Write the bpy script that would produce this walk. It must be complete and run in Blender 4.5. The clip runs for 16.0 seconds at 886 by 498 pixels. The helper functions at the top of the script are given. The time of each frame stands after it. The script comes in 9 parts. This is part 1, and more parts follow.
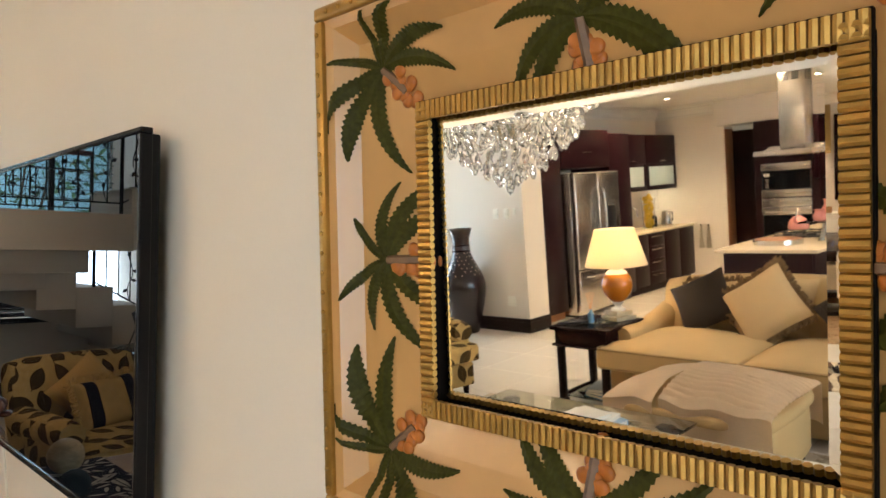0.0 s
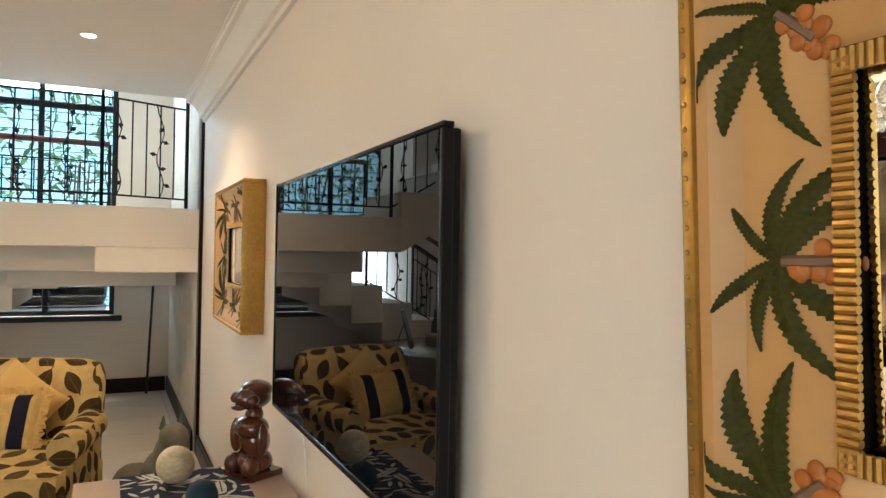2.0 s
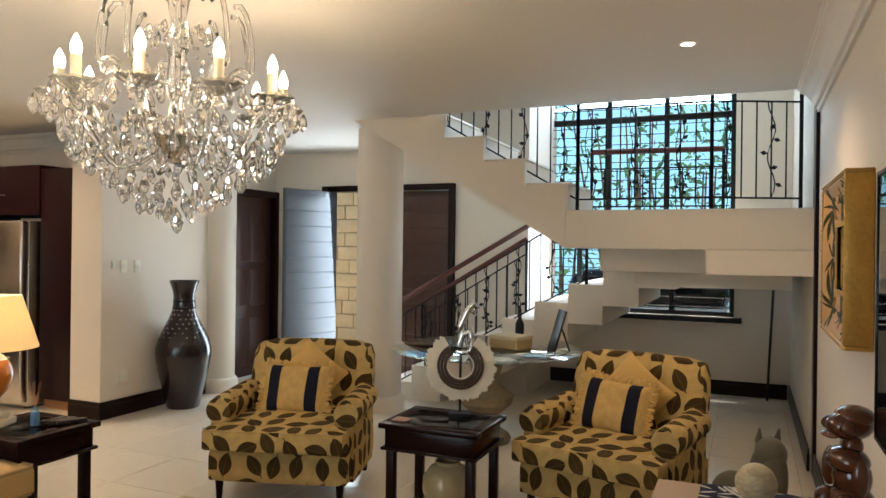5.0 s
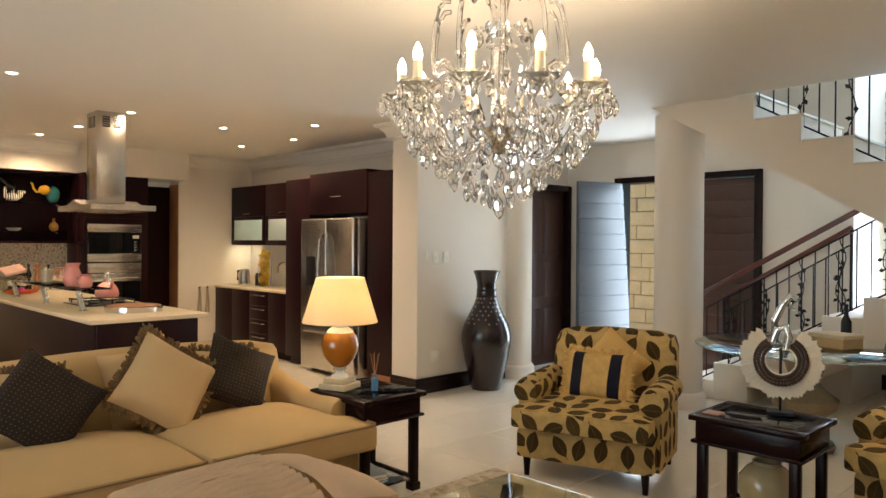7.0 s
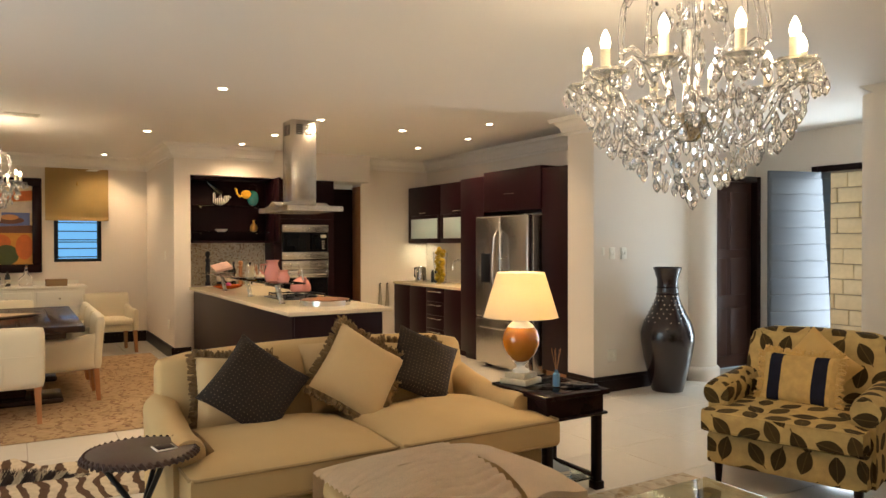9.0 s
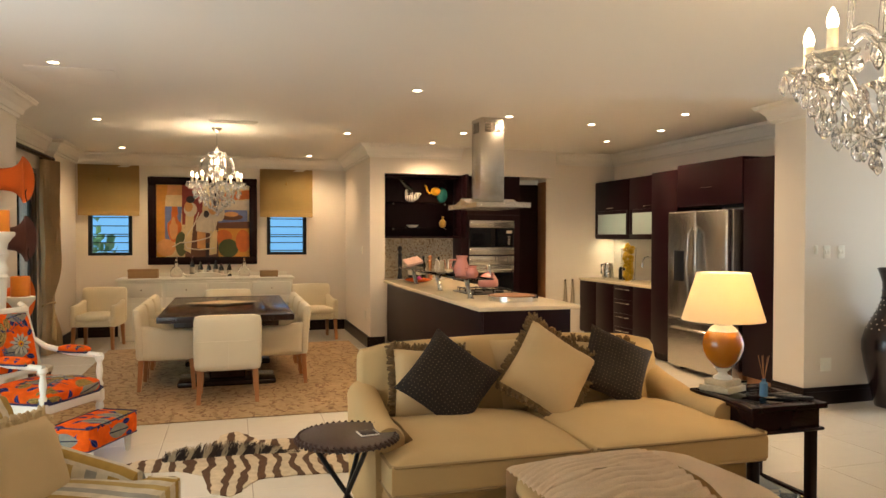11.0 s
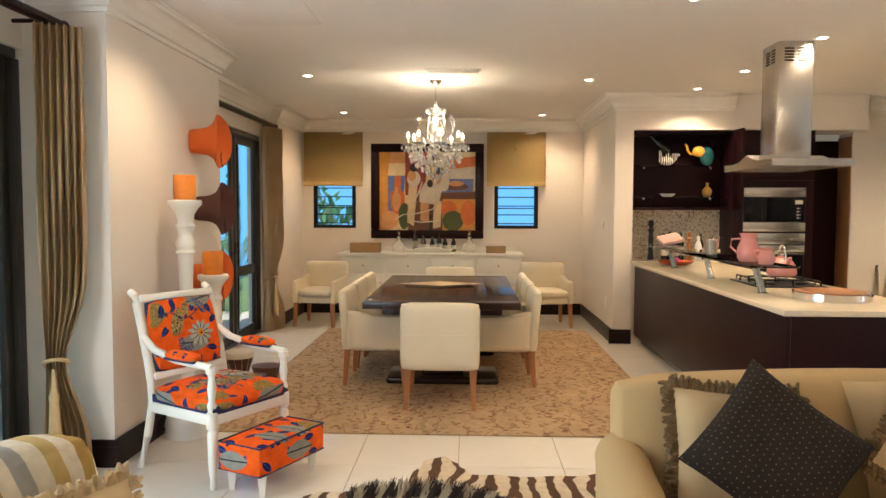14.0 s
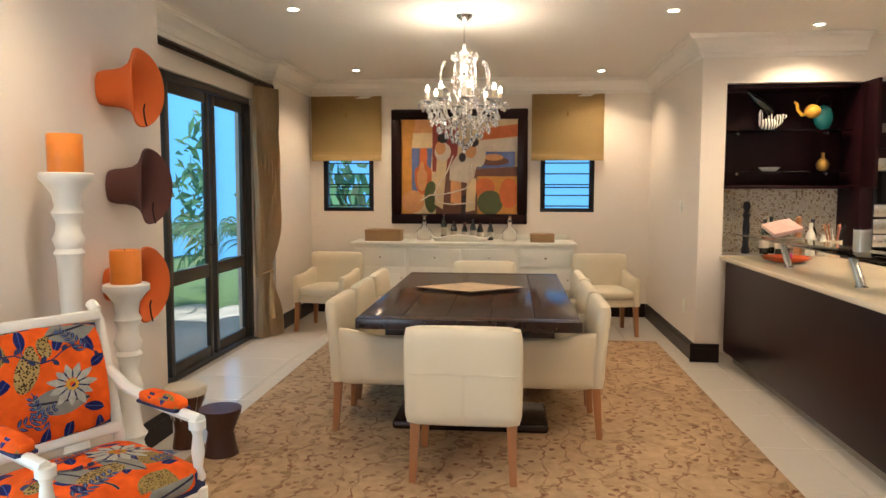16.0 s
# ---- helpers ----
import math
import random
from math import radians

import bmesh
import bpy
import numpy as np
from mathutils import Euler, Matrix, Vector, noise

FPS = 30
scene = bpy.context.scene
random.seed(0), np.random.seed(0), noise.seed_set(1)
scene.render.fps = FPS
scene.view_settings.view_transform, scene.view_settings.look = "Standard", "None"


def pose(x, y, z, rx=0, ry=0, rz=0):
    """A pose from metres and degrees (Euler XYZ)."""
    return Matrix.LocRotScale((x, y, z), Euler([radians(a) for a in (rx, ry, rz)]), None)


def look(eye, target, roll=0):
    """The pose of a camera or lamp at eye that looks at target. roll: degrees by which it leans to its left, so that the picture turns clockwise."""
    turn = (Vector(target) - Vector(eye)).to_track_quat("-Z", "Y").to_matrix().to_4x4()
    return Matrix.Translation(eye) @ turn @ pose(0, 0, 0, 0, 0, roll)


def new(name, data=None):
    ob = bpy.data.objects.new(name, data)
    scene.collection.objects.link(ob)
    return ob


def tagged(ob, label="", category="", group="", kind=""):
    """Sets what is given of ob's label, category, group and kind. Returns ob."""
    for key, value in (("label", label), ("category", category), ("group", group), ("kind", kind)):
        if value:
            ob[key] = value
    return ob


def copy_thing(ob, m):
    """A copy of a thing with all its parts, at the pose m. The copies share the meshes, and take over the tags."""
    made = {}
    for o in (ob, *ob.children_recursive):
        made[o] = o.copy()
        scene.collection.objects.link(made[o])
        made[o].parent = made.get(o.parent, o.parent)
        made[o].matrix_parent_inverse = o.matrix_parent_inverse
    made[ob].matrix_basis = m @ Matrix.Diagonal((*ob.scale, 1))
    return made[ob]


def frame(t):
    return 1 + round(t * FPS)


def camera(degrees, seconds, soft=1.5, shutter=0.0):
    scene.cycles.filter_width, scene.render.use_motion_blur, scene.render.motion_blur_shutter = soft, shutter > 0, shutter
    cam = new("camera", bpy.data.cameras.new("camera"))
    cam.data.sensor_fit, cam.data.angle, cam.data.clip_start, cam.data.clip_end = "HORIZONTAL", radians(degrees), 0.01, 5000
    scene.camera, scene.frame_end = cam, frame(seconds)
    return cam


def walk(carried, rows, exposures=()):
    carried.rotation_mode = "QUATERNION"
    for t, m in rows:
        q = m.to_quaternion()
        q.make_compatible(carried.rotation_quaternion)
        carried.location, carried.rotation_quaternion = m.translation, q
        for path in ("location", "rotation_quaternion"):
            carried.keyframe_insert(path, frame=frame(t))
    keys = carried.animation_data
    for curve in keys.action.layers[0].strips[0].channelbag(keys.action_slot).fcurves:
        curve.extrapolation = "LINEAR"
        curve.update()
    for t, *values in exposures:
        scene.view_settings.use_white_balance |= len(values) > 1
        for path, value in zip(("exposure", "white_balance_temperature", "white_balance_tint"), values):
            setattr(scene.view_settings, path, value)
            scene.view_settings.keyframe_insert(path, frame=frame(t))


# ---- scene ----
cam = camera(63.8, 16.0)
PATH = [
    (0, (0.074, 0.153, 1.587), (1.476, 1.58, 1.61), 0.8),
    (0.5, (0.052, 0.184, 1.584), (1.363, 1.694, 1.602), 0.6),
    (1, (0.036, 0.237, 1.587), (1.236, 1.837, 1.603), 0.8),
    (1.5, (0.046, 0.307, 1.582), (1.091, 2.012, 1.598), 0.8),
    (2, (0.065, 0.363, 1.583), (0.913, 2.174, 1.6), 1.0),
    (2.5, (0.11, 0.429, 1.578), (0.734, 2.329, 1.593), 1.0),
    (3, (0.132, 0.489, 1.573), (0.513, 2.453, 1.585), 1.1),
    (3.5, (0.142, 0.518, 1.576), (0.261, 2.514, 1.582), 1.2),
    (4, (0.182, 0.511, 1.58), (0.001, 2.503, 1.584), 1.1),
    (4.5, (0.228, 0.507, 1.587), (-0.269, 2.444, 1.587), 1.0),
    (5, (0.27, 0.495, 1.583), (-0.521, 2.332, 1.582), 0.7),
    (5.2, (0.273, 0.485, 1.581), (-0.618, 2.276, 1.576), 0.8),
    (7.4, (0.176, 0.344, 1.505), (-1.322, 1.668, 1.491), 0.3),
    (8.2, (0.159, 0.32, 1.492), (-1.455, 1.501, 1.475), 0.3),
    (10.3, (0.125, 0.259, 1.512), (-1.73, 1.006, 1.479), 0.1),
    (10.4, (0.124, 0.257, 1.513), (-1.741, 0.98, 1.478), 0.2),
    (10.5, (0.123, 0.255, 1.513), (-1.751, 0.954, 1.479), 0.1),
    (11, (0.109, 0.247, 1.514), (-1.808, 0.814, 1.479), 0.1),
    (11.5, (0.03, 0.241, 1.514), (-1.925, 0.663, 1.477), 0.2),
    (12, (-0.131, 0.251, 1.51), (-2.111, 0.533, 1.469), 0.2),
    (12.5, (-0.352, 0.283, 1.498), (-2.344, 0.447, 1.45), 0.1),
    (13, (-0.641, 0.34, 1.494), (-2.639, 0.41, 1.427), 0.1),
    (13.5, (-0.993, 0.394, 1.493), (-2.991, 0.389, 1.405), 0.2),
    (14, (-1.387, 0.411, 1.489), (-3.383, 0.339, 1.378), 0.2),
    (14.5, (-1.799, 0.433, 1.479), (-3.791, 0.312, 1.348), 0.1),
    (15, (-2.222, 0.455, 1.481), (-4.211, 0.302, 1.339), 0.1),
    (15.5, (-2.654, 0.451, 1.475), (-4.64, 0.274, 1.32), 0.1),
    (16, (-3.109, 0.432, 1.474), (-5.093, 0.243, 1.309), 0.1),
]
walk(cam, [(t, look(eye, target, roll)) for t, eye, target, roll in PATH],
     exposures=[(0, 1.03, 6500, 10), (2, 0.98, 6600, 10), (3.5, 0.7, 6700, 11), (5, 0.38, 6650, 10), (8, 0.44, 6700, 10), (10.3, 0.45, 6950, 11), (11.5, 0.54, 7100, 11), (12.5, 0.66, 6250, 10), (14.5, 0.76, 6050, 10), (16, 0.76, 5800, 10)])

# ---- world, sun, large lights ----
world = bpy.data.worlds.new("daylight")
scene.world = world
world.use_nodes = True
wn = world.node_tree
sky = wn.nodes.new("ShaderNodeTexSky")
sky.sky_type = "NISHITA"
sky.sun_disc = False
sky.sun_elevation, sky.sun_rotation = radians(69), radians(200)
wn.links.new(sky.outputs[0], wn.nodes["Background"].inputs[0])
wn.nodes["Background"].inputs[1].default_value = 0.13


def lamp(name, kind, m, watts, colour=(1, 1, 1), **kw):
    d = bpy.data.lights.new(name, kind)
    d.energy, d.color = watts, colour
    for key, value in kw.items():
        if key == "size":
            d.size = value
        elif key == "size_y":
            d.shape, d.size_y = "RECTANGLE", value
        elif key == "radius":
            d.shadow_soft_size = value
        elif key == "cone":
            d.spot_size, d.spot_blend = radians(value), 0.7
        elif key == "angle":
            d.angle = radians(value)
    ob = new(name, d)
    ob.matrix_world = m
    return ob


WARM, DAY, SKYBLUE = (1.0, 0.74, 0.47), (0.72, 0.87, 1.0), (0.58, 0.78, 1.0)
sun = lamp("sun", "SUN", look((0, 0, 0), (0.08, -0.42, -1.15)), 5.0, (1, 0.95, 0.86), angle=0.5)
# sky light standing in the openings
lamp("window_light_stair", "AREA", look((-1.04, 8.94, 3.8), (-0.8, 5.0, 2.2)), 65, SKYBLUE, size=2.2, size_y=1.1)
lamp("window_light_low", "AREA", look((-1.6, 8.94, 1.3), (0.3, 2.5, 1.4)), 45, SKYBLUE, size=1.1, size_y=0.75)
lamp("window_light_entry", "AREA", look((-4.15, 7.9, 1.2), (-3.9, 4.0, 0.9)), 52, DAY, size=0.8, size_y=2.1)
lamp("window_light_living", "AREA", look((-2.95, -2.06, 1.25), (-2.9, 2.0, 1.2)), 55, (0.85, 0.93, 1.0), size=2.7, size_y=2.1)


# ---- materials ----
def mat(name, colour, rough=0.6, metal=0.0, grain=60.0, vary=0.12, stain=3.0, stain_amt=0.10, bump=0.15, coat=0.0, bump_scale=None, aniso=None, spec=0.5):
    """A surface with variation at two scales and fine relief."""
    m = bpy.data.materials.new(name)
    m.use_nodes = True
    nt = m.node_tree
    b = nt.nodes["Principled BSDF"]
    tc = nt.nodes.new("ShaderNodeTexCoord")
    n1 = nt.nodes.new("ShaderNodeTexNoise")
    n2 = nt.nodes.new("ShaderNodeTexNoise")
    mp = nt.nodes.new("ShaderNodeMapping")
    if aniso:
        mp.inputs["Scale"].default_value = aniso
    nt.links.new(tc.outputs["Object"], mp.inputs[0])
    for n, s in ((n1, grain), (n2, stain)):
        n.inputs["Scale"].default_value = s
        n.inputs["Detail"].default_value = 4
        nt.links.new(mp.outputs[0], n.inputs["Vector"])
    add = nt.nodes.new("ShaderNodeMath")
    add.operation = "MULTIPLY_ADD"
    nt.links.new(n1.outputs[0], add.inputs[0])
    add.inputs[1].default_value = vary * 2
    mul = nt.nodes.new("ShaderNodeMath")
    mul.operation = "MULTIPLY_ADD"
    nt.links.new(n2.outputs[0], mul.inputs[0])
    mul.inputs[1].default_value, mul.inputs[2].default_value = stain_amt * 2, 1 - vary - stain_amt
    nt.links.new(mul.outputs[0], add.inputs[2])
    hsv = nt.nodes.new("ShaderNodeHueSaturation")
    hsv.inputs["Color"].default_value = (*colour, 1)
    nt.links.new(add.outputs[0], hsv.inputs["Value"])
    nt.links.new(hsv.outputs[0], b.inputs["Base Color"])
    b.inputs["Roughness"].default_value, b.inputs["Metallic"].default_value = rough, metal
    b.inputs["Coat Weight"].default_value = coat
    b.inputs["Specular IOR Level"].default_value = spec
    b.inputs["Coat Roughness"].default_value = 0.1
    if bump:
        bp = nt.nodes.new("ShaderNodeBump")
        bp.inputs["Strength"].default_value, bp.inputs["Distance"].default_value = bump, 0.004
        src = n1
        if bump_scale:
            src = nt.nodes.new("ShaderNodeTexNoise")
            src.inputs["Scale"].default_value = bump_scale
            nt.links.new(mp.outputs[0], src.inputs["Vector"])
        nt.links.new(src.outputs[0], bp.inputs["Height"])
        nt.links.new(bp.outputs[0], b.inputs["Normal"])
    return m


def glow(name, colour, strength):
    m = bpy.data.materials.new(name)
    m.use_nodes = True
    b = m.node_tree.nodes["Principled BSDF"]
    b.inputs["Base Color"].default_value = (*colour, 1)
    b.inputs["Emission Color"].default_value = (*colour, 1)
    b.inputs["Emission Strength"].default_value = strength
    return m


def glass(name, colour=(1, 1, 1), rough=0.0, ior=1.45):
    m = bpy.data.materials.new(name)
    m.use_nodes = True
    b = m.node_tree.nodes["Principled BSDF"]
    b.inputs["Base Color"].default_value = (*colour, 1)
    b.inputs["Transmission Weight"].default_value = 1.0
    b.inputs["Roughness"].default_value, b.inputs["IOR"].default_value = rough, ior
    return m


M_WALL = mat("cream_wall_paint", (0.74, 0.66, 0.565), 0.75, grain=220, vary=0.02, stain=0.8, stain_amt=0.03, bump=0.06)
M_CEIL = mat("white_ceiling_paint", (0.76, 0.72, 0.67), 0.8, grain=220, vary=0.015, stain=0.6, stain_amt=0.03, bump=0.04)
M_CORN = mat("white_cornice_plaster", (0.76, 0.71, 0.64), 0.7, grain=160, vary=0.02, stain=2, stain_amt=0.03, bump=0.05)
M_TEXWALL = mat("rough_plaster", (0.62, 0.56, 0.47), 0.85, grain=35, vary=0.12, stain=5, stain_amt=0.2, bump=1.0, bump_scale=22)
M_DARKWOOD = mat("dark_mahogany", (0.011, 0.003, 0.003), 0.3, grain=18, vary=0.25, stain=2.5, stain_amt=0.12, bump=0.05, coat=0.0, aniso=(1, 1, 0.08), spec=0.22)
M_DARKWOOD_H = mat("dark_mahogany_across", (0.014, 0.004, 0.004), 0.24, grain=18, vary=0.25, stain=2.5, stain_amt=0.12, bump=0.05, coat=0.0, aniso=(0.1, 1, 1), spec=0.28)
M_KITCHEN = mat("wenge_laminate", (0.015, 0.0035, 0.005), 0.36, grain=30, vary=0.2, stain=2, stain_amt=0.1, bump=0.03, aniso=(1, 1, 0.1), spec=0.07)
M_SKIRT = mat("dark_skirting", (0.014, 0.006, 0.005), 0.35, grain=25, vary=0.2, bump=0.05, spec=0.3)
M_TILE = mat("cream_porcelain", (0.75, 0.68, 0.57), 0.16, grain=14, vary=0.03, stain=1.5, stain_amt=0.05, bump=0.02)
M_GROUT = mat("tile_grout", (0.36, 0.31, 0.25), 0.85, grain=90, vary=0.1, bump=0.1)
M_WHITE = mat("white_painted_wood", (0.78, 0.74, 0.64), 0.45, grain=90, vary=0.03, stain=3, stain_amt=0.04, bump=0.05)
M_BLACK = mat("black_aluminium", (0.010, 0.010, 0.012), 0.4, grain=120, vary=0.1, bump=0.03, spec=0.25)
M_IRON = mat("wrought_iron", (0.012, 0.012, 0.013), 0.5, 0.6, grain=80, vary=0.2, bump=0.2)
M_RAIL = mat("red_brown_handrail", (0.11, 0.022, 0.014), 0.3, grain=25, vary=0.2, bump=0.04, coat=0.3)
M_STEEL = mat("brushed_steel", (0.56, 0.53, 0.49), 0.27, 1.0, grain=60, vary=0.08, stain=3, stain_amt=0.05, bump=0.03, aniso=(1, 1, 0.03))
M_CHROME = mat("chrome", (0.75, 0.75, 0.75), 0.1, 1.0, vary=0.02, bump=0.0)
M_GOLD = mat("antique_gold", (0.44, 0.25, 0.06), 0.38, 0.75, grain=70, vary=0.25, stain=12, stain_amt=0.2, bump=0.25)
for m_ in (M_KITCHEN, M_DARKWOOD, M_DARKWOOD_H, M_SKIRT):
    m_.node_tree.nodes["Principled BSDF"].inputs["Specular IOR Level"].default_value = 0.17
M_GLASS = glass("clear_glass")
M_WINGLASS = glass("window_glass", (0.96, 0.99, 0.99), 0.0, 1.05)
M_GTABLE = glass("greenish_table_glass", (0.86, 0.96, 0.93), 0.0, 1.5)
M_CRYSTAL = glass("crystal", (1, 0.98, 0.94), 0.0, 1.5)
M_CRYSTAL.node_tree.nodes["Principled BSDF"].inputs["Transmission Weight"].default_value = 0.9
M_CRYSTAL.node_tree.nodes["Principled BSDF"].inputs["Base Color"].default_value = (1.0, 0.98, 0.95, 1)
M_CUP = glass("moulded_pale_glass", (0.97, 0.94, 0.88), 0.06, 1.4)
M_CUP.node_tree.nodes["Principled BSDF"].inputs["Transmission Weight"].default_value = 0.85
M_MIRROR = mat("mirror_silver", (0.93, 0.93, 0.92), 0.015, 1.0, vary=0.0, stain_amt=0.0, bump=0.0)
M_LAMP = glow("spot_lamp_glow", (1.0, 0.86, 0.62), 22.0)
M_BULB = glow("candle_bulb_glow", (1.0, 0.84, 0.60), 14.0)
M_LEG = mat("oak_leg", (0.36, 0.15, 0.055), 0.4, grain=30, vary=0.15, bump=0.06, aniso=(1, 1, 0.1))
M_LEATHER = mat("cream_leather", (0.72, 0.62, 0.44), 0.42, grain=260, vary=0.03, stain=4, stain_amt=0.05, bump=0.25)
M_COUNTER = mat("cream_stone_counter", (0.72, 0.60, 0.42), 0.2, grain=300, vary=0.06, bump=0.0)


# ---- mesh helpers ----
def bm_new():
    return bmesh.new()


def box(bm, x0, x1, y0, y1, z0, z1, m=None):
    r = bmesh.ops.create_cube(bm, size=1.0)
    mm = Matrix.Translation(((x0 + x1) / 2, (y0 + y1) / 2, (z0 + z1) / 2)) @ Matrix.Diagonal((abs(x1 - x0), abs(y1 - y0), abs(z1 - z0), 1))
    bmesh.ops.transform(bm, matrix=(m @ mm) if m else mm, verts=r["verts"])
    return r["verts"]


def bevel(bm, w, seg=2, angle=30):
    es = [e for e in bm.edges if len(e.link_faces) == 2 and e.calc_face_angle(0) > radians(angle)]
    if es:
        bmesh.ops.bevel(bm, geom=es, offset=w, segments=seg, profile=0.5, affect="EDGES", clamp_overlap=True)


def rbox(x0, x1, y0, y1, z0, z1, w=0.01, seg=2):
    bm = bm_new()
    box(bm, x0, x1, y0, y1, z0, z1)
    bevel(bm, min(w, 0.45 * min(abs(x1 - x0), abs(y1 - y0), abs(z1 - z0))), seg)
    return bm


def rod(bm, a, b, r0, r1=None, n=8):
    """A straight round bar from a to b."""
    a, b = Vector(a), Vector(b)
    d = b - a
    r = bmesh.ops.create_cone(bm, cap_ends=True, segments=n, radius1=r0, radius2=r0 if r1 is None else r1, depth=d.length)
    m = Matrix.Translation((a + b) / 2) @ d.to_track_quat("Z", "Y").to_matrix().to_4x4()
    bmesh.ops.transform(bm, matrix=m, verts=r["verts"])
    return r["verts"]


def tube(bm, pts, r, n=6, taper=1.0):
    """A round tube swept along points."""
    pts = [Vector(p) for p in pts]
    rings = []
    for i, p in enumerate(pts):
        d = (pts[min(i + 1, len(pts) - 1)] - pts[max(i - 1, 0)]).normalized()
        up = Vector((0, 0, 1)) if abs(d.z) < 0.95 else Vector((1, 0, 0))
        u = d.cross(up).normalized()
        v = d.cross(u)
        rr = r * (1 + (taper - 1) * i / max(1, len(pts) - 1))
        rings.append([bm.verts.new(p + rr * (math.cos(2 * math.pi * k / n) * u + math.sin(2 * math.pi * k / n) * v)) for k in range(n)])
    for a, b in zip(rings, rings[1:]):
        for k in range(n):
            bm.faces.new((a[k], a[(k + 1) % n], b[(k + 1) % n], b[k]))
    bm.faces.new(rings[0][::-1])
    bm.faces.new(rings[-1])


def lathe(bm, prof, n=24, m=None):
    """A body turned round z from (radius, height) pairs."""
    rings = []
    for r, z in prof:
        r = max(r, 0.0004)
        ring = [Vector((r * math.cos(2 * math.pi * k / n), r * math.sin(2 * math.pi * k / n), z)) for k in range(n)]
        rings.append([bm.verts.new(m @ p if m else p) for p in ring])
    for a, b in zip(rings, rings[1:]):
        for k in range(n):
            bm.faces.new((a[k], a[(k + 1) % n], b[(k + 1) % n], b[k]))
    bm.faces.new(rings[0][::-1])
    bm.faces.new(rings[-1])


def prism(bm, outline, z0, z1, m=None):
    """An upright solid over an outline of (x, y)."""
    lo = [bm.verts.new((m @ Vector((x, y, z0))) if m else (x, y, z0)) for x, y in outline]
    hi = [bm.verts.new((m @ Vector((x, y, z1))) if m else (x, y, z1)) for x, y in outline]
    bm.faces.new(lo[::-1])
    bm.faces.new(hi)
    for i in range(len(lo)):
        j = (i + 1) % len(lo)
        bm.faces.new((lo[i], lo[j], hi[j], hi[i]))


def link(name, bm, material, parent=None, smooth=False, m=None):
    bmesh.ops.recalc_face_normals(bm, faces=bm.faces)
    me = bpy.data.meshes.new(name)
    bm.to_mesh(me)
    bm.free()
    if smooth:
        for p in me.polygons:
            p.use_smooth = True
        me.set_sharp_from_angle(angle=radians(45))
    me.materials.append(material)
    ob = new(name, me)
    if parent:
        ob.parent = parent
    if m:
        ob.matrix_local = m
    return ob


def part(name, bm, material, parent, label="", smooth=True, m=None):
    ob = link(name, bm, material, parent, smooth, m)
    return tagged(ob, label) if label else ob


def thing(name, label, category, m=None, group="", kind=""):
    ob = new(name)
    ob.empty_display_size = 0.1
    if m:
        ob.matrix_world = m
    return tagged(ob, label, category, group, kind)


def structure(name, bm, material, label, category, smooth=False):
    return tagged(link(name, bm, material, None, smooth), label, category, kind="structure")


def child_box(name, parent, material, x0, x1, y0, y1, z0, z1, w=0.006, label="", seg=2):
    return part(name, rbox(x0, x1, y0, y1, z0, z1, w, seg), material, parent, label)


# ---- the shell ----
EAST, CEIL, BACK = 0.72, 2.75, -11.51


def wall(name, boxes, label, material=None):
    bm = bm_new()
    for b in boxes:
        box(bm, *b)
    return structure(name, bm, material or M_WALL, label, "wall")


wall("wall_east", [(EAST, EAST + 0.2, -2.3, 6.17, 0, CEIL)], "cream painted living room wall carrying television and mirrors")
wall("wall_stair_side", [(0.69, 0.92, 6.28, 9.2, 0, 5.4)], "rough off-white plastered wall beside the stair", M_TEXWALL)
wall("wall_stair_upper", [(0.72, 0.92, 5.4, 6.28, 3.0, 5.4), (-5.6, -5.4, 5.4, 9.2, 3.0, 5.4), (-5.6, 0.92, 5.2, 5.4, 3.0, 5.4)], "cream painted walls round the upper stair void")
# window wall of the stair hall, with its two openings
W0, W1 = -2.2, 0.12
wall("wall_stair_window", [(-2.5, W0, 9.0, 9.2, 0, 5.4), (W1, 0.69, 9.0, 9.2, 0, 5.4), (W0, W1, 9.0, 9.2, 0, 0.86), (W0, W1, 9.0, 9.2, 1.72, 2.0), (W0, W1, 9.0, 9.2, 4.4, 5.4)],
     "cream painted stair hall wall with tall barred windows")
wall("wall_entry", [(-5.3, -4.52, 8.0, 8.2, 0, 5.4), (-4.52, -2.86, 8.0, 8.2, 2.33, 5.4), (-2.86, -1.95, 8.0, 8.2, 0, 5.4), (-2.15, -1.95, 8.2, 9.2, 0, 5.4)], "cream painted entrance hall wall round the front door")
wall("wall_hall_west", [(-5.5, -5.3, 5.9, 7.05, 0, CEIL), (-5.5, -5.3, 7.05, 7.95, 2.28, CEIL), (-5.5, -5.3, 7.95, 8.2, 0, CEIL)], "cream painted hall wall with a brown panelled door")
wall("wall_pier_kitchen", [(-5.46, -5.08, 5.16, 6.62, 0, CEIL)], "cream painted wall end beside the tall vase")
wall("wall_kitchen_north", [(-9.9, -5.46, 5.85, 6.05, 0, CEIL)], "cream painted kitchen wall behind the cupboards")
wall("wall_kitchen_corner", [(-9.9, -9.6, 4.72, 5.85, 0, CEIL)], "cream painted kitchen wall end beside the pantry")
wall("wall_kitchen_west", [(-10.9, -10.7, 2.3, 6.05, 0, CEIL)], "plain wall behind the kitchen")
wall("wall_dining_north", [(-11.7, -9.34, 2.02, 2.22, 0, CEIL)], "cream painted wall between dining room and kitchen")
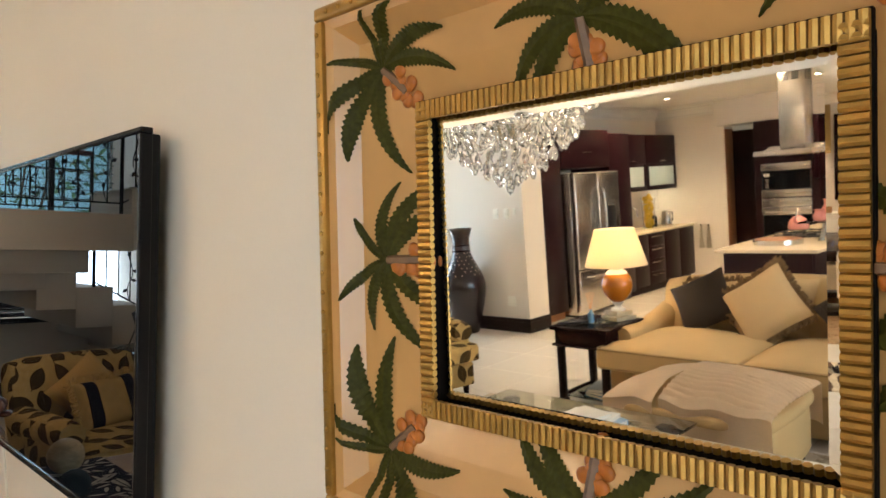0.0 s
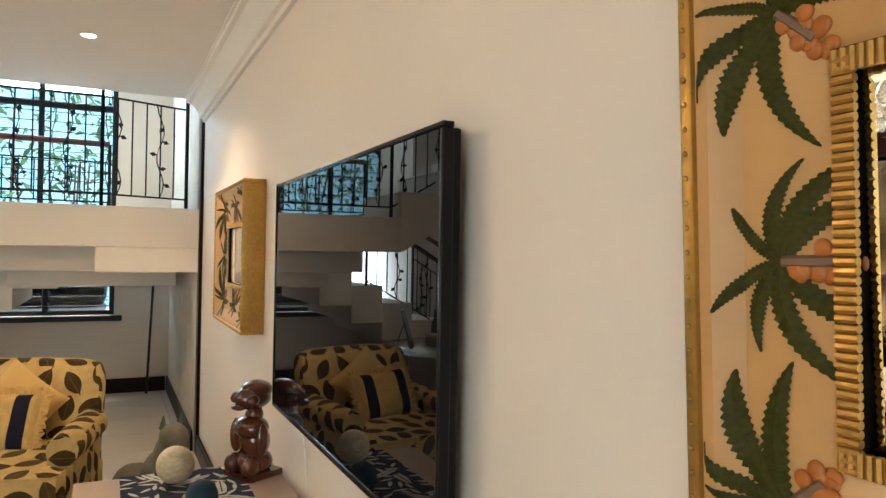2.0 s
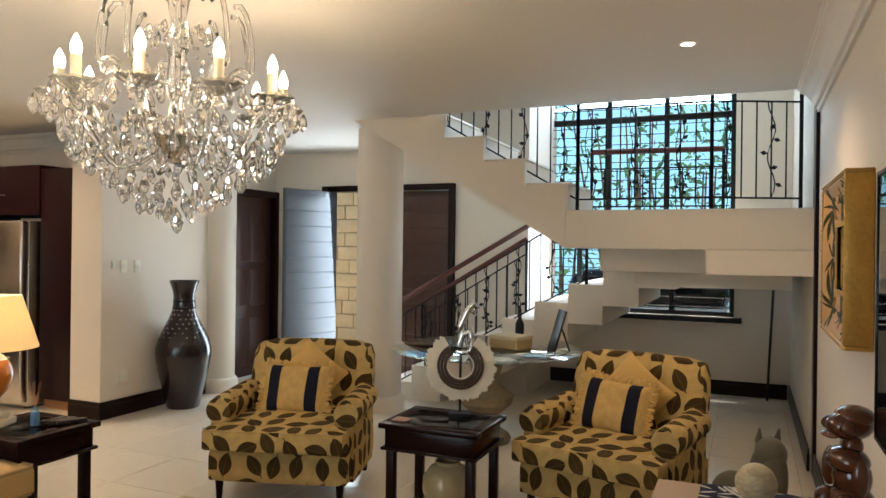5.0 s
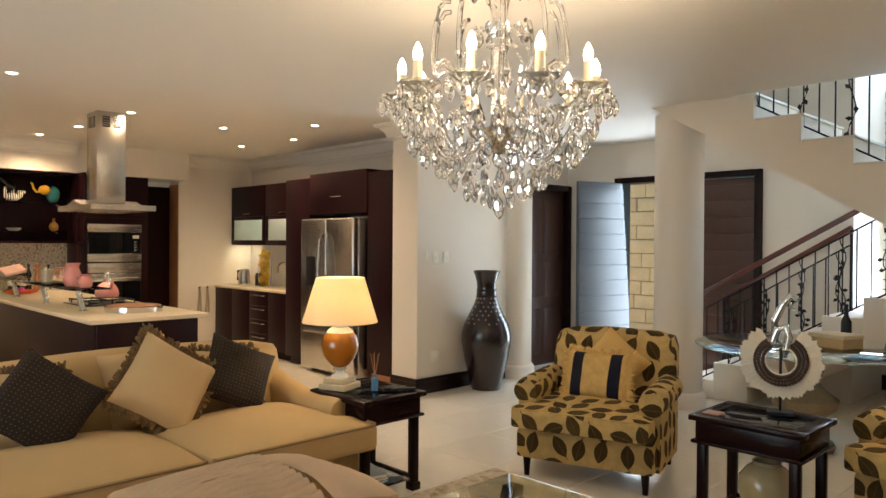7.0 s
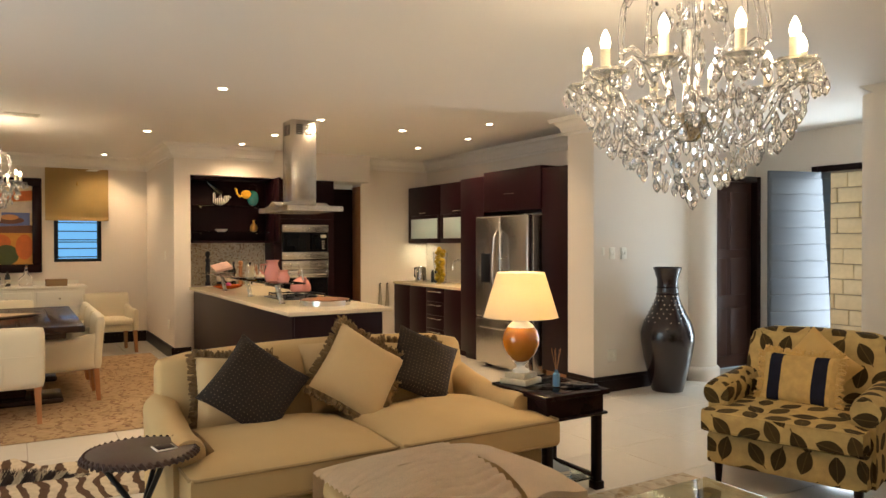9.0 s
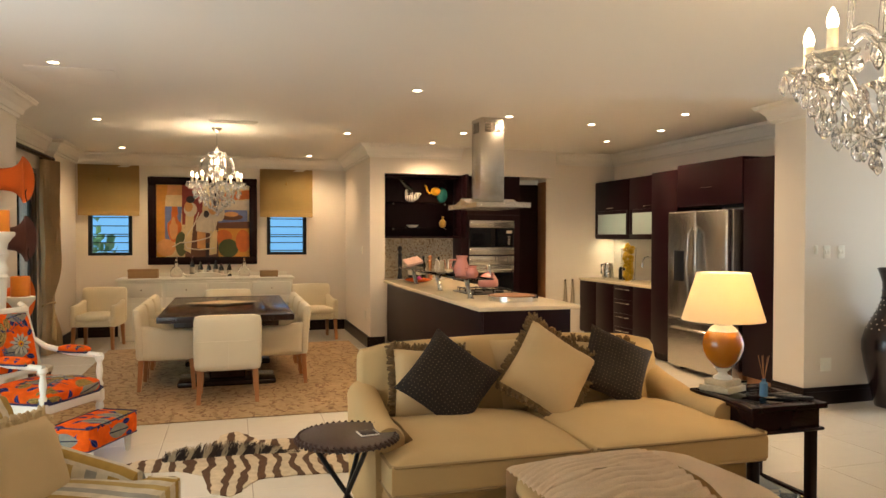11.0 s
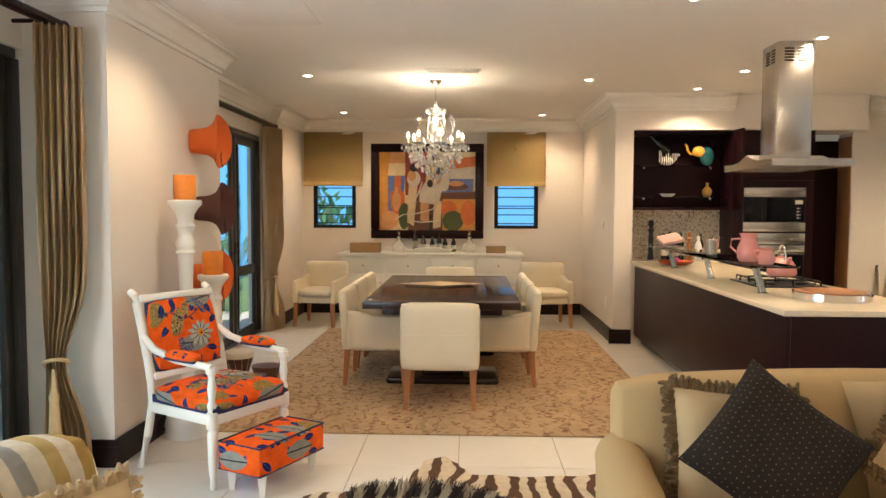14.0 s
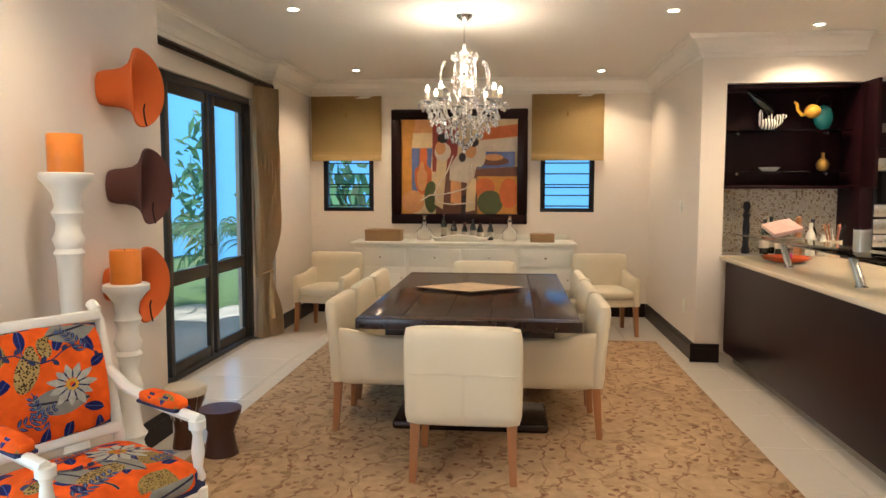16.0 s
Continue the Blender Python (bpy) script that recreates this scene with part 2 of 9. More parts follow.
wall("wall_kitchen_splash", [(-9.9, -9.72, 2.22, 3.3, 0, 2.36), (-9.9, -9.34, 2.22, 4.75, 2.37, CEIL)], "cream painted bulkhead over the kitchen shelves")
# dining end wall with two small windows
wall("wall_dining_west", [(BACK - 0.2, BACK, -2.2, 2.02, 0, 1.22), (BACK - 0.2, BACK, -2.2, 2.02, 2.45, CEIL), (BACK - 0.2, BACK, -2.2, -1.81, 1.22, 2.45),
                          (BACK - 0.2, BACK, -1.2, 0.77, 1.22, 2.45), (BACK - 0.2, BACK, 1.39, 2.02, 1.22, 2.45)], "cream painted dining wall with two small windows")
wall("wall_dining_south", [(-11.7, -10.2, -2.3, -1.97, 0, CEIL), (-10.2, -7.15, -2.3, -2.1, 2.36, CEIL), (-10.2, -9.95, -2.3, -2.1, 0, 2.36)], "cream painted wall pier beside the dining door")
wall("wall_pier_south", [(-7.15, -5.35, -2.3, -1.62, 0, CEIL)], "cream painted wall pier hung with hats")
wall("wall_living_south", [(-5.35, 0.92, -2.3, -2.1, 2.38, CEIL), (-1.5, 0.92, -2.3, -2.1, 0, 2.38)], "cream painted wall over the sliding door")

bm = bm_new()
box(bm, -11.7, 0.92, -2.3, 6.15, CEIL, 3.0)
box(bm, -5.6, -2.9, 6.15, 8.2, CEIL, 3.0)
prism(bm, [(-2.9, 6.15), (-2.3, 6.15), (-2.9, 7.0)], CEIL, 3.0)
structure("ceiling", bm, M_CEIL, "smooth white painted ceiling with recessed spots", "ceiling")
bm = bm_new()
box(bm, -5.6, 0.92, 5.2, 9.2, 5.4, 5.6)
structure("ceiling_stair", bm, M_CEIL, "white ceiling high over the stair", "ceiling")


def cornice(name, pts, drop=0.17, out=0.15, closed=False):
    """Moulded plaster cornice along a line of (x, y), the room on its left hand."""
    prof = [(0, -drop), (0.02, -drop), (0.025, -drop + 0.025), (0.045, -drop + 0.03), (0.06, -drop * 0.55), (0.095, -drop * 0.3), (0.11, -0.04), (0.135, -0.035), (0.14, -0.015), (out, -0.012), (out, 0.002), (0, 0.002)]
    bm = bm_new()
    rows = []
    n = len(pts)
    for i, p in enumerate(pts):
        p = Vector(p)
        a = (p - Vector(pts[i - 1])).normalized() if i > 0 else (Vector(pts[1]) - p).normalized()
        b = (Vector(pts[i + 1]) - p).normalized() if i < n - 1 else a
        na, nb = Vector((-a.y, a.x)), Vector((-b.y, b.x))
        mit = (na + nb).normalized()
        k = 1 / max(0.3, mit.dot(na))
        rows.append([bm.verts.new((p.x + mit.x * o * k, p.y + mit.y * o * k, CEIL + z)) for o, z in prof])
    for r0, r1 in zip(rows, rows[1:]):
        for j in range(len(prof)):
            bm.faces.new((r0[j], r0[(j + 1) % len(prof)], r1[(j + 1) % len(prof)], r1[j]))
    bm.faces.new(rows[0])
    bm.faces.new(rows[-1][::-1])
    return structure(name, bm, M_CORN, "white moulded plaster cornice", "cornice")


cornice("trim_cornice_east", [(EAST, -2.1), (EAST, 6.15)])
cornice("trim_cornice_dining", [(-9.34, 3.3), (-9.34, 2.02), (BACK, 2.02), (BACK, -1.97), (-10.2, -1.97), (-10.2, -2.1), (-7.15, -2.1), (-7.15, -1.62), (-5.35, -1.62), (-5.35, -2.1), (EAST, -2.1)])
cornice("trim_cornice_kitchen", [(-5.08, 6.6), (-5.08, 5.16), (-5.46, 5.16), (-5.46, 5.85), (-9.6, 5.85), (-9.6, 4.72), (-9.9, 4.72)])


def skirting(name, runs):
    bm = bm_new()
    for x0, x1, y0, y1 in runs:
        box(bm, x0, x1, y0, y1, 0.001, 0.12)
        cx, cy = 0.004 * (abs(x1 - x0) < 0.1), 0.004 * (abs(y1 - y0) < 0.1)
        box(bm, x0 + cx, x1 - cx, y0 + cy, y1 - cy, 0.118, 0.16)
    return structure(name, bm, M_SKIRT, "dark stained wooden skirting board", "skirting")


S = 0.022
skirting("baseboard_east", [(EAST - S, EAST - 0.002, 0.0, 6.17)])
skirting("baseboard_stair", [(0.69 - S, 0.688, 6.29, 9.0), (-1.94, 0.66, 9.0 - S, 8.998)])
skirting("baseboard_dining", [(BACK + 0.002, BACK + S, -1.95, 2.0), (BACK + S, -9.36, 2.02 - S, 2.018), (-9.338, -9.34 + S, 2.0 - S, 2.22), (BACK, -10.18, -1.968, -1.97 + S), (-10.198, -10.2 + S, -2.09, -1.95)])
skirting("baseboard_pier", [(-7.15, -5.33, -1.618, -1.62 + S), (-5.348, -5.35 + S, -2.0, -1.6)])
skirting("baseboard_vase_wall", [(-5.46, -5.06, 5.16 - S, 5.158), (-5.078, -5.08 + S, 5.14, 6.5)])
part_post = rbox(0.695, 0.76, 6.17, 6.28, 0, 2.62, 0.006)
structure("trim_wall_post", part_post, M_DARKWOOD, "dark stained wooden post at the wall end", "trim")
bm = bm_new()
box(bm, -11.8, 1.0, -2.4, 9.3, -0.2, -0.004)
floor = structure("floor", bm, M_GROUT, "cream porcelain tiled floor with thin joints", "floor")


# columns
def column(x, y, h=CEIL, r=0.2):
    c = thing("column", "round cream plastered column with a plain base", "column", pose(x, y, 0), "round columns", "structure")
    bm = bm_new()
    lathe(bm, [(r, 0.13), (r, h)], 40)
    part("shaft", bm, M_WALL, c)
    bm = bm_new()
    lathe(bm, [(r + 0.035, 0.0), (r + 0.035, 0.115), (r + 0.02, 0.14), (r, 0.15)], 40)
    part("base", bm, M_WALL, c)
    return c


column(-3.09, 6.72, r=0.225)
column(-5.12, 6.72)


# ---- patterned fabrics ----
def nodes_of(name, rough=0.85):
    m = bpy.data.materials.new(name)
    m.use_nodes = True
    nt = m.node_tree
    b = nt.nodes["Principled BSDF"]
    b.inputs["Roughness"].default_value = rough
    b.inputs["Specular IOR Level"].default_value = 0.15
    uv = nt.nodes.new("ShaderNodeTexCoord")
    return m, nt, b, uv


def op(nt, kind, a, b=None, c=None):
    n = nt.nodes.new("ShaderNodeMath")
    n.operation = kind
    for i, v in enumerate((a, b, c)):
        if v is None:
            continue
        if isinstance(v, (int, float)):
            n.inputs[i].default_value = v
        else:
            nt.links.new(v, n.inputs[i])
    return n.outputs[0]


def mix(nt, fac, a, b):
    n = nt.nodes.new("ShaderNodeMix")
    n.data_type = "RGBA"
    nt.links.new(fac, n.inputs["Factor"])
    for sock, v in ((n.inputs["A"], a), (n.inputs["B"], b)):
        if isinstance(v, tuple):
            sock.default_value = (*v, 1)
        else:
            nt.links.new(v, sock)
    return n.outputs["Result"]


def leaf_mask(nt, coord, size, wide=0.24, long=2.0, seed=0.0, rand=0.6):
    """Scattered leaf shapes: 1 inside a leaf. Returns mask, vein and the random colour."""
    mp = nt.nodes.new("ShaderNodeMapping")
    mp.inputs["Scale"].default_value = (1 / size,) * 3
    mp.inputs["Location"].default_value = (seed, seed * 1.7, 0)
    nt.links.new(coord, mp.inputs[0])
    v = nt.nodes.new("ShaderNodeTexVoronoi")
    v.voronoi_dimensions = "2D"
    v.inputs["Scale"].default_value = 1.0
    v.inputs["Randomness"].default_value = rand
    nt.links.new(mp.outputs[0], v.inputs["Vector"])
    sub = nt.nodes.new("ShaderNodeVectorMath")
    sub.operation = "SUBTRACT"
    nt.links.new(mp.outputs[0], sub.inputs[0])
    nt.links.new(v.outputs["Position"], sub.inputs[1])
    sep = nt.nodes.new("ShaderNodeSeparateColor")
    nt.links.new(v.outputs["Color"], sep.inputs[0])
    rot = nt.nodes.new("ShaderNodeVectorRotate")
    rot.rotation_type = "Z_AXIS"
    nt.links.new(sub.outputs[0], rot.inputs["Vector"])
    nt.links.new(op(nt, "MULTIPLY", sep.outputs[0], 6.28), rot.inputs["Angle"])
    xyz = nt.nodes.new("ShaderNodeSeparateXYZ")
    nt.links.new(rot.outputs[0], xyz.inputs[0])
    ax = op(nt, "ABSOLUTE", xyz.outputs[0])
    yy = op(nt, "MULTIPLY", xyz.outputs[1], long)
    edge = op(nt, "MULTIPLY_ADD", op(nt, "MULTIPLY", yy, yy), -wide, wide)
    leaf = op(nt, "GREATER_THAN", op(nt, "SUBTRACT", edge, ax), 0.0)
    stem = op(nt, "MULTIPLY", op(nt, "LESS_THAN", ax, 0.022), op(nt, "LESS_THAN", op(nt, "ABSOLUTE", op(nt, "ADD", xyz.outputs[1], 0.55)), 0.12))
    vein = op(nt, "LESS_THAN", ax, 0.016)
    return op(nt, "MAXIMUM", leaf, stem), vein, sep


def noise_val(nt, coord, scale, lo, hi):
    n = nt.nodes.new("ShaderNodeTexNoise")
    n.inputs["Scale"].default_value = scale
    n.inputs["Detail"].default_value = 3
    nt.links.new(coord, n.inputs["Vector"])
    r = nt.nodes.new("ShaderNodeMapRange")
    nt.links.new(n.outputs[0], r.inputs[0])
    r.inputs[1].default_value, r.inputs[2].default_value, r.inputs[3].default_value, r.inputs[4].default_value = 0.3, 0.7, lo, hi
    return r.outputs[0]


def finish(nt, b, coord, colour, weave=420.0, strength=0.35):
    hs = nt.nodes.new("ShaderNodeHueSaturation")
    nt.links.new(colour, hs.inputs["Color"])
    nt.links.new(noise_val(nt, coord, 18, 0.86, 1.12), hs.inputs["Value"])
    nt.links.new(hs.outputs[0], b.inputs["Base Color"])
    n = nt.nodes.new("ShaderNodeTexNoise")
    n.inputs["Scale"].default_value = weave
    nt.links.new(coord, n.inputs["Vector"])
    bp = nt.nodes.new("ShaderNodeBump")
    bp.inputs["Strength"].default_value, bp.inputs["Distance"].default_value = strength, 0.003
    nt.links.new(n.outputs[0], bp.inputs["Height"])
    nt.links.new(bp.outputs[0], b.inputs["Normal"])


def leaf_fabric():
    m, nt, b, uv = nodes_of("leaf_print_fabric")
    leaf, vein, sep = leaf_mask(nt, uv.outputs["UV"], 0.142, 0.30, 1.86, 0.3, 0.36)
    c = mix(nt, sep.outputs[1], (0.046, 0.027, 0.009), (0.082, 0.050, 0.016))
    c = mix(nt, vein, c, (0.115, 0.07, 0.024))
    c = mix(nt, leaf, (0.50, 0.345, 0.135), c)
    finish(nt, b, uv.outputs["UV"], c)
    return m


def floral_fabric():
    m, nt, b, uv = nodes_of("orange_floral_fabric")
    co = uv.outputs["UV"]
    a, va, sa = leaf_mask(nt, co, 0.085, 0.22, 1.9, 0.9, 0.9)
    d, vd, sd = leaf_mask(nt, co, 0.25, 0.20, 2.2, 4.1, 0.8)
    e, ve, se = leaf_mask(nt, co, 0.22, 0.34, 2.3, 7.7, 0.9)
    base = mix(nt, noise_val(nt, co, 9, 0, 1), (0.70, 0.085, 0.005), (0.78, 0.115, 0.007))
    spots = nt.nodes.new("ShaderNodeTexVoronoi")
    spots.inputs["Scale"].default_value = 140
    nt.links.new(co, spots.inputs["Vector"])
    tan = mix(nt, op(nt, "GREATER_THAN", spots.outputs[0], 0.35), (0.05, 0.03, 0.012), (0.30, 0.20, 0.06))
    c = mix(nt, op(nt, "MULTIPLY", e, op(nt, "GREATER_THAN", se.outputs[1], 0.75)), base, tan)
    blue = mix(nt, va, (0.012, 0.016, 0.10), (0.07, 0.10, 0.28))
    c = mix(nt, op(nt, "MULTIPLY", a, op(nt, "GREATER_THAN", sa.outputs[2], 0.45)), c, blue)
    grey = mix(nt, vd, (0.24, 0.23, 0.19), (0.03, 0.03, 0.05))
    c = mix(nt, op(nt, "MULTIPLY", d, op(nt, "GREATER_THAN", sd.outputs[1], 0.74)), c, grey)
    finish(nt, b, co, c, strength=0.15)
    return m


def stripe_fabric(name, bands, period):
    """bands: (start, colour) within one period of the u direction."""
    m, nt, b, uv = nodes_of(name)
    sep = nt.nodes.new("ShaderNodeSeparateXYZ")
    nt.links.new(uv.outputs["UV"], sep.inputs[0])
    ramp = nt.nodes.new("ShaderNodeValToRGB")
    ramp.color_ramp.interpolation = "CONSTANT"
    els = ramp.color_ramp.elements
    while len(els) < len(bands):
        els.new(0.5)
    for e, (s, c) in zip(els, bands):
        e.position, e.color = s, (*c, 1)
    nt.links.new(op(nt, "FRACT", op(nt, "MULTIPLY", sep.outputs[0], 1 / period)), ramp.inputs[0])
    finish(nt, b, uv.outputs["UV"], ramp.outputs[0])
    return m


def dotted_fabric():
    m, nt, b, uv = nodes_of("dark_dotted_fabric", 0.7)
    v = nt.nodes.new("ShaderNodeTexVoronoi")
    v.voronoi_dimensions = "2D"
    v.inputs["Scale"].default_value, v.inputs["Randomness"].default_value = 46.0, 0.10
    nt.links.new(uv.outputs["UV"], v.inputs["Vector"])
    c = mix(nt, op(nt, "LESS_THAN", v.outputs["Distance"], 0.13), (0.026, 0.017, 0.012), (0.12, 0.085, 0.05))
    finish(nt, b, uv.outputs["UV"], c)
    return m


def rug_fabric(name, ground, motif, dark, size):
    m, nt, b, uv = nodes_of(name, 0.95)
    co = uv.outputs["Object"]
    a, va, sa = leaf_mask(nt, co, size, 0.20, 1.8, 0.4, 0.9)
    d, vd, sd = leaf_mask(nt, co, size * 0.45, 0.28, 2.4, 3.3, 1.0)
    wv = nt.nodes.new("ShaderNodeTexWave")
    wv.wave_type = "RINGS"
    wv.inputs["Scale"].default_value, wv.inputs["Distortion"].default_value, wv.inputs["Detail"].default_value, wv.inputs["Detail Scale"].default_value = 1.9, 15, 4, 1.3
    nt.links.new(co, wv.inputs["Vector"])
    vine = op(nt, "GREATER_THAN", wv.outputs["Fac"], 0.972)
    base = mix(nt, noise_val(nt, co, 2.5, 0, 1), ground, tuple(g * 0.78 for g in ground))
    c = mix(nt, op(nt, "MULTIPLY", vine, noise_val(nt, co, 9, 0.0, 0.8)), base, dark)
    c = mix(nt, op(nt, "MULTIPLY", a, op(nt, "MULTIPLY", op(nt, "GREATER_THAN", sa.outputs[1], 0.55), noise_val(nt, co, 30, 0.0, 0.9))), c, motif)
    c = mix(nt, op(nt, "MULTIPLY", d, op(nt, "MULTIPLY", op(nt, "GREATER_THAN", sd.outputs[2], 0.72), noise_val(nt, co, 40, 0.1, 0.9))), c, dark)
    finish(nt, b, co, c, 260, 0.6)
    return m


def zebra_hide():
    m, nt, b, uv = nodes_of("zebra_hide", 0.8)
    co = uv.outputs["Object"]
    wv = nt.nodes.new("ShaderNodeTexWave")
    wv.inputs["Scale"].default_value, wv.inputs["Distortion"].default_value, wv.inputs["Detail"].default_value, wv.inputs["Detail Scale"].default_value = 2.9, 6.5, 2, 1.0
    nt.links.new(co, wv.inputs["Vector"])
    ramp = nt.nodes.new("ShaderNodeValToRGB")
    els = ramp.color_ramp.elements
    els[0].position, els[0].color, els[1].position, els[1].color = 0.36, (0.10, 0.050, 0.026, 1), 0.48, (0.58, 0.47, 0.32, 1)
    nt.links.new(wv.outputs["Fac"], ramp.inputs[0])
    finish(nt, b, co, ramp.outputs[0], 500, 0.5)
    return m


M_LEAFFAB, M_FLORAL, M_DOTS = leaf_fabric(), floral_fabric(), dotted_fabric()
M_STRIPE = stripe_fabric("gold_grey_stripe_fabric", [(0, (0.62, 0.52, 0.37)), (0.18, (0.40, 0.24, 0.06)), (0.34, (0.62, 0.52, 0.37)), (0.5, (0.33, 0.30, 0.25)), (0.66, (0.62, 0.52, 0.37)), (0.84, (0.46, 0.31, 0.11))], 0.30)
M_CUSHSTRIPE = stripe_fabric("gold_navy_stripe_fabric", [(0, (0.56, 0.36, 0.13)), (0.2, (0.012, 0.012, 0.022)), (0.37, (0.58, 0.38, 0.14)), (0.63, (0.012, 0.012, 0.022)), (0.8, (0.56, 0.36, 0.13))], 0.46)
M_GOLDFAB = mat("gold_silk", (0.60, 0.37, 0.11), 0.5, grain=300, vary=0.06, bump=0.2)
M_SOFA = mat("beige_sofa_fabric", (0.51, 0.34, 0.15), 0.9, grain=350, vary=0.07, stain=5, stain_amt=0.07, bump=0.35)
# sofa beige made darker: the shadow along the piping is put into its colour
M_PIPE_SHADE = mat("shadowed_beige_piping", (0.33, 0.21, 0.09), 0.9, grain=300, vary=0.1, bump=0.3)
M_CUSHBEIGE = mat("beige_cushion_fabric", (0.56, 0.385, 0.19), 0.85, grain=350, vary=0.06, stain=6, stain_amt=0.05, bump=0.3)
M_FRINGE = mat("brown_gold_fringe", (0.17, 0.10, 0.038), 0.9, grain=110, vary=0.7, bump=0.5)
M_THROW = mat("taupe_plush_throw", (0.84, 0.65, 0.44), 0.95, grain=240, vary=0.18, stain=7, stain_amt=0.10, bump=0.6)
M_CURTAIN = mat("gold_taffeta_curtain", (0.70, 0.51, 0.29), 0.5, grain=200, vary=0.08, stain=6, stain_amt=0.08, bump=0.15)
M_BLIND = mat("mustard_blind_fabric", (0.43, 0.28, 0.105), 0.75, grain=300, vary=0.06, stain=5, stain_amt=0.06, bump=0.2)
M_RUG = rug_fabric("faded_persian_rug", (0.45, 0.30, 0.165), (0.21, 0.13, 0.06), (0.13, 0.04, 0.02), 0.12)
M_RUG2 = rug_fabric("cream_floral_rug", (0.55, 0.45, 0.31), (0.34, 0.22, 0.10), (0.24, 0.16, 0.09), 0.20)
M_ZEBRA = zebra_hide()


def uv_box(ob, turn=False):
    """Unwraps by the main direction of each face, in metres."""
    me = ob.data
    lay = me.uv_layers.new(name="UVMap")
    for p in me.polygons:
        n = p.normal
        ax = max(range(3), key=lambda i: abs(n[i]))
        for li in p.loop_indices:
            c = me.vertices[me.loops[li].vertex_index].co
            u, v = ((c.y, c.z), (c.x, c.z), (c.x, c.y))[ax]
            lay.data[li].uv = (v, u) if turn else (u, v)
    return ob


def soft(x0, x1, y0, y1, z0, z1, w=0.05, puff=0.02, cuts=6):
    """An upholstered block: rounded, and swelling in the middle of each face."""
    bm = bm_new()
    box(bm, x0, x1, y0, y1, z0, z1)
    bmesh.ops.subdivide_edges(bm, edges=bm.edges[:], cuts=cuts, use_grid_fill=True)
    c = Vector(((x0 + x1) / 2, (y0 + y1) / 2, (z0 + z1) / 2))
    h = Vector((abs(x1 - x0) / 2, abs(y1 - y0) / 2, abs(z1 - z0) / 2))
    w = min(w, 0.95 * min(h))
    for v in bm.verts:
        d = v.co - c
        core = Vector([max(-(h[i] - w), min(h[i] - w, d[i])) for i in range(3)])
        off = d - core
        if off.length > 1e-6:
            v.co = c + core + off.normalized() * min(off.length, w)
        u = [abs(d[i]) / h[i] for i in range(3)]
        for i in range(3):
            if u[i] > 0.98:
                j, k = (i + 1) % 3, (i + 2) % 3
                v.co[i] += math.copysign(puff * (1 - u[j] ** 2) * (1 - u[k] ** 2), d[i])
    return bm


def piping(bm, pts, r=0.006):
    tube(bm, list(pts) + [pts[0]], r, 5)


def pillow_mesh(w, h, t, n=14, seed=0):
    """A stuffed cushion in the xz plane, thick in y, with drawn-out corners."""
    rnd = random.Random(seed)
    bm = bm_new()
    grid = {}
    for side in (-1, 1):
        for i in range(n + 1):
            for j in range(n + 1):
                u, v = 2 * i / n - 1, 2 * j / n - 1
                rim = i in (0, n) or j in (0, n)
                if rim and side == 1:
                    grid[side, i, j] = grid[-1, i, j]
                    continue
                pinch = 1 - 0.07 * (1 - v * v) * abs(u) ** 3
                pinch2 = 1 - 0.07 * (1 - u * u) * abs(v) ** 3
                th = t / 2 * ((1 - u ** 4) * (1 - v ** 4)) ** 0.55
                th *= 1 + 0.10 * math.sin(3 * u + seed) * math.cos(2.5 * v + seed)
                grid[side, i, j] = bm.verts.new((u * w / 2 * pinch, side * th + (rnd.random() - 0.5) * 0.004, v * h / 2 * pinch2))
    for side in (-1, 1):
        for i in range(n):
            for j in range(n):
                q = [grid[side, i, j], grid[side, i + 1, j], grid[side, i + 1, j + 1], grid[side, i, j + 1]]
                bm.faces.new(q if side == -1 else q[::-1])
    return bm


def fringe_mesh(w, h, seed=0, step=0.0085, long=0.044):
    """A dense ruffled fringe: short thick strands leaning both ways along the edge."""
    rnd = random.Random(seed + 50)
    bm = bm_new()
    for k in range(int(2 * (w + h) / step)):
        s = k * step
        if s < w:
            p, o = Vector((s - w / 2, 0, -h / 2)), Vector((0, 0, -1))
        elif s < w + h:
            p, o = Vector((w / 2, 0, s - w - h / 2)), Vector((1, 0, 0))
        elif s < 2 * w + h:
            p, o = Vector((w / 2 - (s - w - h), 0, h / 2)), Vector((0, 0, 1))
        else:
            p, o = Vector((-w / 2, 0, h / 2 - (s - 2 * w - h))), Vector((-1, 0, 0))
        along = Vector((-o.z, 0, o.x))
        u = 2 * (p.x / w if abs(o.z) > 0.5 else p.z / h)
        p = p - o * 0.035 * (1 - u * u) * (w if abs(o.x) > 0.5 else h) - o * 0.006
        wave = 0.010 * math.sin(s * 150)
        mid = p + o * long * 0.55 + along * (wave + rnd.uniform(-0.006, 0.006)) + Vector((0, rnd.uniform(-0.012, 0.012), 0))
        tip = mid + o * long * rnd.uniform(0.25, 0.6) + along * rnd.uniform(-0.014, 0.014) + Vector((0, rnd.uniform(-0.010, 0.010), 0))
        rod(bm, p, mid, 0.008, 0.011, 5)
        rod(bm, mid, tip, 0.011, 0.005, 5)
    return bm


def cushion(name, label, m, w, h, t, material, fringe=None, seed=0, turn=False, group=""):
    c = thing(name, label, "cushion", m, group)
    uv_box(part("cover", pillow_mesh(w, h, t, seed=seed), material, c), turn)
    if fringe:
        part("fringe", fringe_mesh(w, h, seed), fringe, c, "twisted fringe round the edge")
    return c


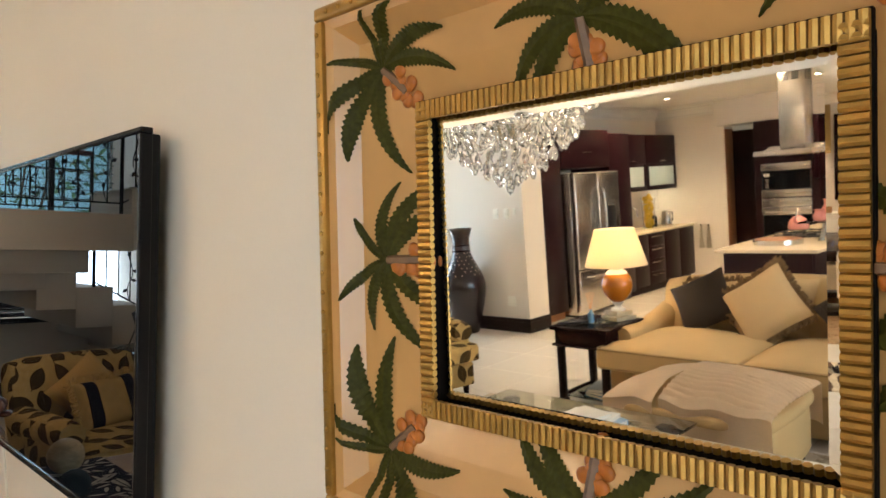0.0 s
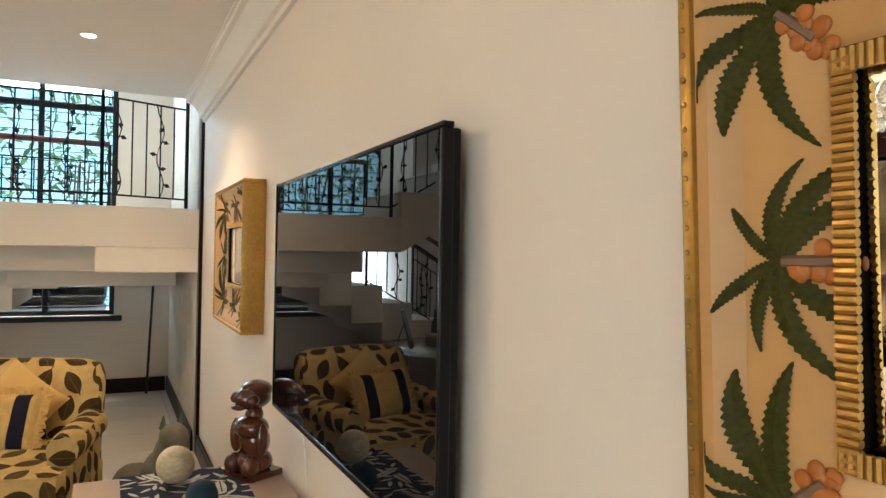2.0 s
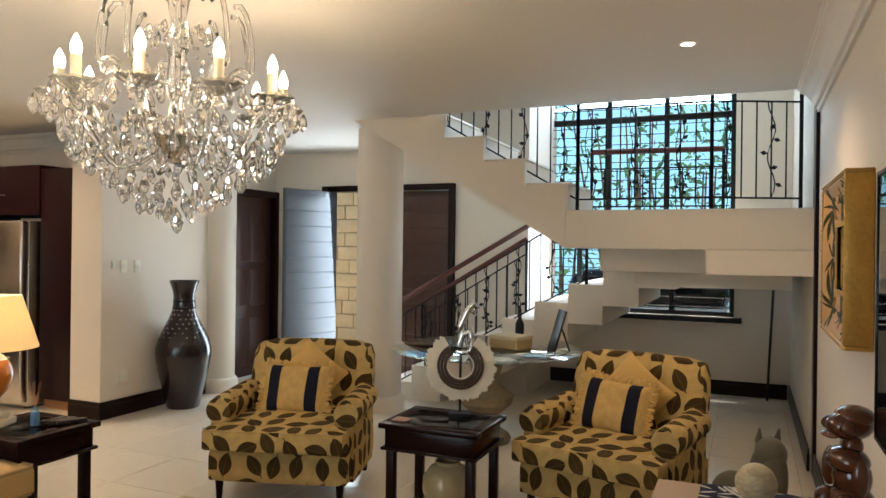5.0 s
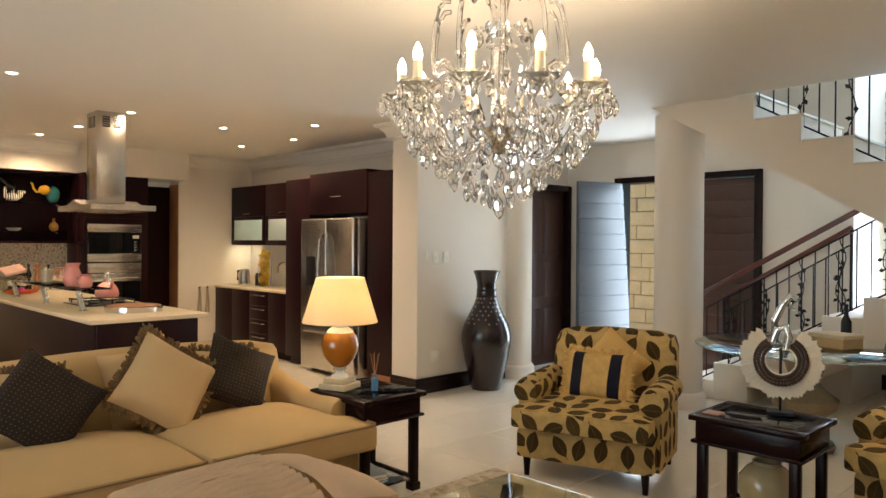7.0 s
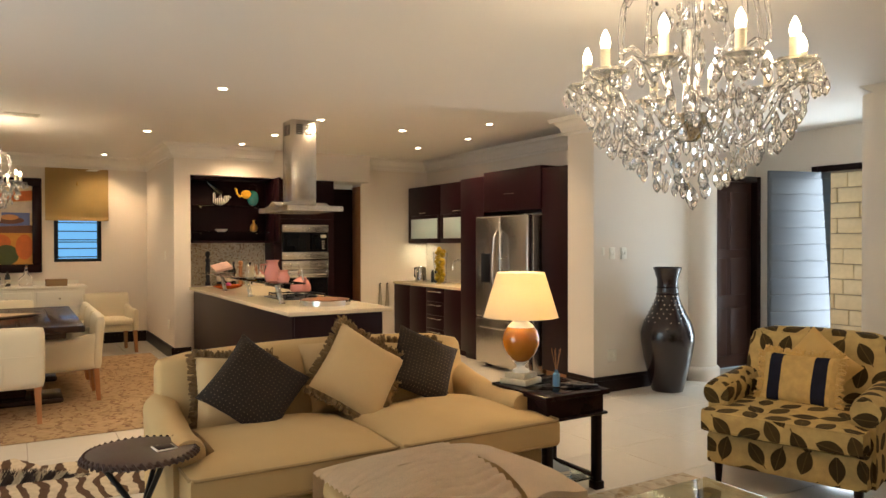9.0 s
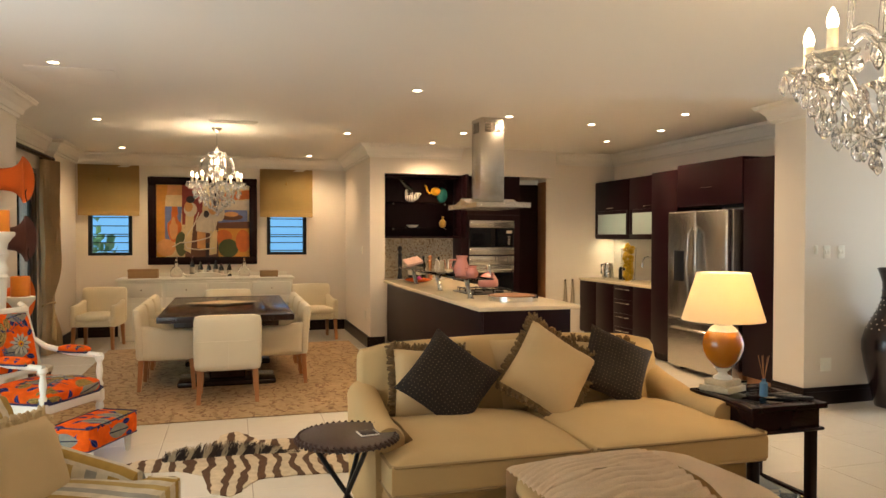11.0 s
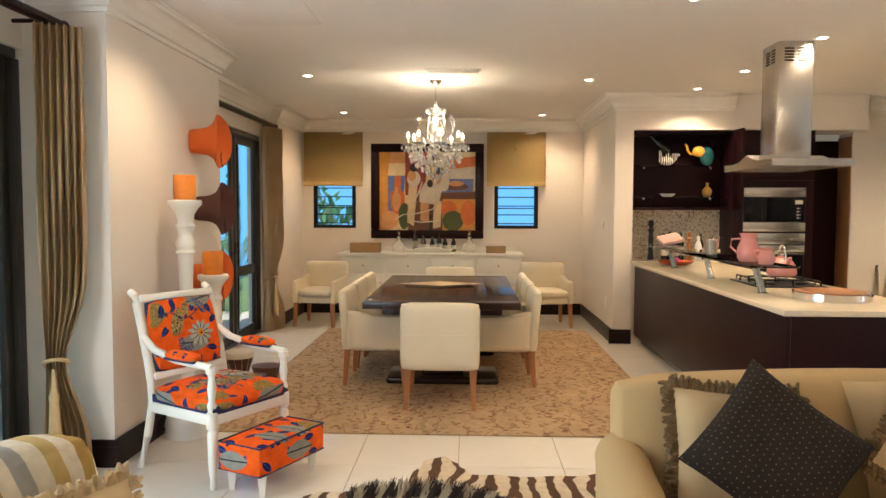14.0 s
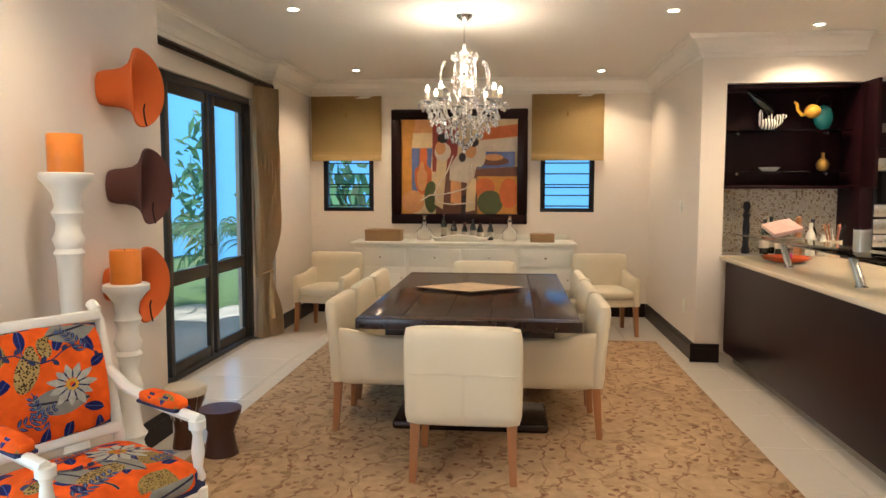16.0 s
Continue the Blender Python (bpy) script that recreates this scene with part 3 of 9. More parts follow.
# ---- living room ----
def armchair(m, label, group, fabric, turn=False, leg=None, w=0.86, d=0.88, h=0.88, dip=0.0):
    """Faces -y; its origin is on the floor under its middle."""
    c = thing("armchair", label, "armchair", m, group)
    y0, y1 = -d / 2, d / 2
    uv_box(part("base", soft(-w / 2 + 0.03, w / 2 - 0.03, y0 + 0.04, y1 - 0.06, 0.12, 0.32, 0.03, 0.004), fabric, c), turn)
    bm = soft(-w / 2 + 0.03, w / 2 - 0.03, y0 - 0.06, y1 - 0.28, 0.335, 0.475, 0.03, 0.0, 9)
    for v in bm.verts:
        if v.co.y > y0 + 0.11:
            v.co.x = max(-w / 2 + 0.145, min(w / 2 - 0.145, v.co.x))
        if v.co.z > 0.43:
            v.co.z += 0.03 * max(0, 1 - (2 * v.co.x / w) ** 2) * max(0, 1 - (v.co.y / (0.45 * d)) ** 2)
    seat = uv_box(part("seat_cushion", bm, fabric, c), turn)
    for z in (0.352, 0.463):
        bm = bm_new()
        tube(bm, [(-w / 2 + 0.045, y0 + 0.09, z), (-w / 2 + 0.038, y0 - 0.03, z), (-w / 2 + 0.06, y0 - 0.054, z), (w / 2 - 0.06, y0 - 0.054, z), (w / 2 - 0.038, y0 - 0.03, z), (w / 2 - 0.045, y0 + 0.09, z)], 0.006, 6)
        uv_box(part("piping", bm, fabric, seat), turn)
    bm = soft(-w / 2 + 0.05, w / 2 - 0.05, y1 - 0.30, y1 - 0.10, 0.30, h, 0.06, 0.02)
    for v in bm.verts:
        v.co.y += max(0, v.co.z - 0.35) * 0.28
    uv_box(part("backrest", bm, fabric, c), turn)
    for s in (-1, 1):
        bm = bm_new()
        x = s * (w / 2 - 0.075)
        verts = []
        n, rings = 18, 9
        for k in range(rings):
            y = y0 + 0.125 + (d - 0.365) * k / (rings - 1)
            shrink = 0.90 if k == 0 else 1.0
            ring = []
            for q in range(n):
                a = 2 * math.pi * q / n
                rx, rz = 0.088 * shrink * math.cos(a), 0.085 * shrink * math.sin(a)
                ring.append(bm.verts.new((x + s * 0.012 + rx, y, 0.545 - dip * (1 - k / rings) + rz + 0.02 * k / rings)))
            verts.append(ring)
        for a, b in zip(verts, verts[1:]):
            for q in range(n):
                bm.faces.new((a[q], a[(q + 1) % n], b[(q + 1) % n], b[q]))
        bm.faces.new(verts[0])
        bm.faces.new(verts[-1][::-1])
        box(bm, x - 0.062, x + 0.062, y0 + 0.135, y1 - 0.22, 0.13, 0.56 - dip)
        uv_box(part("arm", bm, fabric, c), turn)
    for sx in (-1, 1):
        for y in (y0 + 0.1, y1 - 0.12):
            bm = bm_new()
            rod(bm, (sx * (w / 2 - 0.09), y, 0), (sx * (w / 2 - 0.09), y, 0.13), 0.018, 0.028, 8)
            part("leg", bm, leg or M_DARKWOOD, c, "short dark wooden leg")
    return c


ARM1 = pose(-2.50, 4.50, 0, 0, 0, 17)
ARM2 = pose(-0.46, 4.90, 0, 0, 0, -13)
armchair(ARM1, "armchair in tan fabric printed with brown leaves", "leaf print armchairs", M_LEAFFAB, w=0.95, d=0.92, h=0.90)
armchair(ARM2, "armchair in tan fabric printed with brown leaves", "leaf print armchairs", M_LEAFFAB, w=0.95, d=0.92, h=0.90)
for k, a in enumerate((ARM1, ARM2)):
    cushion("gold_cushion", "plain gold silk cushion standing on its corner in the armchair", a @ pose(0.05, 0.115, 0.70, -17, 40, 3), 0.37, 0.37, 0.11, M_GOLDFAB, seed=3 + k, group="plain gold cushions")
    cushion("striped_cushion", "gold and navy striped cushion with a frayed edge", a @ pose(-0.02, -0.005, 0.63, -20, 3 * k, -3), 0.46, 0.33, 0.13, M_CUSHSTRIPE, M_GOLDFAB, seed=7 + k, group="gold and navy cushions")


def sofa():
    """Faces +x in the room."""
    c = thing("sofa", "beige fabric sofa with two loose seat cushions", "sofa", pose(-3.54, 1.92, 0, 0, 0, 90))
    w, y0, y1 = 2.06, -0.52, 0.58
    part("base", soft(-w / 2 + 0.04, w / 2 - 0.04, y0 + 0.06, y1 - 0.06, 0.05, 0.32, 0.03, 0.005), M_SOFA, c)
    bm = soft(-w / 2 + 0.06, w / 2 - 0.06, y1 - 0.30, y1 - 0.10, 0.28, 0.86, 0.07, 0.01, 10)
    for v in bm.verts:
        v.co.y += max(0, v.co.z - 0.35) * 0.22
        v.co.z += 0.035 * math.cos(v.co.x * 1.5) * (v.co.z > 0.7)
    part("backrest", bm, M_SOFA, c)
    for s in (-1, 1):
        # low rolled arm, set back from the cushions' front and rising to the back
        bm = bm_new()
        xc, half, rows_ = s * (w / 2 - 0.09), 0.092, []
        for k in range(15):
            u = k / 14
            y = y0 + 0.20 + (y1 - 0.16 - y0 - 0.20) * u
            top = 0.615 - 0.025 * math.sin(math.pi * min(1, u * 1.6)) + 0.07 * max(0, u - 0.5) ** 1.6 / 0.33
            sh = (0.80, 0.94)[k] if k < 2 else 1.0
            ring = [(-half * 0.88 * sh, 0.07), (-half * 0.92 * sh, 0.30)]
            for q in range(13):
                g = math.pi * (1.08 - 1.16 * q / 12)
                ring.append((half * sh * math.cos(g), top - half + half * sh * math.sin(g)))
            ring += [(half * 0.92 * sh, 0.30), (half * 0.88 * sh, 0.07)]
            rows_.append([bm.verts.new((xc + s * 0.012 + px, y, pz)) for px, pz in ring])
        for a, b in zip(rows_, rows_[1:]):
            for q in range(len(a)):
                r = (q + 1) % len(a)
                bm.faces.new((a[q], a[r], b[r], b[q]))
        bm.faces.new(rows_[0])
        bm.faces.new(rows_[-1][::-1])
        part("arm", bm, M_SOFA, c)
        bm = soft(min(0.006 * s, s * (w / 2 - 0.02)), max(0.006 * s, s * (w / 2 - 0.02)), y0 - 0.08, y1 - 0.30, 0.345, 0.50, 0.03, 0.0, 12)
        for v in bm.verts:
            if v.co.z > 0.44:
                ux, uy = (abs(v.co.x) - w / 4) / (w / 4), (v.co.y - (y0 + y1 - 0.38) / 2) / ((y1 - y0 - 0.22) / 2)
                v.co.z += 0.062 * max(0, 1 - ux * ux) * max(0, 1 - abs(uy) ** 2.5)
            if v.co.y > y0 + 0.17:
                v.co.x = math.copysign(min(abs(v.co.x), w / 2 - 0.19), v.co.x)
            v.co.z += 0.007 * math.sin(v.co.x * 9 + 2 * s) * math.sin(v.co.y * 8) * (v.co.z > 0.45)
        seat = part("seat_cushion", bm, M_SOFA, c)
        for z in (0.360, 0.490):
            bm = bm_new()
            tube(bm, [(s * 0.016, y0 - 0.06, z), (s * 0.035, y0 - 0.076, z), (s * w * 0.25, y0 - 0.080, z), (s * (w / 2 - 0.05), y0 - 0.076, z), (s * (w / 2 - 0.026), y0 - 0.05, z), (s * (w / 2 - 0.024), y0 + 0.15, z)], 0.008, 6)
            part("piping", bm, M_PIPE_SHADE, seat, "beige piping with its shadow put into the colour")
    for sx in (-1, 1):
        for y in (y0 + 0.12, y1 - 0.12):
            bm = bm_new()
            rod(bm, (sx * (w / 2 - 0.1), y, 0), (sx * (w / 2 - 0.1), y, 0.07), 0.025, 0.03, 8)
            part("foot", bm, M_DARKWOOD, c)
    return c


sofa()
# cushions along the sofa's back; they face +x
for label, x, y, z, s, t, ang, lean, material, fr, seed in (
    ("beige cushion with a brown tasselled fringe", -3.80, 1.33, 0.66, 0.44, 0.15, 4, -24, M_CUSHBEIGE, M_FRINGE, 1),
    ("dark brown dotted cushion standing on its corner", -3.66, 1.40, 0.715, 0.45, 0.15, 41, -30, M_DOTS, None, 2),
    ("plain beige cushion behind the fringed one", -3.86, 1.97, 0.70, 0.44, 0.14, -5, -20, M_CUSHBEIGE, None, 3),
    ("large beige cushion with fringe standing on its corner", -3.69, 2.02, 0.728, 0.47, 0.16, 37, -26, M_CUSHBEIGE, M_FRINGE, 4),
    ("beige cushion with a brown tasselled fringe", -3.86, 2.47, 0.66, 0.42, 0.13, 3, -20, M_CUSHBEIGE, M_FRINGE, 5),
    ("dark brown dotted cushion standing on its corner", -3.72, 2.47, 0.725, 0.42, 0.14, 28, -28, M_DOTS, None, 6),
):
    cushion("cushion", label, pose(x, y, z, 0, 0, 90) @ pose(0, 0, 0, lean, 0, 0) @ pose(0, 0, 0, 0, ang, 0), s, s, t, material, fr, seed, group="cushions on the sofa")


def ottoman():
    c = thing("ottoman", "beige fabric ottoman with a domed top", "ottoman", pose(-2.50, 1.89, 0))
    part("base", soft(-0.36, 0.36, -0.42, 0.42, 0.06, 0.36, 0.05, 0.006), M_SOFA, c)
    part("cushion_top", soft(-0.37, 0.37, -0.43, 0.43, 0.34, 0.455, 0.05, 0.035, 10), M_SOFA, c)
    for sx in (-1, 1):
        for sy in (-1, 1):
            bm = bm_new()
            rod(bm, (sx * 0.3, sy * 0.36, 0), (sx * 0.3, sy * 0.36, 0.08), 0.022, 0.03, 8)
            part("foot", bm, M_DARKWOOD, c)


ottoman()


def throw(name, label, y0, y1, seed, rib):
    """A plush throw draped over the ottoman, hanging down at both sides."""
    c = thing(name, label, "throw", pose(-2.50, 1.89, 0))
    rnd = random.Random(seed)
    bm = bm_new()
    nx, ny = 150, 50
    grid = []
    for i in range(nx + 1):
        s = -0.62 + 1.24 * i / nx
        row = []
        for j in range(ny + 1):
            t = y0 + (y1 - y0) * j / ny
            over = max(0, abs(s) - 0.36)
            x = math.copysign(min(abs(s), 0.36) + 0.03 * (over > 0) + 0.012 * math.sin(t * 21 + seed), s)
            dome = 0.095 * (1 - abs(x / 0.41) ** 3.0) * (1 - min(1, abs(t) / 0.48) ** 3.5)
            end = max(0, abs(t) - 0.44)
            z = 0.456 + max(0, dome) - over * 0.98 - end * 0.9
            tt = math.copysign(min(abs(t), 0.44) + 0.02 * (end > 0), t)
            z += (0.017 if rib > 50 else 0.003) * (1 - min(1, end * 12)) * abs(math.sin(rib * s + 1.2 * math.sin(5 * t))) + 0.006 * math.sin(9 * s + 4 * t + seed) + 0.012 * math.sin(17 * t + seed) * (over > 0.03)
            row.append(bm.verts.new((x, tt, max(z, 0.2))))
        grid.append(row)
    for i in range(nx):
        for j in range(ny):
            bm.faces.new((grid[i][j], grid[i + 1][j], grid[i + 1][j + 1], grid[i][j + 1]))
    bmesh.ops.solidify(bm, geom=bm.faces[:], thickness=-0.012)
    part("cloth", bm, M_THROW, c)


throw("throw_blanket", "ribbed taupe plush throw draped over the ottoman", -0.45, 0.13, 2, 62.0)
throw("throw_blanket", "second taupe plush throw folded over the ottoman", 0.155, 0.45, 5, 20.0)


def side_table(m, label, group, w, d, h, glass_top=True, shelf=True):
    c = thing("side_table", label, "side table", m, group)
    t = 0.075
    part("apron", rbox(-w / 2 + 0.03, w / 2 - 0.03, -d / 2 + 0.03, d / 2 - 0.03, h - 0.14, h - 0.03, 0.004), M_DARKWOOD_H, c)
    part("moulding", rbox(-w / 2 + 0.01, w / 2 - 0.01, -d / 2 + 0.01, d / 2 - 0.01, h - 0.155, h - 0.135, 0.008), M_DARKWOOD_H, c)
    for a, b, cc, dd in ((-w / 2, w / 2, -d / 2, -d / 2 + t), (-w / 2, w / 2, d / 2 - t, d / 2), (-w / 2, -w / 2 + t, -d / 2 + t, d / 2 - t), (w / 2 - t, w / 2, -d / 2 + t, d / 2 - t)):
        part("top_rail", rbox(a, b, cc, dd, h - 0.032, h, 0.008), M_DARKWOOD_H, c)
    part("glass_pane", rbox(-w / 2 + t, w / 2 - t, -d / 2 + t, d / 2 - t, h - 0.016, h - 0.008, 0.002), M_GTABLE, c, "inset glass pane")
    for sx in (-1, 1):
        for sy in (-1, 1):
            part("leg", rbox(sx * (w / 2 - 0.06) - 0.025, sx * (w / 2 - 0.06) + 0.025, sy * (d / 2 - 0.06) - 0.025, sy * (d / 2 - 0.06) + 0.025, 0, h - 0.15, 0.006), M_DARKWOOD, c)
            part("leg_foot", rbox(sx * (w / 2 - 0.06) - 0.034, sx * (w / 2 - 0.06) + 0.034, sy * (d / 2 - 0.06) - 0.034, sy * (d / 2 - 0.06) + 0.034, 0, 0.05, 0.006), M_DARKWOOD, c)
    for sy in (-1, 1):
        part("stretcher", rbox(-w / 2 + 0.09, w / 2 - 0.09, sy * (d / 2 - 0.06) - 0.018, sy * (d / 2 - 0.06) + 0.018, 0.05, 0.085, 0.004), M_DARKWOOD_H, c)
    part("shelf", rbox(-w / 2 + 0.06, w / 2 - 0.06, -d / 2 + 0.08, d / 2 - 0.08, 0.062, 0.074, 0.002), M_GTABLE, c, "low glass shelf")
    return c


side_table(pose(-1.34, 4.28, 0), "dark wooden side table with an inset glass top", "dark glass-topped side tables", 0.60, 0.50, 0.60)
side_table(pose(-3.28, 3.12, 0), "dark wooden side table with an inset glass top", "dark glass-topped side tables", 0.54, 0.50, 0.61)


M_PLINTH = mat("aged_cream_plinth", (0.50, 0.41, 0.27), 0.5, grain=60, vary=0.15, stain=14, stain_amt=0.2, bump=0.2)


def lamp_on_table():
    c = thing("table_lamp", "amber ceramic urn lamp with a cream shade, lit", "lamp", pose(-3.44, 3.02, 0.61, 0, 0, 20))
    part("plinth", rbox(-0.095, 0.095, -0.095, 0.095, 0, 0.035, 0.005), M_PLINTH, c, "cream stepped plinth")
    part("plinth_step", rbox(-0.075, 0.075, -0.075, 0.075, 0.034, 0.07, 0.006), M_PLINTH, c)
    bm = bm_new()
    lathe(bm, [(0.055, 0.068), (0.05, 0.085), (0.028, 0.095), (0.024, 0.11), (0.04, 0.125), (0.05, 0.135)], 24)
    part("foot", bm, M_WHITE, c)
    bm = bm_new()
    lathe(bm, [(0.03, 0.13), (0.06, 0.15), (0.095, 0.19), (0.115, 0.24), (0.118, 0.28), (0.105, 0.325), (0.085, 0.352)], 32)
    part("urn", bm, mat("amber_glaze", (0.40, 0.13, 0.008), 0.15, grain=9, vary=0.12, stain=5, stain_amt=0.25, bump=0.0, coat=0.5), c, "glossy amber ceramic urn")
    bm = bm_new()
    lathe(bm, [(0.086, 0.35), (0.07, 0.37), (0.05, 0.385), (0.05, 0.41), (0.062, 0.42), (0.01, 0.425)], 24)
    part("neck", bm, M_WHITE, c)
    bm = bm_new()
    n = 40
    rings = []
    for r, z in ((0.235, 0.415), (0.150, 0.695), (0.147, 0.694), (0.232, 0.415)):
        rings.append([bm.verts.new((r * math.cos(2 * math.pi * k / n), r * math.sin(2 * math.pi * k / n), z)) for k in range(n)])
    for a, b in zip(rings, rings[1:] + rings[:1]):
        for k in range(n):
            bm.faces.new((a[k], a[(k + 1) % n], b[(k + 1) % n], b[k]))
    shade = mat("cream_lampshade", (0.80, 0.70, 0.52), 0.9, grain=300, vary=0.03, bump=0.1)
    shade.node_tree.nodes["Principled BSDF"].inputs["Transmission Weight"].default_value = 0.0
    nt = shade.node_tree
    tr = nt.nodes.new("ShaderNodeBsdfTranslucent")
    tr.inputs[0].default_value = (0.95, 0.80, 0.55, 1)
    mx = nt.nodes.new("ShaderNodeMixShader")
    mx.inputs[0].default_value = 0.45
    nt.links.new(nt.nodes["Principled BSDF"].outputs[0], mx.inputs[1])
    nt.links.new(tr.outputs[0], mx.inputs[2])
    nt.links.new(mx.outputs[0], nt.nodes["Material Output"].inputs[0])
    part("shade", bm, shade, c, "cream fabric shade glowing")
    bm = bm_new()
    lathe(bm, [(0.01, 0.42), (0.016, 0.44), (0.03, 0.48), (0.03, 0.51), (0.012, 0.54)], 16)
    part("bulb", bm, M_BULB, c)
    lamp("lamp_bulb_light", "POINT", pose(-3.44, 3.02, 0.61 + 0.57), 6.5, (1.0, 0.80, 0.52), radius=0.04)


lamp_on_table()


def crystal_drop(n=6):
    bm = bm_new()
    lathe(bm, [(0.0, -0.046), (0.009, -0.037), (0.0155, -0.020), (0.011, -0.003), (0.004, 0.010), (0.0, 0.014)], n)
    return bm


def chandelier(label, m, r, arms, scale, chain, rows):
    """A hanging crystal chandelier; its origin is at the height of its arms' cups."""
    c = thing("chandelier", label, "chandelier", m, "crystal chandeliers")
    k = scale
    bm = bm_new()
    rod(bm, (0, 0, 0.48 * k), (0, 0, chain - 0.03), 0.006, n=8)
    part("chain", bm, M_CHROME, c)
    bm = bm_new()
    lathe(bm, [(0.065, chain - 0.004), (0.06, chain - 0.02), (0.02, chain - 0.05), (0.008, chain - 0.06)], 20)
    part("canopy", bm, M_CHROME, c)
    bm = bm_new()
    lathe(bm, [(0.02 * k, -0.20 * k), (0.055 * k, -0.17 * k), (0.06 * k, -0.13 * k), (0.03 * k, -0.10 * k), (0.022 * k, 0.0), (0.035 * k, 0.05 * k), (0.03 * k, 0.16 * k), (0.05 * k, 0.20 * k), (0.022 * k, 0.25 * k), (0.035 * k, 0.33 * k), (0.05 * k, 0.40 * k), (0.02 * k, 0.43 * k), (0.01 * k, 0.48 * k)], 16)
    part("stem", bm, M_CRYSTAL, c, "turned crystal stem")
    bm = bm_new()
    lathe(bm, [(0.02 * k, -0.20 * k), (0.10 * k, -0.135 * k), (0.11 * k, -0.12 * k), (0.02 * k, -0.125 * k)], 20)
    part("bowl", bm, M_CHROME, c)
    drop_me = None
    for a in range(arms):
        ang = 2 * math.pi * (a + 0.25) / arms
        ca, sa = math.cos(ang), math.sin(ang)
        pts = []
        for t in range(11):
            u = t / 10
            rr = 0.05 * k + (r - 0.05 * k) * u
            z = -0.13 * k - 0.09 * k * math.sin(math.pi * min(1, u * 1.25)) + 0.115 * k * max(0, u - 0.45) / 0.55
            pts.append((rr * ca, rr * sa, z))
        bm = bm_new()
        tube(bm, pts, 0.0095 * k, 8)
        arm = part("arm", bm, M_CRYSTAL if a % 2 else M_GLASS, c)
        bm = bm_new()
        lathe(bm, [(0.012 * k, -0.03 * k), (0.045 * k, -0.012 * k), (0.058 * k, -0.002 * k), (0.066 * k, 0.008 * k), (0.056 * k, 0.002 * k), (0.01 * k, -0.012 * k)], 24, Matrix.Translation((r * ca, r * sa, 0)))
        for v in bm.verts:
            dx, dy = v.co.x - r * ca, v.co.y - r * sa
            flute = 1 + 0.10 * math.cos(8 * math.atan2(dy, dx))
            v.co.x, v.co.y = r * ca + dx * flute, r * sa + dy * flute
        part("drip_cup", bm, M_CUP, arm, "fluted glass drip cup", smooth=False)
        bm = bm_new()
        rod(bm, (r * ca, r * sa, 0.0), (r * ca, r * sa, 0.078 * k), 0.0155 * k, n=14)
        part("candle_tube", bm, mat("candle_sleeve", (0.78, 0.68, 0.50), 0.5, bump=0.0) if "candle_sleeve" not in bpy.data.materials else bpy.data.materials["candle_sleeve"], arm)
        bm = bm_new()
        lathe(bm, [(0.010 * k, 0.077 * k), (0.0145 * k, 0.086 * k), (0.0165 * k, 0.098 * k), (0.0135 * k, 0.115 * k), (0.007 * k, 0.130 * k), (0.002 * k, 0.139 * k)], 14, Matrix.Translation((r * ca, r * sa, 0)))
        part("bulb", bm, M_BULB, arm, "lit candle bulb")
        # upper scroll
        bm = bm_new()
        sc = []
        for t in range(13):
            u = t / 12
            rr = 0.03 * k + 0.62 * r * math.sin(math.pi * (0.15 + 0.6 * u))
            sc.append((rr * math.cos(ang + 0.3), rr * math.sin(ang + 0.3), (0.0 + 0.30 * u) * k + 0.05 * k * math.sin(u * 9)))
        tube(bm, sc, 0.009 * k, 7)
        part("scroll", bm, M_CRYSTAL, c)
    rnd = random.Random(arms)
    spots = []
    for a in range(arms):
        ang = 2 * math.pi * (a + 0.25) / arms
        for q in range(5):
            g = ang + 2 * math.pi * q / 5
            spots.append((r * math.cos(ang) + 0.070 * k * math.cos(g), r * math.sin(ang) + 0.070 * k * math.sin(g), -0.018 * k, rnd.uniform(0.8, 1.15)))
    for ring, (rr, z, n) in enumerate(rows):
        for q in range(n):
            g = 2 * math.pi * (q + rnd.uniform(-0.15, 0.15)) / n
            spots.append((rr * r * math.cos(g), rr * r * math.sin(g), z * k + rnd.uniform(-0.012, 0.012), rnd.uniform(0.75, 1.2)))
    spots.append((0, 0, -0.365 * k, 1.5))
    bm = crystal_drop(7)
    first = part("crystal", bm, M_CRYSTAL, c, "faceted crystal drop", smooth=False)
    first.matrix_local = Matrix.Translation(spots[0][:3]) @ Matrix.Diagonal((k, k, k, 1))
    for x, y, z, s in spots[1:]:
        o = first.copy()
        scene.collection.objects.link(o)
        o.matrix_local = pose(x, y, z, rnd.uniform(-8, 8), rnd.uniform(-8, 8), rnd.uniform(0, 360)) @ Matrix.Diagonal((k * s, k * s, k * s, 1))
    # strings of beads from the cups to the stem
    for a in range(arms):
        ang = 2 * math.pi * (a + 0.25) / arms
        bm = bm_new()
        for q in range(12):
            u = (q + 0.5) / 12
            rr = r * (1 - u) + 0.05 * k * u
            z = 0.02 * k + 0.25 * k * u * u - 0.03 * k * math.sin(math.pi * u)
            bmesh.ops.create_icosphere(bm, subdivisions=1, radius=0.0065 * k, matrix=Matrix.Translation((rr * math.cos(ang + 0.1), rr * math.sin(ang + 0.1), z)))
        tagged(part("bead_string", bm, M_CRYSTAL, c, smooth=False), kind="stuff")
    return c


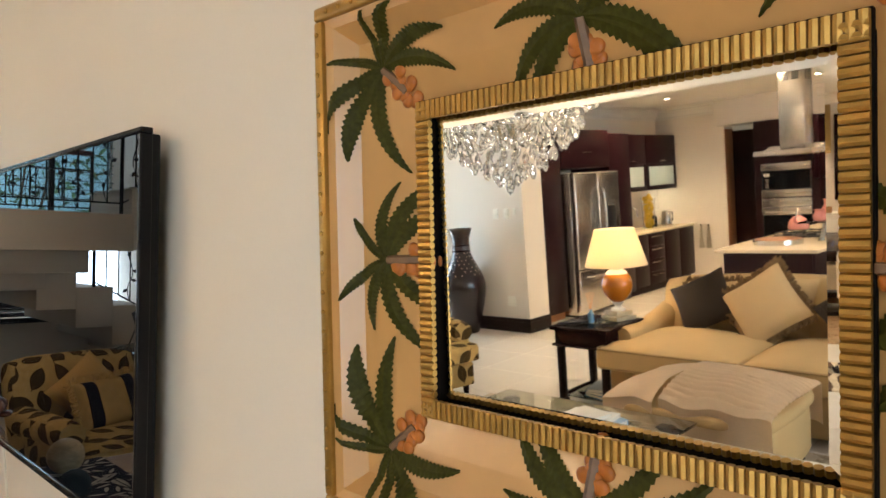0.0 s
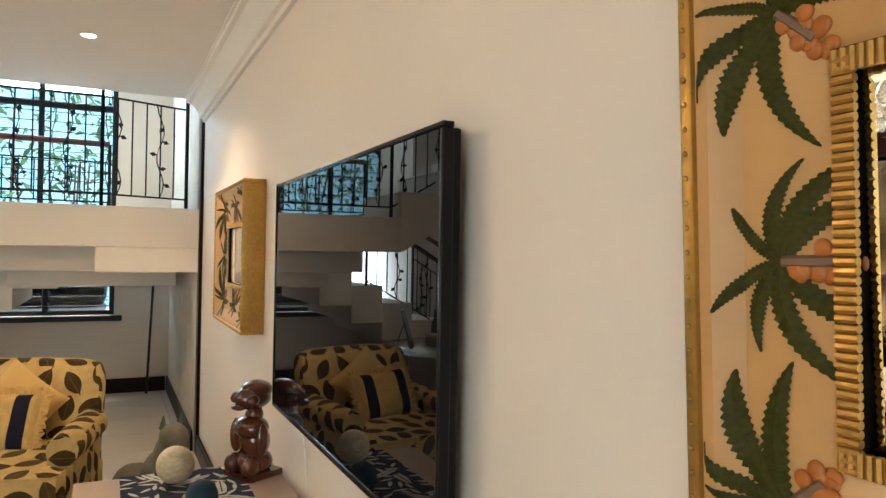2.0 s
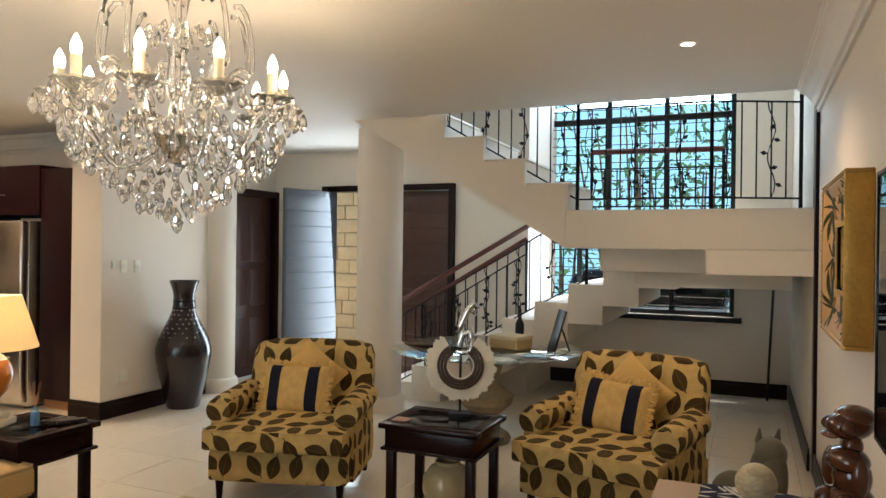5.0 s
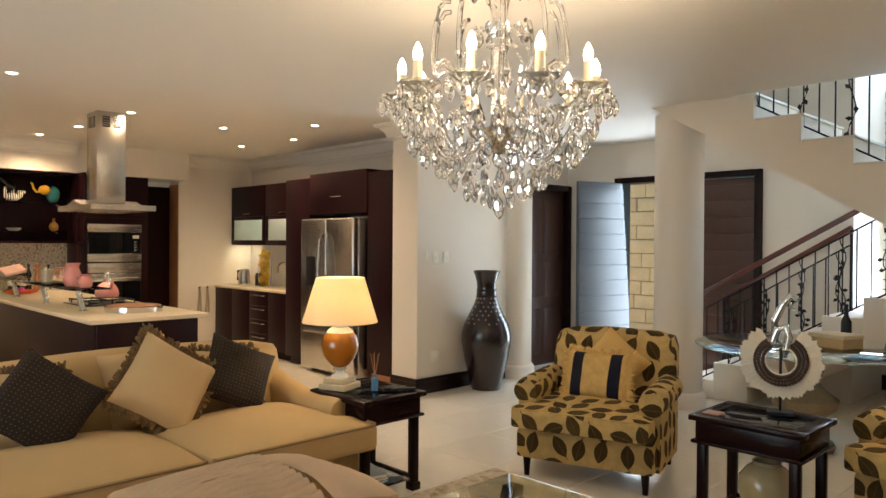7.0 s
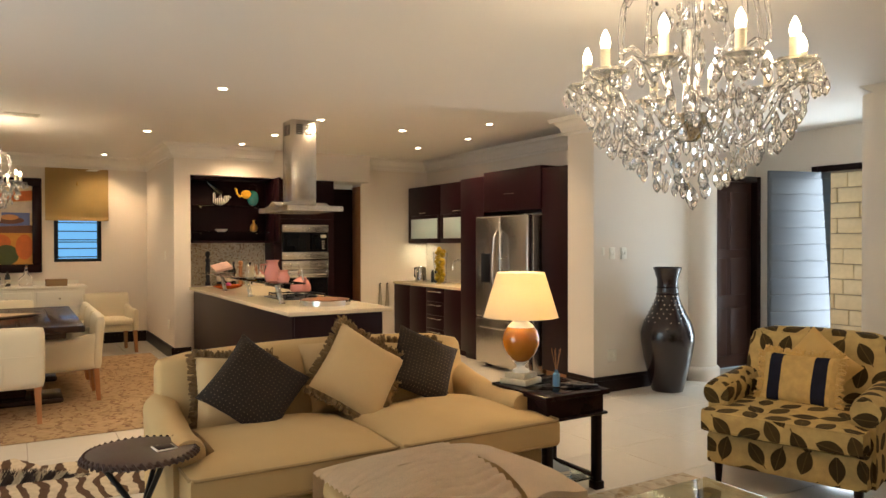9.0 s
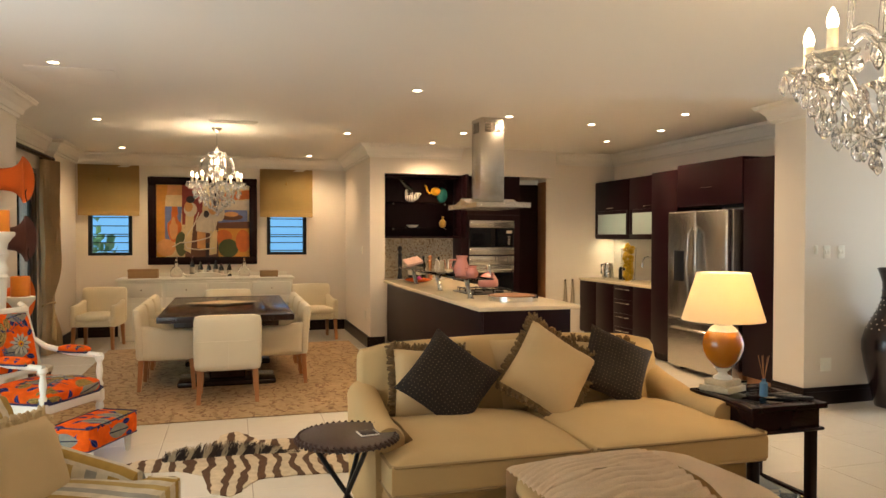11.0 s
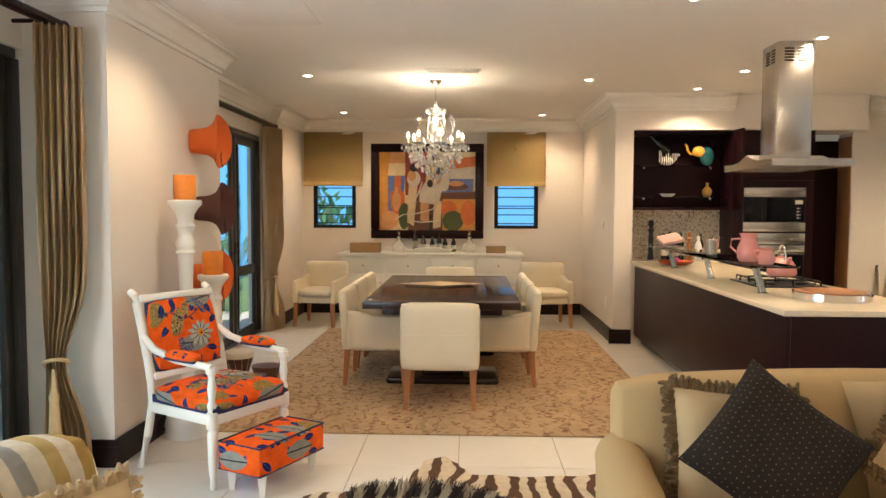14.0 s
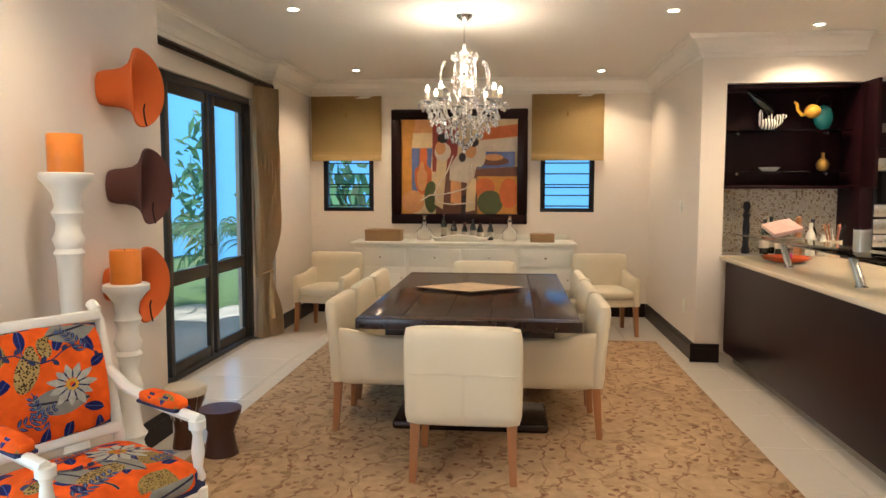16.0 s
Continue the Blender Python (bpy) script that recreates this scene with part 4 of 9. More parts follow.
ROWS_BIG = [(1.12, -0.04, 30), (0.98, -0.11, 30), (0.9, -0.16, 30), (0.78, -0.20, 26), (0.62, -0.245, 22), (0.62, -0.13, 20), (0.48, -0.285, 16), (0.32, -0.32, 10), (0.15, -0.345, 5), (0.33, 0.40, 12), (0.28, 0.24, 10), (0.45, -0.05, 14), (0.3, 0.1, 10)]
chandelier("large crystal chandelier with lit candle bulbs over the coffee table", pose(-1.90, 2.75, 2.17), 0.43, 10, 1.25, CEIL - 2.17, ROWS_BIG)
for k in range(5):
    a = 2 * math.pi * (k + 0.1) / 5
    lamp("chandelier_light", "POINT", pose(-1.90 + 0.61 * math.cos(a), 2.75 + 0.61 * math.sin(a), 2.27), 4.6, (1.0, 0.78, 0.50), radius=0.05)
ROWS_SMALL = [(1.12, -0.04, 20), (0.95, -0.10, 24), (0.9, -0.16, 24), (0.7, -0.21, 22), (0.6, -0.12, 16), (0.5, -0.26, 16), (0.3, -0.30, 10), (0.15, -0.335, 5), (0.33, 0.38, 9), (0.3, 0.2, 8)]
chandelier("crystal chandelier with lit candle bulbs over the dining table", pose(-8.42, 0.08, 2.12), 0.27, 8, 0.88, CEIL - 2.12, ROWS_SMALL)
lamp("chandelier_light_dining", "POINT", pose(-8.42, 0.08, 2.36), 25, (1, 0.8, 0.55), radius=0.12)


def coffee_table():
    c = thing("coffee_table", "square glass-topped coffee table on a dark base", "coffee table", pose(-1.35, 2.33, 0))
    part("top", rbox(-0.62, 0.62, -0.60, 0.60, 0.432, 0.447, 0.004), M_GTABLE, c, "bevelled clear glass top")
    part("under_shelf", rbox(-0.5, 0.5, -0.5, 0.5, 0.16, 0.172, 0.003), M_GTABLE, c)
    for sx in (-1, 1):
        for sy in (-1, 1):
            part("leg", rbox(sx * 0.50 - 0.035, sx * 0.50 + 0.035, sy * 0.48 - 0.035, sy * 0.48 + 0.035, 0, 0.43, 0.006), M_DARKWOOD, c)


coffee_table()


def book(m, w, d, h, colour, label, group="books"):
    c = thing("book", label, "book", m, group)
    part("pages", rbox(-w / 2 + 0.004, w / 2 - 0.006, -d / 2 + 0.004, d / 2 - 0.004, 0.003, h - 0.003, 0.001), M_PAPER, c)
    cover = mat("book_cover", colour, 0.35, grain=30, vary=0.05, bump=0.02)
    part("cover", rbox(-w / 2, w / 2, -d / 2, d / 2, h - 0.003, h, 0.001), cover, c)
    part("cover", rbox(-w / 2, w / 2, -d / 2, d / 2, 0, 0.003, 0.001), cover, c)
    part("spine", rbox(-w / 2, -w / 2 + 0.003, -d / 2, d / 2, 0.0, h, 0.001), cover, c)
    return c


M_PAPER = mat("paper_pages", (0.74, 0.70, 0.62), 0.8, grain=300, vary=0.06, bump=0.2)
book(pose(-1.62, 2.16, 0.447, 0, 0, 10), 0.34, 0.28, 0.026, (0.30, 0.42, 0.55), "pale blue coffee table book lying flat", "books on the coffee table")
book(pose(-1.61, 2.15, 0.474, 0, 0, -6), 0.30, 0.25, 0.022, (0.70, 0.68, 0.62), "white coffee table book lying flat", "books on the coffee table")
book(pose(-1.60, 2.16, 0.497, 0, 0, 12), 0.24, 0.19, 0.02, (0.72, 0.69, 0.62), "small white book on top of the pile", "books on the coffee table")
for i, col in enumerate(((0.02, 0.20, 0.33), (0.02, 0.10, 0.18), (0.28, 0.30, 0.30))):
    book(pose(-3.22 + 0.01 * i, 3.02, 0.0745 + 0.026 * i, 0, 0, 15 - 14 * i), 0.27, 0.20, 0.025, col, "blue covered book on the table's low shelf" if i < 2 else "grey covered book on the table's low shelf", "books under the lamp table")


def flat_rug(name, label, x0, x1, y0, y1, material, h=0.012):
    bm = rbox(x0, x1, y0, y1, 0.001, h, 0.004)
    return tagged(link(name, bm, material, None, True), label, "rug")


flat_rug("living_rug", "cream floral rug under the coffee table", -2.98, 0.0, 1.1, 3.97, M_RUG2)
flat_rug("dining_rug", "faded beige patterned rug under the dining table", -10.1, -6.0, -1.32, 1.85, M_RUG)


M_SLIP = mat("matt_black_slip", (0.008, 0.006, 0.005), 0.9, vary=0.1, bump=0.1, spec=0.05)


def palm_mirror(name, label, m, ow, oh, bw, deep, pane_tilt=0.0, drop=0.052):
    """A deep scooped frame painted with palms round a mirror. It hangs in the xz plane and faces -y; ow, oh: its outer size; bw: the border."""
    c = thing(name, label, "mirror", m)
    peach = mat("peach_painted_frame", (0.54, 0.295, 0.105), 0.30, grain=40, vary=0.05, stain=5, stain_amt=0.08, bump=0.06, coat=0.25) if "peach_painted_frame" not in bpy.data.materials else bpy.data.materials["peach_painted_frame"]
    bm = bm_new()
    prof = [(0.016, -deep), (0.03, -deep + 0.004), (0.35 * bw, -deep + 0.030), (0.65 * bw, -deep + 0.045), (bw - 0.012, -deep + drop), (bw - 0.012, 0.0), (0.016, 0.0)]
    rings = []
    for o, y in prof:
        rings.append([bm.verts.new((sx * (ow / 2 - o), y, sz * (oh / 2 - o))) for sx, sz in ((-1, -1), (1, -1), (1, 1), (-1, 1))])
    for a, b in zip(rings, rings[1:]):
        for q in range(4):
            bm.faces.new((a[q], a[(q + 1) % 4], b[(q + 1) % 4], b[q]))
    frame_ob = part("frame", bm, peach, c, "scooped peach painted frame", smooth=False)
    for nm, x0, x1, z0, z1 in (("t", -1, 1, 1, 1), ("b", -1, 1, -1, -1), ("l", -1, -1, -1, 1), ("r", 1, 1, -1, 1)):
        if z0 == z1:
            bm = rbox(-ow / 2, ow / 2, -deep - 0.006, 0.0, z0 * oh / 2 - 0.009 - z0 * 0.009, z0 * oh / 2 + 0.009 - z0 * 0.009, 0.004)
        else:
            bm = rbox(x0 * ow / 2 - 0.009 - x0 * 0.009, x0 * ow / 2 + 0.009 - x0 * 0.009, -deep - 0.006, 0.0, -oh / 2 + 0.018, oh / 2 - 0.018, 0.004)
        part("outer_moulding", bm, M_GOLD, c, "antique gold moulding")
    iw, ih = ow / 2 - bw, oh / 2 - bw
    yb = -deep + drop - 0.002
    # studs along the outer moulding, ribs along the inner one
    bm = bm_new()
    for sx in (-1, 1):
        z = -oh / 2 + 0.03
        while z < oh / 2 - 0.02:
            bmesh.ops.create_icosphere(bm, subdivisions=1, radius=0.0035, matrix=Matrix.Translation((sx * (ow / 2 - 0.009), -deep - 0.007, z)))
            z += 0.026
    for sz in (-1, 1):
        x = -ow / 2 + 0.03
        while x < ow / 2 - 0.02:
            bmesh.ops.create_icosphere(bm, subdivisions=1, radius=0.0035, matrix=Matrix.Translation((x, -deep - 0.007, sz * (oh / 2 - 0.009))))
            x += 0.026
    tagged(part("stud_row", bm, M_GOLD, c), kind="stuff")
    for axis, sgn in (("x", 1), ("x", -1), ("z", 1), ("z", -1)):
        bm = bm_new()
        lim = (iw if axis == "z" else ih) + 0.008
        p = -lim
        while p <= lim:
            if axis == "z":
                rod(bm, (p, yb - 0.008, sgn * ih - 0.011), (p, yb - 0.008, sgn * ih + 0.011), 0.0045, n=7)
            else:
                rod(bm, (sgn * iw - 0.011, yb - 0.008, p), (sgn * iw + 0.011, yb - 0.008, p), 0.0045, n=7)
            p += 0.0088
        part("ribbed_moulding", bm, M_GOLD, c, "ribbed gold inner moulding")
        bm = bm_new()
        if axis == "z":
            box(bm, -iw - 0.012, iw + 0.012, yb - 0.006, -0.001, sgn * ih - 0.004 - 0.009 * (sgn < 0), sgn * ih + 0.004 + 0.009 * (sgn > 0))
        else:
            box(bm, sgn * iw - 0.004 - 0.009 * (sgn < 0), sgn * iw + 0.004 + 0.009 * (sgn > 0), yb - 0.006, -0.001, -ih + 0.004, ih - 0.004)
        part("inner_slip", bm, M_SLIP, c)
    bm = bm_new()
    g, be = 0.004, 0.020
    a = [bm.verts.new((sx * (iw - g), yb + 0.006, sz * (ih - g))) for sx, sz in ((-1, -1), (1, -1), (1, 1), (-1, 1))]
    b = [bm.verts.new((sx * (iw - g - be), yb + 0.0035, sz * (ih - g - be))) for sx, sz in ((-1, -1), (1, -1), (1, 1), (-1, 1))]
    for q in range(4):
        bm.faces.new((a[q], a[(q + 1) % 4], b[(q + 1) % 4], b[q]))
    bm.faces.new(b)
    part("mirror_pane", bm, M_MIRROR, c, "bevelled mirror glass", smooth=False, m=pose(0, 0, 0, pane_tilt, 0, 0))
    # painted palms
    rnd = random.Random(4)

    def surf(o):
        return float(np.interp(o, [0.016, 0.03, 0.35 * bw, 0.65 * bw, bw - 0.012], [-deep, -deep + 0.004, -deep + 0.03, -deep + 0.045, -deep + drop]))

    def palm(px, pz, out, size):
        """One palm at (px, pz) on the frame; out: the angle in which its crown points."""
        bm = bm_new()
        for fr in range(8):
            deg = (-112, -88, -58, -22, 14, 48, 82, 108)[fr]
            ang = out + radians(deg) + rnd.uniform(-0.10, 0.10)
            ln = size * rnd.uniform(0.9, 1.1) * (1.25 if abs(deg) > 75 else 0.72 if abs(deg) < 40 else 0.95)
            bend = rnd.uniform(0.35, 0.75) * (1 if deg > 0 else -1)
            n = 36
            le, ri, mid = [], [], []
            for t in range(n + 1):
                u = t / n
                aa = ang + bend * u
                x, z = px + ln * u * math.cos(aa), pz + ln * u * math.sin(aa)
                hw = 0.088 * ln * math.sin(math.pi * min(1, 0.12 + 0.88 * u)) ** 0.8 + 0.0012
                hw *= 1.0 if t % 2 else 0.74
                nx, nz = -math.sin(aa), math.cos(aa)

                def put(qx, qz, lift):
                    qx = max(-ow / 2 + 0.022, min(ow / 2 - 0.022, qx))
                    qz = max(-oh / 2 + 0.022, min(oh / 2 - 0.022, qz))
                    if abs(qx) < iw + 0.014 and abs(qz) < ih + 0.014:
                        if iw - abs(qx) < ih - abs(qz):
                            qx = math.copysign(iw + 0.014, qx)
                        else:
                            qz = math.copysign(ih + 0.014, qz)
                    o = min(ow / 2 - abs(qx), oh / 2 - abs(qz))
                    return bm.verts.new((qx, surf(o) - lift, qz))

                le.append(put(x + nx * hw, z + nz * hw, 0.002))
                mid.append(put(x, z, 0.004))
                ri.append(put(x - nx * hw, z - nz * hw, 0.002))
            for t in range(n):
                bm.faces.new((le[t], le[t + 1], mid[t + 1], mid[t]))
                bm.faces.new((mid[t], mid[t + 1], ri[t + 1], ri[t]))
        part("palm_leaves", bm, M_PALM, frame_ob, "dark green painted palm leaves", smooth=False)
        bm = bm_new()
        for q in range(16):
            x = px - math.cos(out) * (0.022 + 0.007 * (q % 4)) + rnd.uniform(-0.014, 0.014)
            z = pz - math.sin(out) * (0.022 + 0.007 * (q % 4)) + rnd.uniform(-0.014, 0.014)
            o = min(ow / 2 - abs(x), oh / 2 - abs(z))
            bmesh.ops.create_icosphere(bm, subdivisions=2, radius=0.0098, matrix=Matrix.Translation((x, surf(o) - 0.001, z)) @ Matrix.Diagonal((1, 0.5, 1, 1)))
        part("palm_fruit", bm, M_FRUIT, frame_ob, "orange painted fruit")
        bm = bm_new()
        x1, z1 = px - math.cos(out) * bw * 0.30, pz - math.sin(out) * bw * 0.30
        o0, o1 = min(ow / 2 - abs(px), oh / 2 - abs(pz)), min(ow / 2 - abs(x1), oh / 2 - abs(z1))
        rod(bm, (px, surf(o0) - 0.003, pz), (x1, surf(o1) - 0.003, z1), 0.006, 0.007, 6)
        part("palm_trunk", bm, M_TRUNK, frame_ob)

    s = bw * 0.72
    mx, mz = ow / 2 - bw * 0.60, oh / 2 - bw * 0.60
    for px, pz, out in ((-mx, mz, 135), (-mx, 0, 180), (-mx, -mz, 225), (0, mz, 90), (0, -mz, 270), (mx, mz, 45), (mx, 0, 0), (mx, -mz, -45)):
        palm(px, pz, radians(out), s)
    return c


M_PALM = mat("painted_palm_green", (0.042, 0.040, 0.006), 0.5, grain=140, vary=0.6, stain=25, stain_amt=0.3, bump=0.1, spec=0.12)
M_FRUIT = mat("painted_fruit_orange", (0.42, 0.13, 0.02), 0.35, grain=60, vary=0.2, bump=0.0)
M_TRUNK = mat("painted_trunk", (0.17, 0.095, 0.05), 0.5, grain=120, vary=0.3, bump=0.1)
palm_mirror("palm_mirror", "large gold-edged mirror in a peach frame painted with palms", pose(EAST - 0.018, 0.560, 1.584, 0, 0, -89.46) @ pose(0, 0, 0, 2.8, 0, 0), 0.772, 0.664, 0.147, 0.072, 0.8, 0.062)
palm_mirror("small_palm_mirror", "smaller deep gold-edged mirror with a palm frame", pose(EAST - 0.003, 4.17, 1.56, 0, 0, -90), 0.95, 0.72, 0.2, 0.10)


def television():
    c = thing("television", "large black flat television on the wall, switched off", "television", pose(EAST, 2.352, 1.42, 0, 0, -90))
    w, h = 1.51, 0.845
    part("body", rbox(-w / 2 + 0.01, w / 2 - 0.01, -0.062, -0.035, -h / 2 + 0.01, h / 2 - 0.01, 0.006), M_BEZEL, c)
    part("screen", rbox(-w / 2 + 0.012, w / 2 - 0.012, -0.078, -0.066, -h / 2 + 0.018, h / 2 - 0.012, 0.001), M_SCREEN, c, "glossy black screen", smooth=False)
    for x0, x1, z0, z1 in ((-w / 2, w / 2, h / 2 - 0.013, h / 2), (-w / 2, w / 2, -h / 2, -h / 2 + 0.019), (-w / 2, -w / 2 + 0.013, -h / 2 + 0.019, h / 2 - 0.013), (w / 2 - 0.013, w / 2, -h / 2 + 0.019, h / 2 - 0.013)):
        part("bezel", rbox(x0, x1, -0.082, -0.056, z0, z1, 0.003), M_BEZEL, c, "glossy black bezel")
    part("wall_bracket", rbox(-0.2, 0.2, -0.036, -0.001, -0.2, 0.2, 0.003), M_BLACK, c)
    for s in (-1, 1):
        bm = bm_new()
        tube(bm, [(0.45 * s, -0.045, -h / 2 + 0.02), (0.46 * s, -0.03, -h / 2 - 0.05), (0.44 * s, -0.02, -h / 2 - 0.22)], 0.004, 6)
        part("cable", bm, M_WHITE, c)


M_SCREEN = mat("glossy_screen", (0.004, 0.004, 0.005), 0.0, vary=0.0, stain_amt=0.0, bump=0.0, spec=0.2)
M_BEZEL = mat("gloss_black_plastic", (0.005, 0.005, 0.006), 0.18, vary=0.05, bump=0.0, spec=0.2)
television()


def console():
    c = thing("console_table", "pale painted console table below the television", "console", pose(0.325, 2.4, 0))
    pale = mat("pale_pink_paint", (0.62, 0.46, 0.37), 0.14, grain=60, vary=0.04, bump=0.04)
    part("top", rbox(-0.365, 0.365, -0.91, 0.91, 0.69, 0.72, 0.006), pale, c)
    part("body", rbox(-0.345, 0.355, -0.89, 0.89, 0.12, 0.69, 0.006), pale, c)
    for k in range(3):
        d = part("door", rbox(-0.362, -0.346, -0.88 + 0.59 * k, -0.30 + 0.59 * k, 0.14, 0.67, 0.004), pale, c)
        bm = bm_new()
        bmesh.ops.create_icosphere(bm, subdivisions=2, radius=0.014, matrix=Matrix.Translation((-0.372, -0.59 + 0.59 * k, 0.42)))
        part("knob", bm, M_STEEL, d)
    for sx in (-1, 1):
        for sy in (-1, 1):
            part("foot", rbox(sx * 0.3 - 0.03, sx * 0.3 + 0.03, sy * 0.83 - 0.03, sy * 0.83 + 0.03, 0, 0.12, 0.004), pale, c)


console()
mm, nt, b, uv = nodes_of("navy_leaf_runner", 0.9)
la, va, sa = leaf_mask(nt, uv.outputs["Object"], 0.16, 0.12, 1.7, 0.2, 0.7)
lb, vb, sb = leaf_mask(nt, uv.outputs["Object"], 0.06, 0.13, 1.6, 5.2, 0.9)
finish(nt, b, uv.outputs["Object"], mix(nt, op(nt, "MAXIMUM", op(nt, "MULTIPLY", la, op(nt, "SUBTRACT", 1.0, va)), lb), (0.02, 0.022, 0.04), (0.50, 0.47, 0.40)))
tagged(link("table_runner", rbox(0.115, 0.545, 1.55, 3.31, 0.7205, 0.7245, 0.001), mm, None), "navy runner printed with pale palm leaves on the console", "runner")
bm = bm_new()
bmesh.ops.create_uvsphere(bm, u_segments=28, v_segments=18, radius=0.068)
M_CRACK = mat("cracked_bone_ball", (0.52, 0.42, 0.26), 0.6, grain=25, vary=0.35, stain=50, stain_amt=0.25, bump=0.9, aniso=(1, 1, 2.5))
ball = tagged(link("ornament_ball", bm, M_CRACK, None, True, pose(0.30, 3.16, 0.7925)), "cracked bone coloured ornamental ball on the runner", "ornament")
c = thing("smart_speaker", "small round dark teal speaker on the console runner", "speaker", pose(0.36, 2.86, 0.7255))
bm = bm_new()
lathe(bm, [(0.046, 0), (0.054, 0.02), (0.052, 0.05), (0.04, 0.078), (0.02, 0.09), (0, 0.092)], 28)
part("shell", bm, mat("teal_speaker_fabric", (0.01, 0.035, 0.05), 0.8, grain=500, bump=0.4), c)
bm = bm_new()
lathe(bm, [(0.047, 0), (0.049, 0.006), (0.047, 0.01)], 28)
part("base_ring", bm, M_BLACK, c)


def carved_figure():
    """A squat carved figure with a large head, as one plain mesh."""
    bm = bm_new()
    for p, s in (((0, 0, 0.07), (0.10, 0.09, 0.07)), ((0, 0, 0.17), (0.085, 0.075, 0.10)), ((0, -0.02, 0.24), (0.10, 0.08, 0.06)), ((0, 0, 0.30), (0.045, 0.045, 0.05)), ((0, -0.01, 0.385), (0.075, 0.10, 0.062)), ((0, 0.01, 0.42), (0.075, 0.085, 0.05)),
                 ((0.06, -0.06, 0.385), (0.028, 0.035, 0.03)), ((-0.06, -0.06, 0.385), (0.028, 0.035, 0.03)), ((0, -0.1, 0.35), (0.045, 0.03, 0.016)),
                 ((0.095, -0.03, 0.19), (0.026, 0.035, 0.085)), ((-0.095, -0.03, 0.19), (0.026, 0.035, 0.085)), ((0.06, -0.07, 0.06), (0.045, 0.05, 0.055)), ((-0.06, -0.07, 0.06), (0.045, 0.05, 0.055))):
        bmesh.ops.create_uvsphere(bm, u_segments=16, v_segments=10, radius=1, matrix=Matrix.Translation(p) @ Matrix.Diagonal((*s, 1)))
    box(bm, -0.1, 0.1, -0.1, 0.1, 0, 0.03)
    return bm


fig = link("carved_figure", carved_figure(), mat("polished_dark_wood", (0.085, 0.022, 0.008), 0.18, grain=20, vary=0.3, bump=0.05, coat=0.5), None, True, pose(0.585, 3.17, 0.7205, 0, 0, -60) @ Matrix.Scale(0.78, 4))
tagged(fig, "glossy dark brown carved wooden figure on the console", "statue")


def horse_statue():
    bm = bm_new()
    for p, s, r in (((0, 0.16, 0.30), (0.13, 0.27, 0.14), 0), ((0, -0.06, 0.42), (0.095, 0.12, 0.17), 25), ((0, -0.16, 0.55), (0.075, 0.10, 0.15), 25), ((0, -0.21, 0.66), (0.065, 0.10, 0.07), 0), ((0, -0.27, 0.58), (0.05, 0.065, 0.13), -12), ((0, -0.29, 0.47), (0.042, 0.05, 0.05), 0),
                    ((0.09, 0.3, 0.14), (0.06, 0.09, 0.14), 0), ((-0.09, 0.3, 0.14), (0.06, 0.09, 0.14), 0), ((0.09, -0.05, 0.15), (0.05, 0.06, 0.15), 0), ((-0.09, -0.05, 0.15), (0.05, 0.06, 0.15), 0), ((0, 0.44, 0.22), (0.035, 0.05, 0.14), 0)):
        bmesh.ops.create_uvsphere(bm, u_segments=16, v_segments=10, radius=1, matrix=Matrix.Translation(p) @ pose(0, 0, 0, r, 0, 0) @ Matrix.Diagonal((*s, 1)))
    for sx in (-1, 1):
        rod(bm, (sx * 0.04, -0.17, 0.70), (sx * 0.045, -0.19, 0.765), 0.02, 0.004, 8)
    box(bm, -0.16, 0.16, -0.16, 0.42, 0, 0.03)
    return bm


hs = link("horse_statue", horse_statue(), mat("green_grey_stone", (0.10, 0.085, 0.052), 0.6, grain=40, vary=0.2, stain=6, stain_amt=0.2, bump=0.4), None, True, pose(0.30, 4.32, 0, 0, 0, 20))
tagged(hs, "green-grey carved stone horse standing on the floor", "statue")


def round_table():
    c = thing("tray_table", "small round dark leather tray table on crossed legs", "side table", pose(-3.24, 0.765, 0))
    bm = bm_new()
    lathe(bm, [(0.0, 0.55), (0.22, 0.55), (0.238, 0.558), (0.238, 0.572), (0.225, 0.577), (0, 0.577)], 48)
    lea = mat("dark_brown_leather", (0.045, 0.018, 0.012), 0.4, grain=140, vary=0.15, bump=0.3)
    top = part("top", bm, lea, c)
    bm = bm_new()
    for k in range(46):
        a = 2 * math.pi * k / 46
        rod(bm, (0.226 * math.cos(a), 0.226 * math.sin(a), 0.579), (0.244 * math.cos(a + 0.09), 0.244 * math.sin(a + 0.09), 0.556), 0.0075, n=6)
    part("stitched_edge", bm, lea, top, "whip-stitched leather edge")
    for k in range(3):
        a = 2 * math.pi * k / 3 + 0.4
        bm = bm_new()
        rod(bm, (0.17 * math.cos(a), 0.17 * math.sin(a), 0.55), (-0.19 * math.cos(a), -0.19 * math.sin(a), 0), 0.012, n=8)
        part("leg", bm, M_BLACK, c)
    cs = thing("coaster", "small square coaster with a pale edge", "coaster", pose(-3.22, 0.86, 0.5775, 0, 0, 8))
    part("rim", rbox(-0.045, 0.045, -0.045, 0.045, 0, 0.005, 0.001), M_PAPER, cs)
    part("inlay", rbox(-0.038, 0.038, -0.038, 0.038, 0.005, 0.0065, 0.0005), M_KITCHEN, cs)


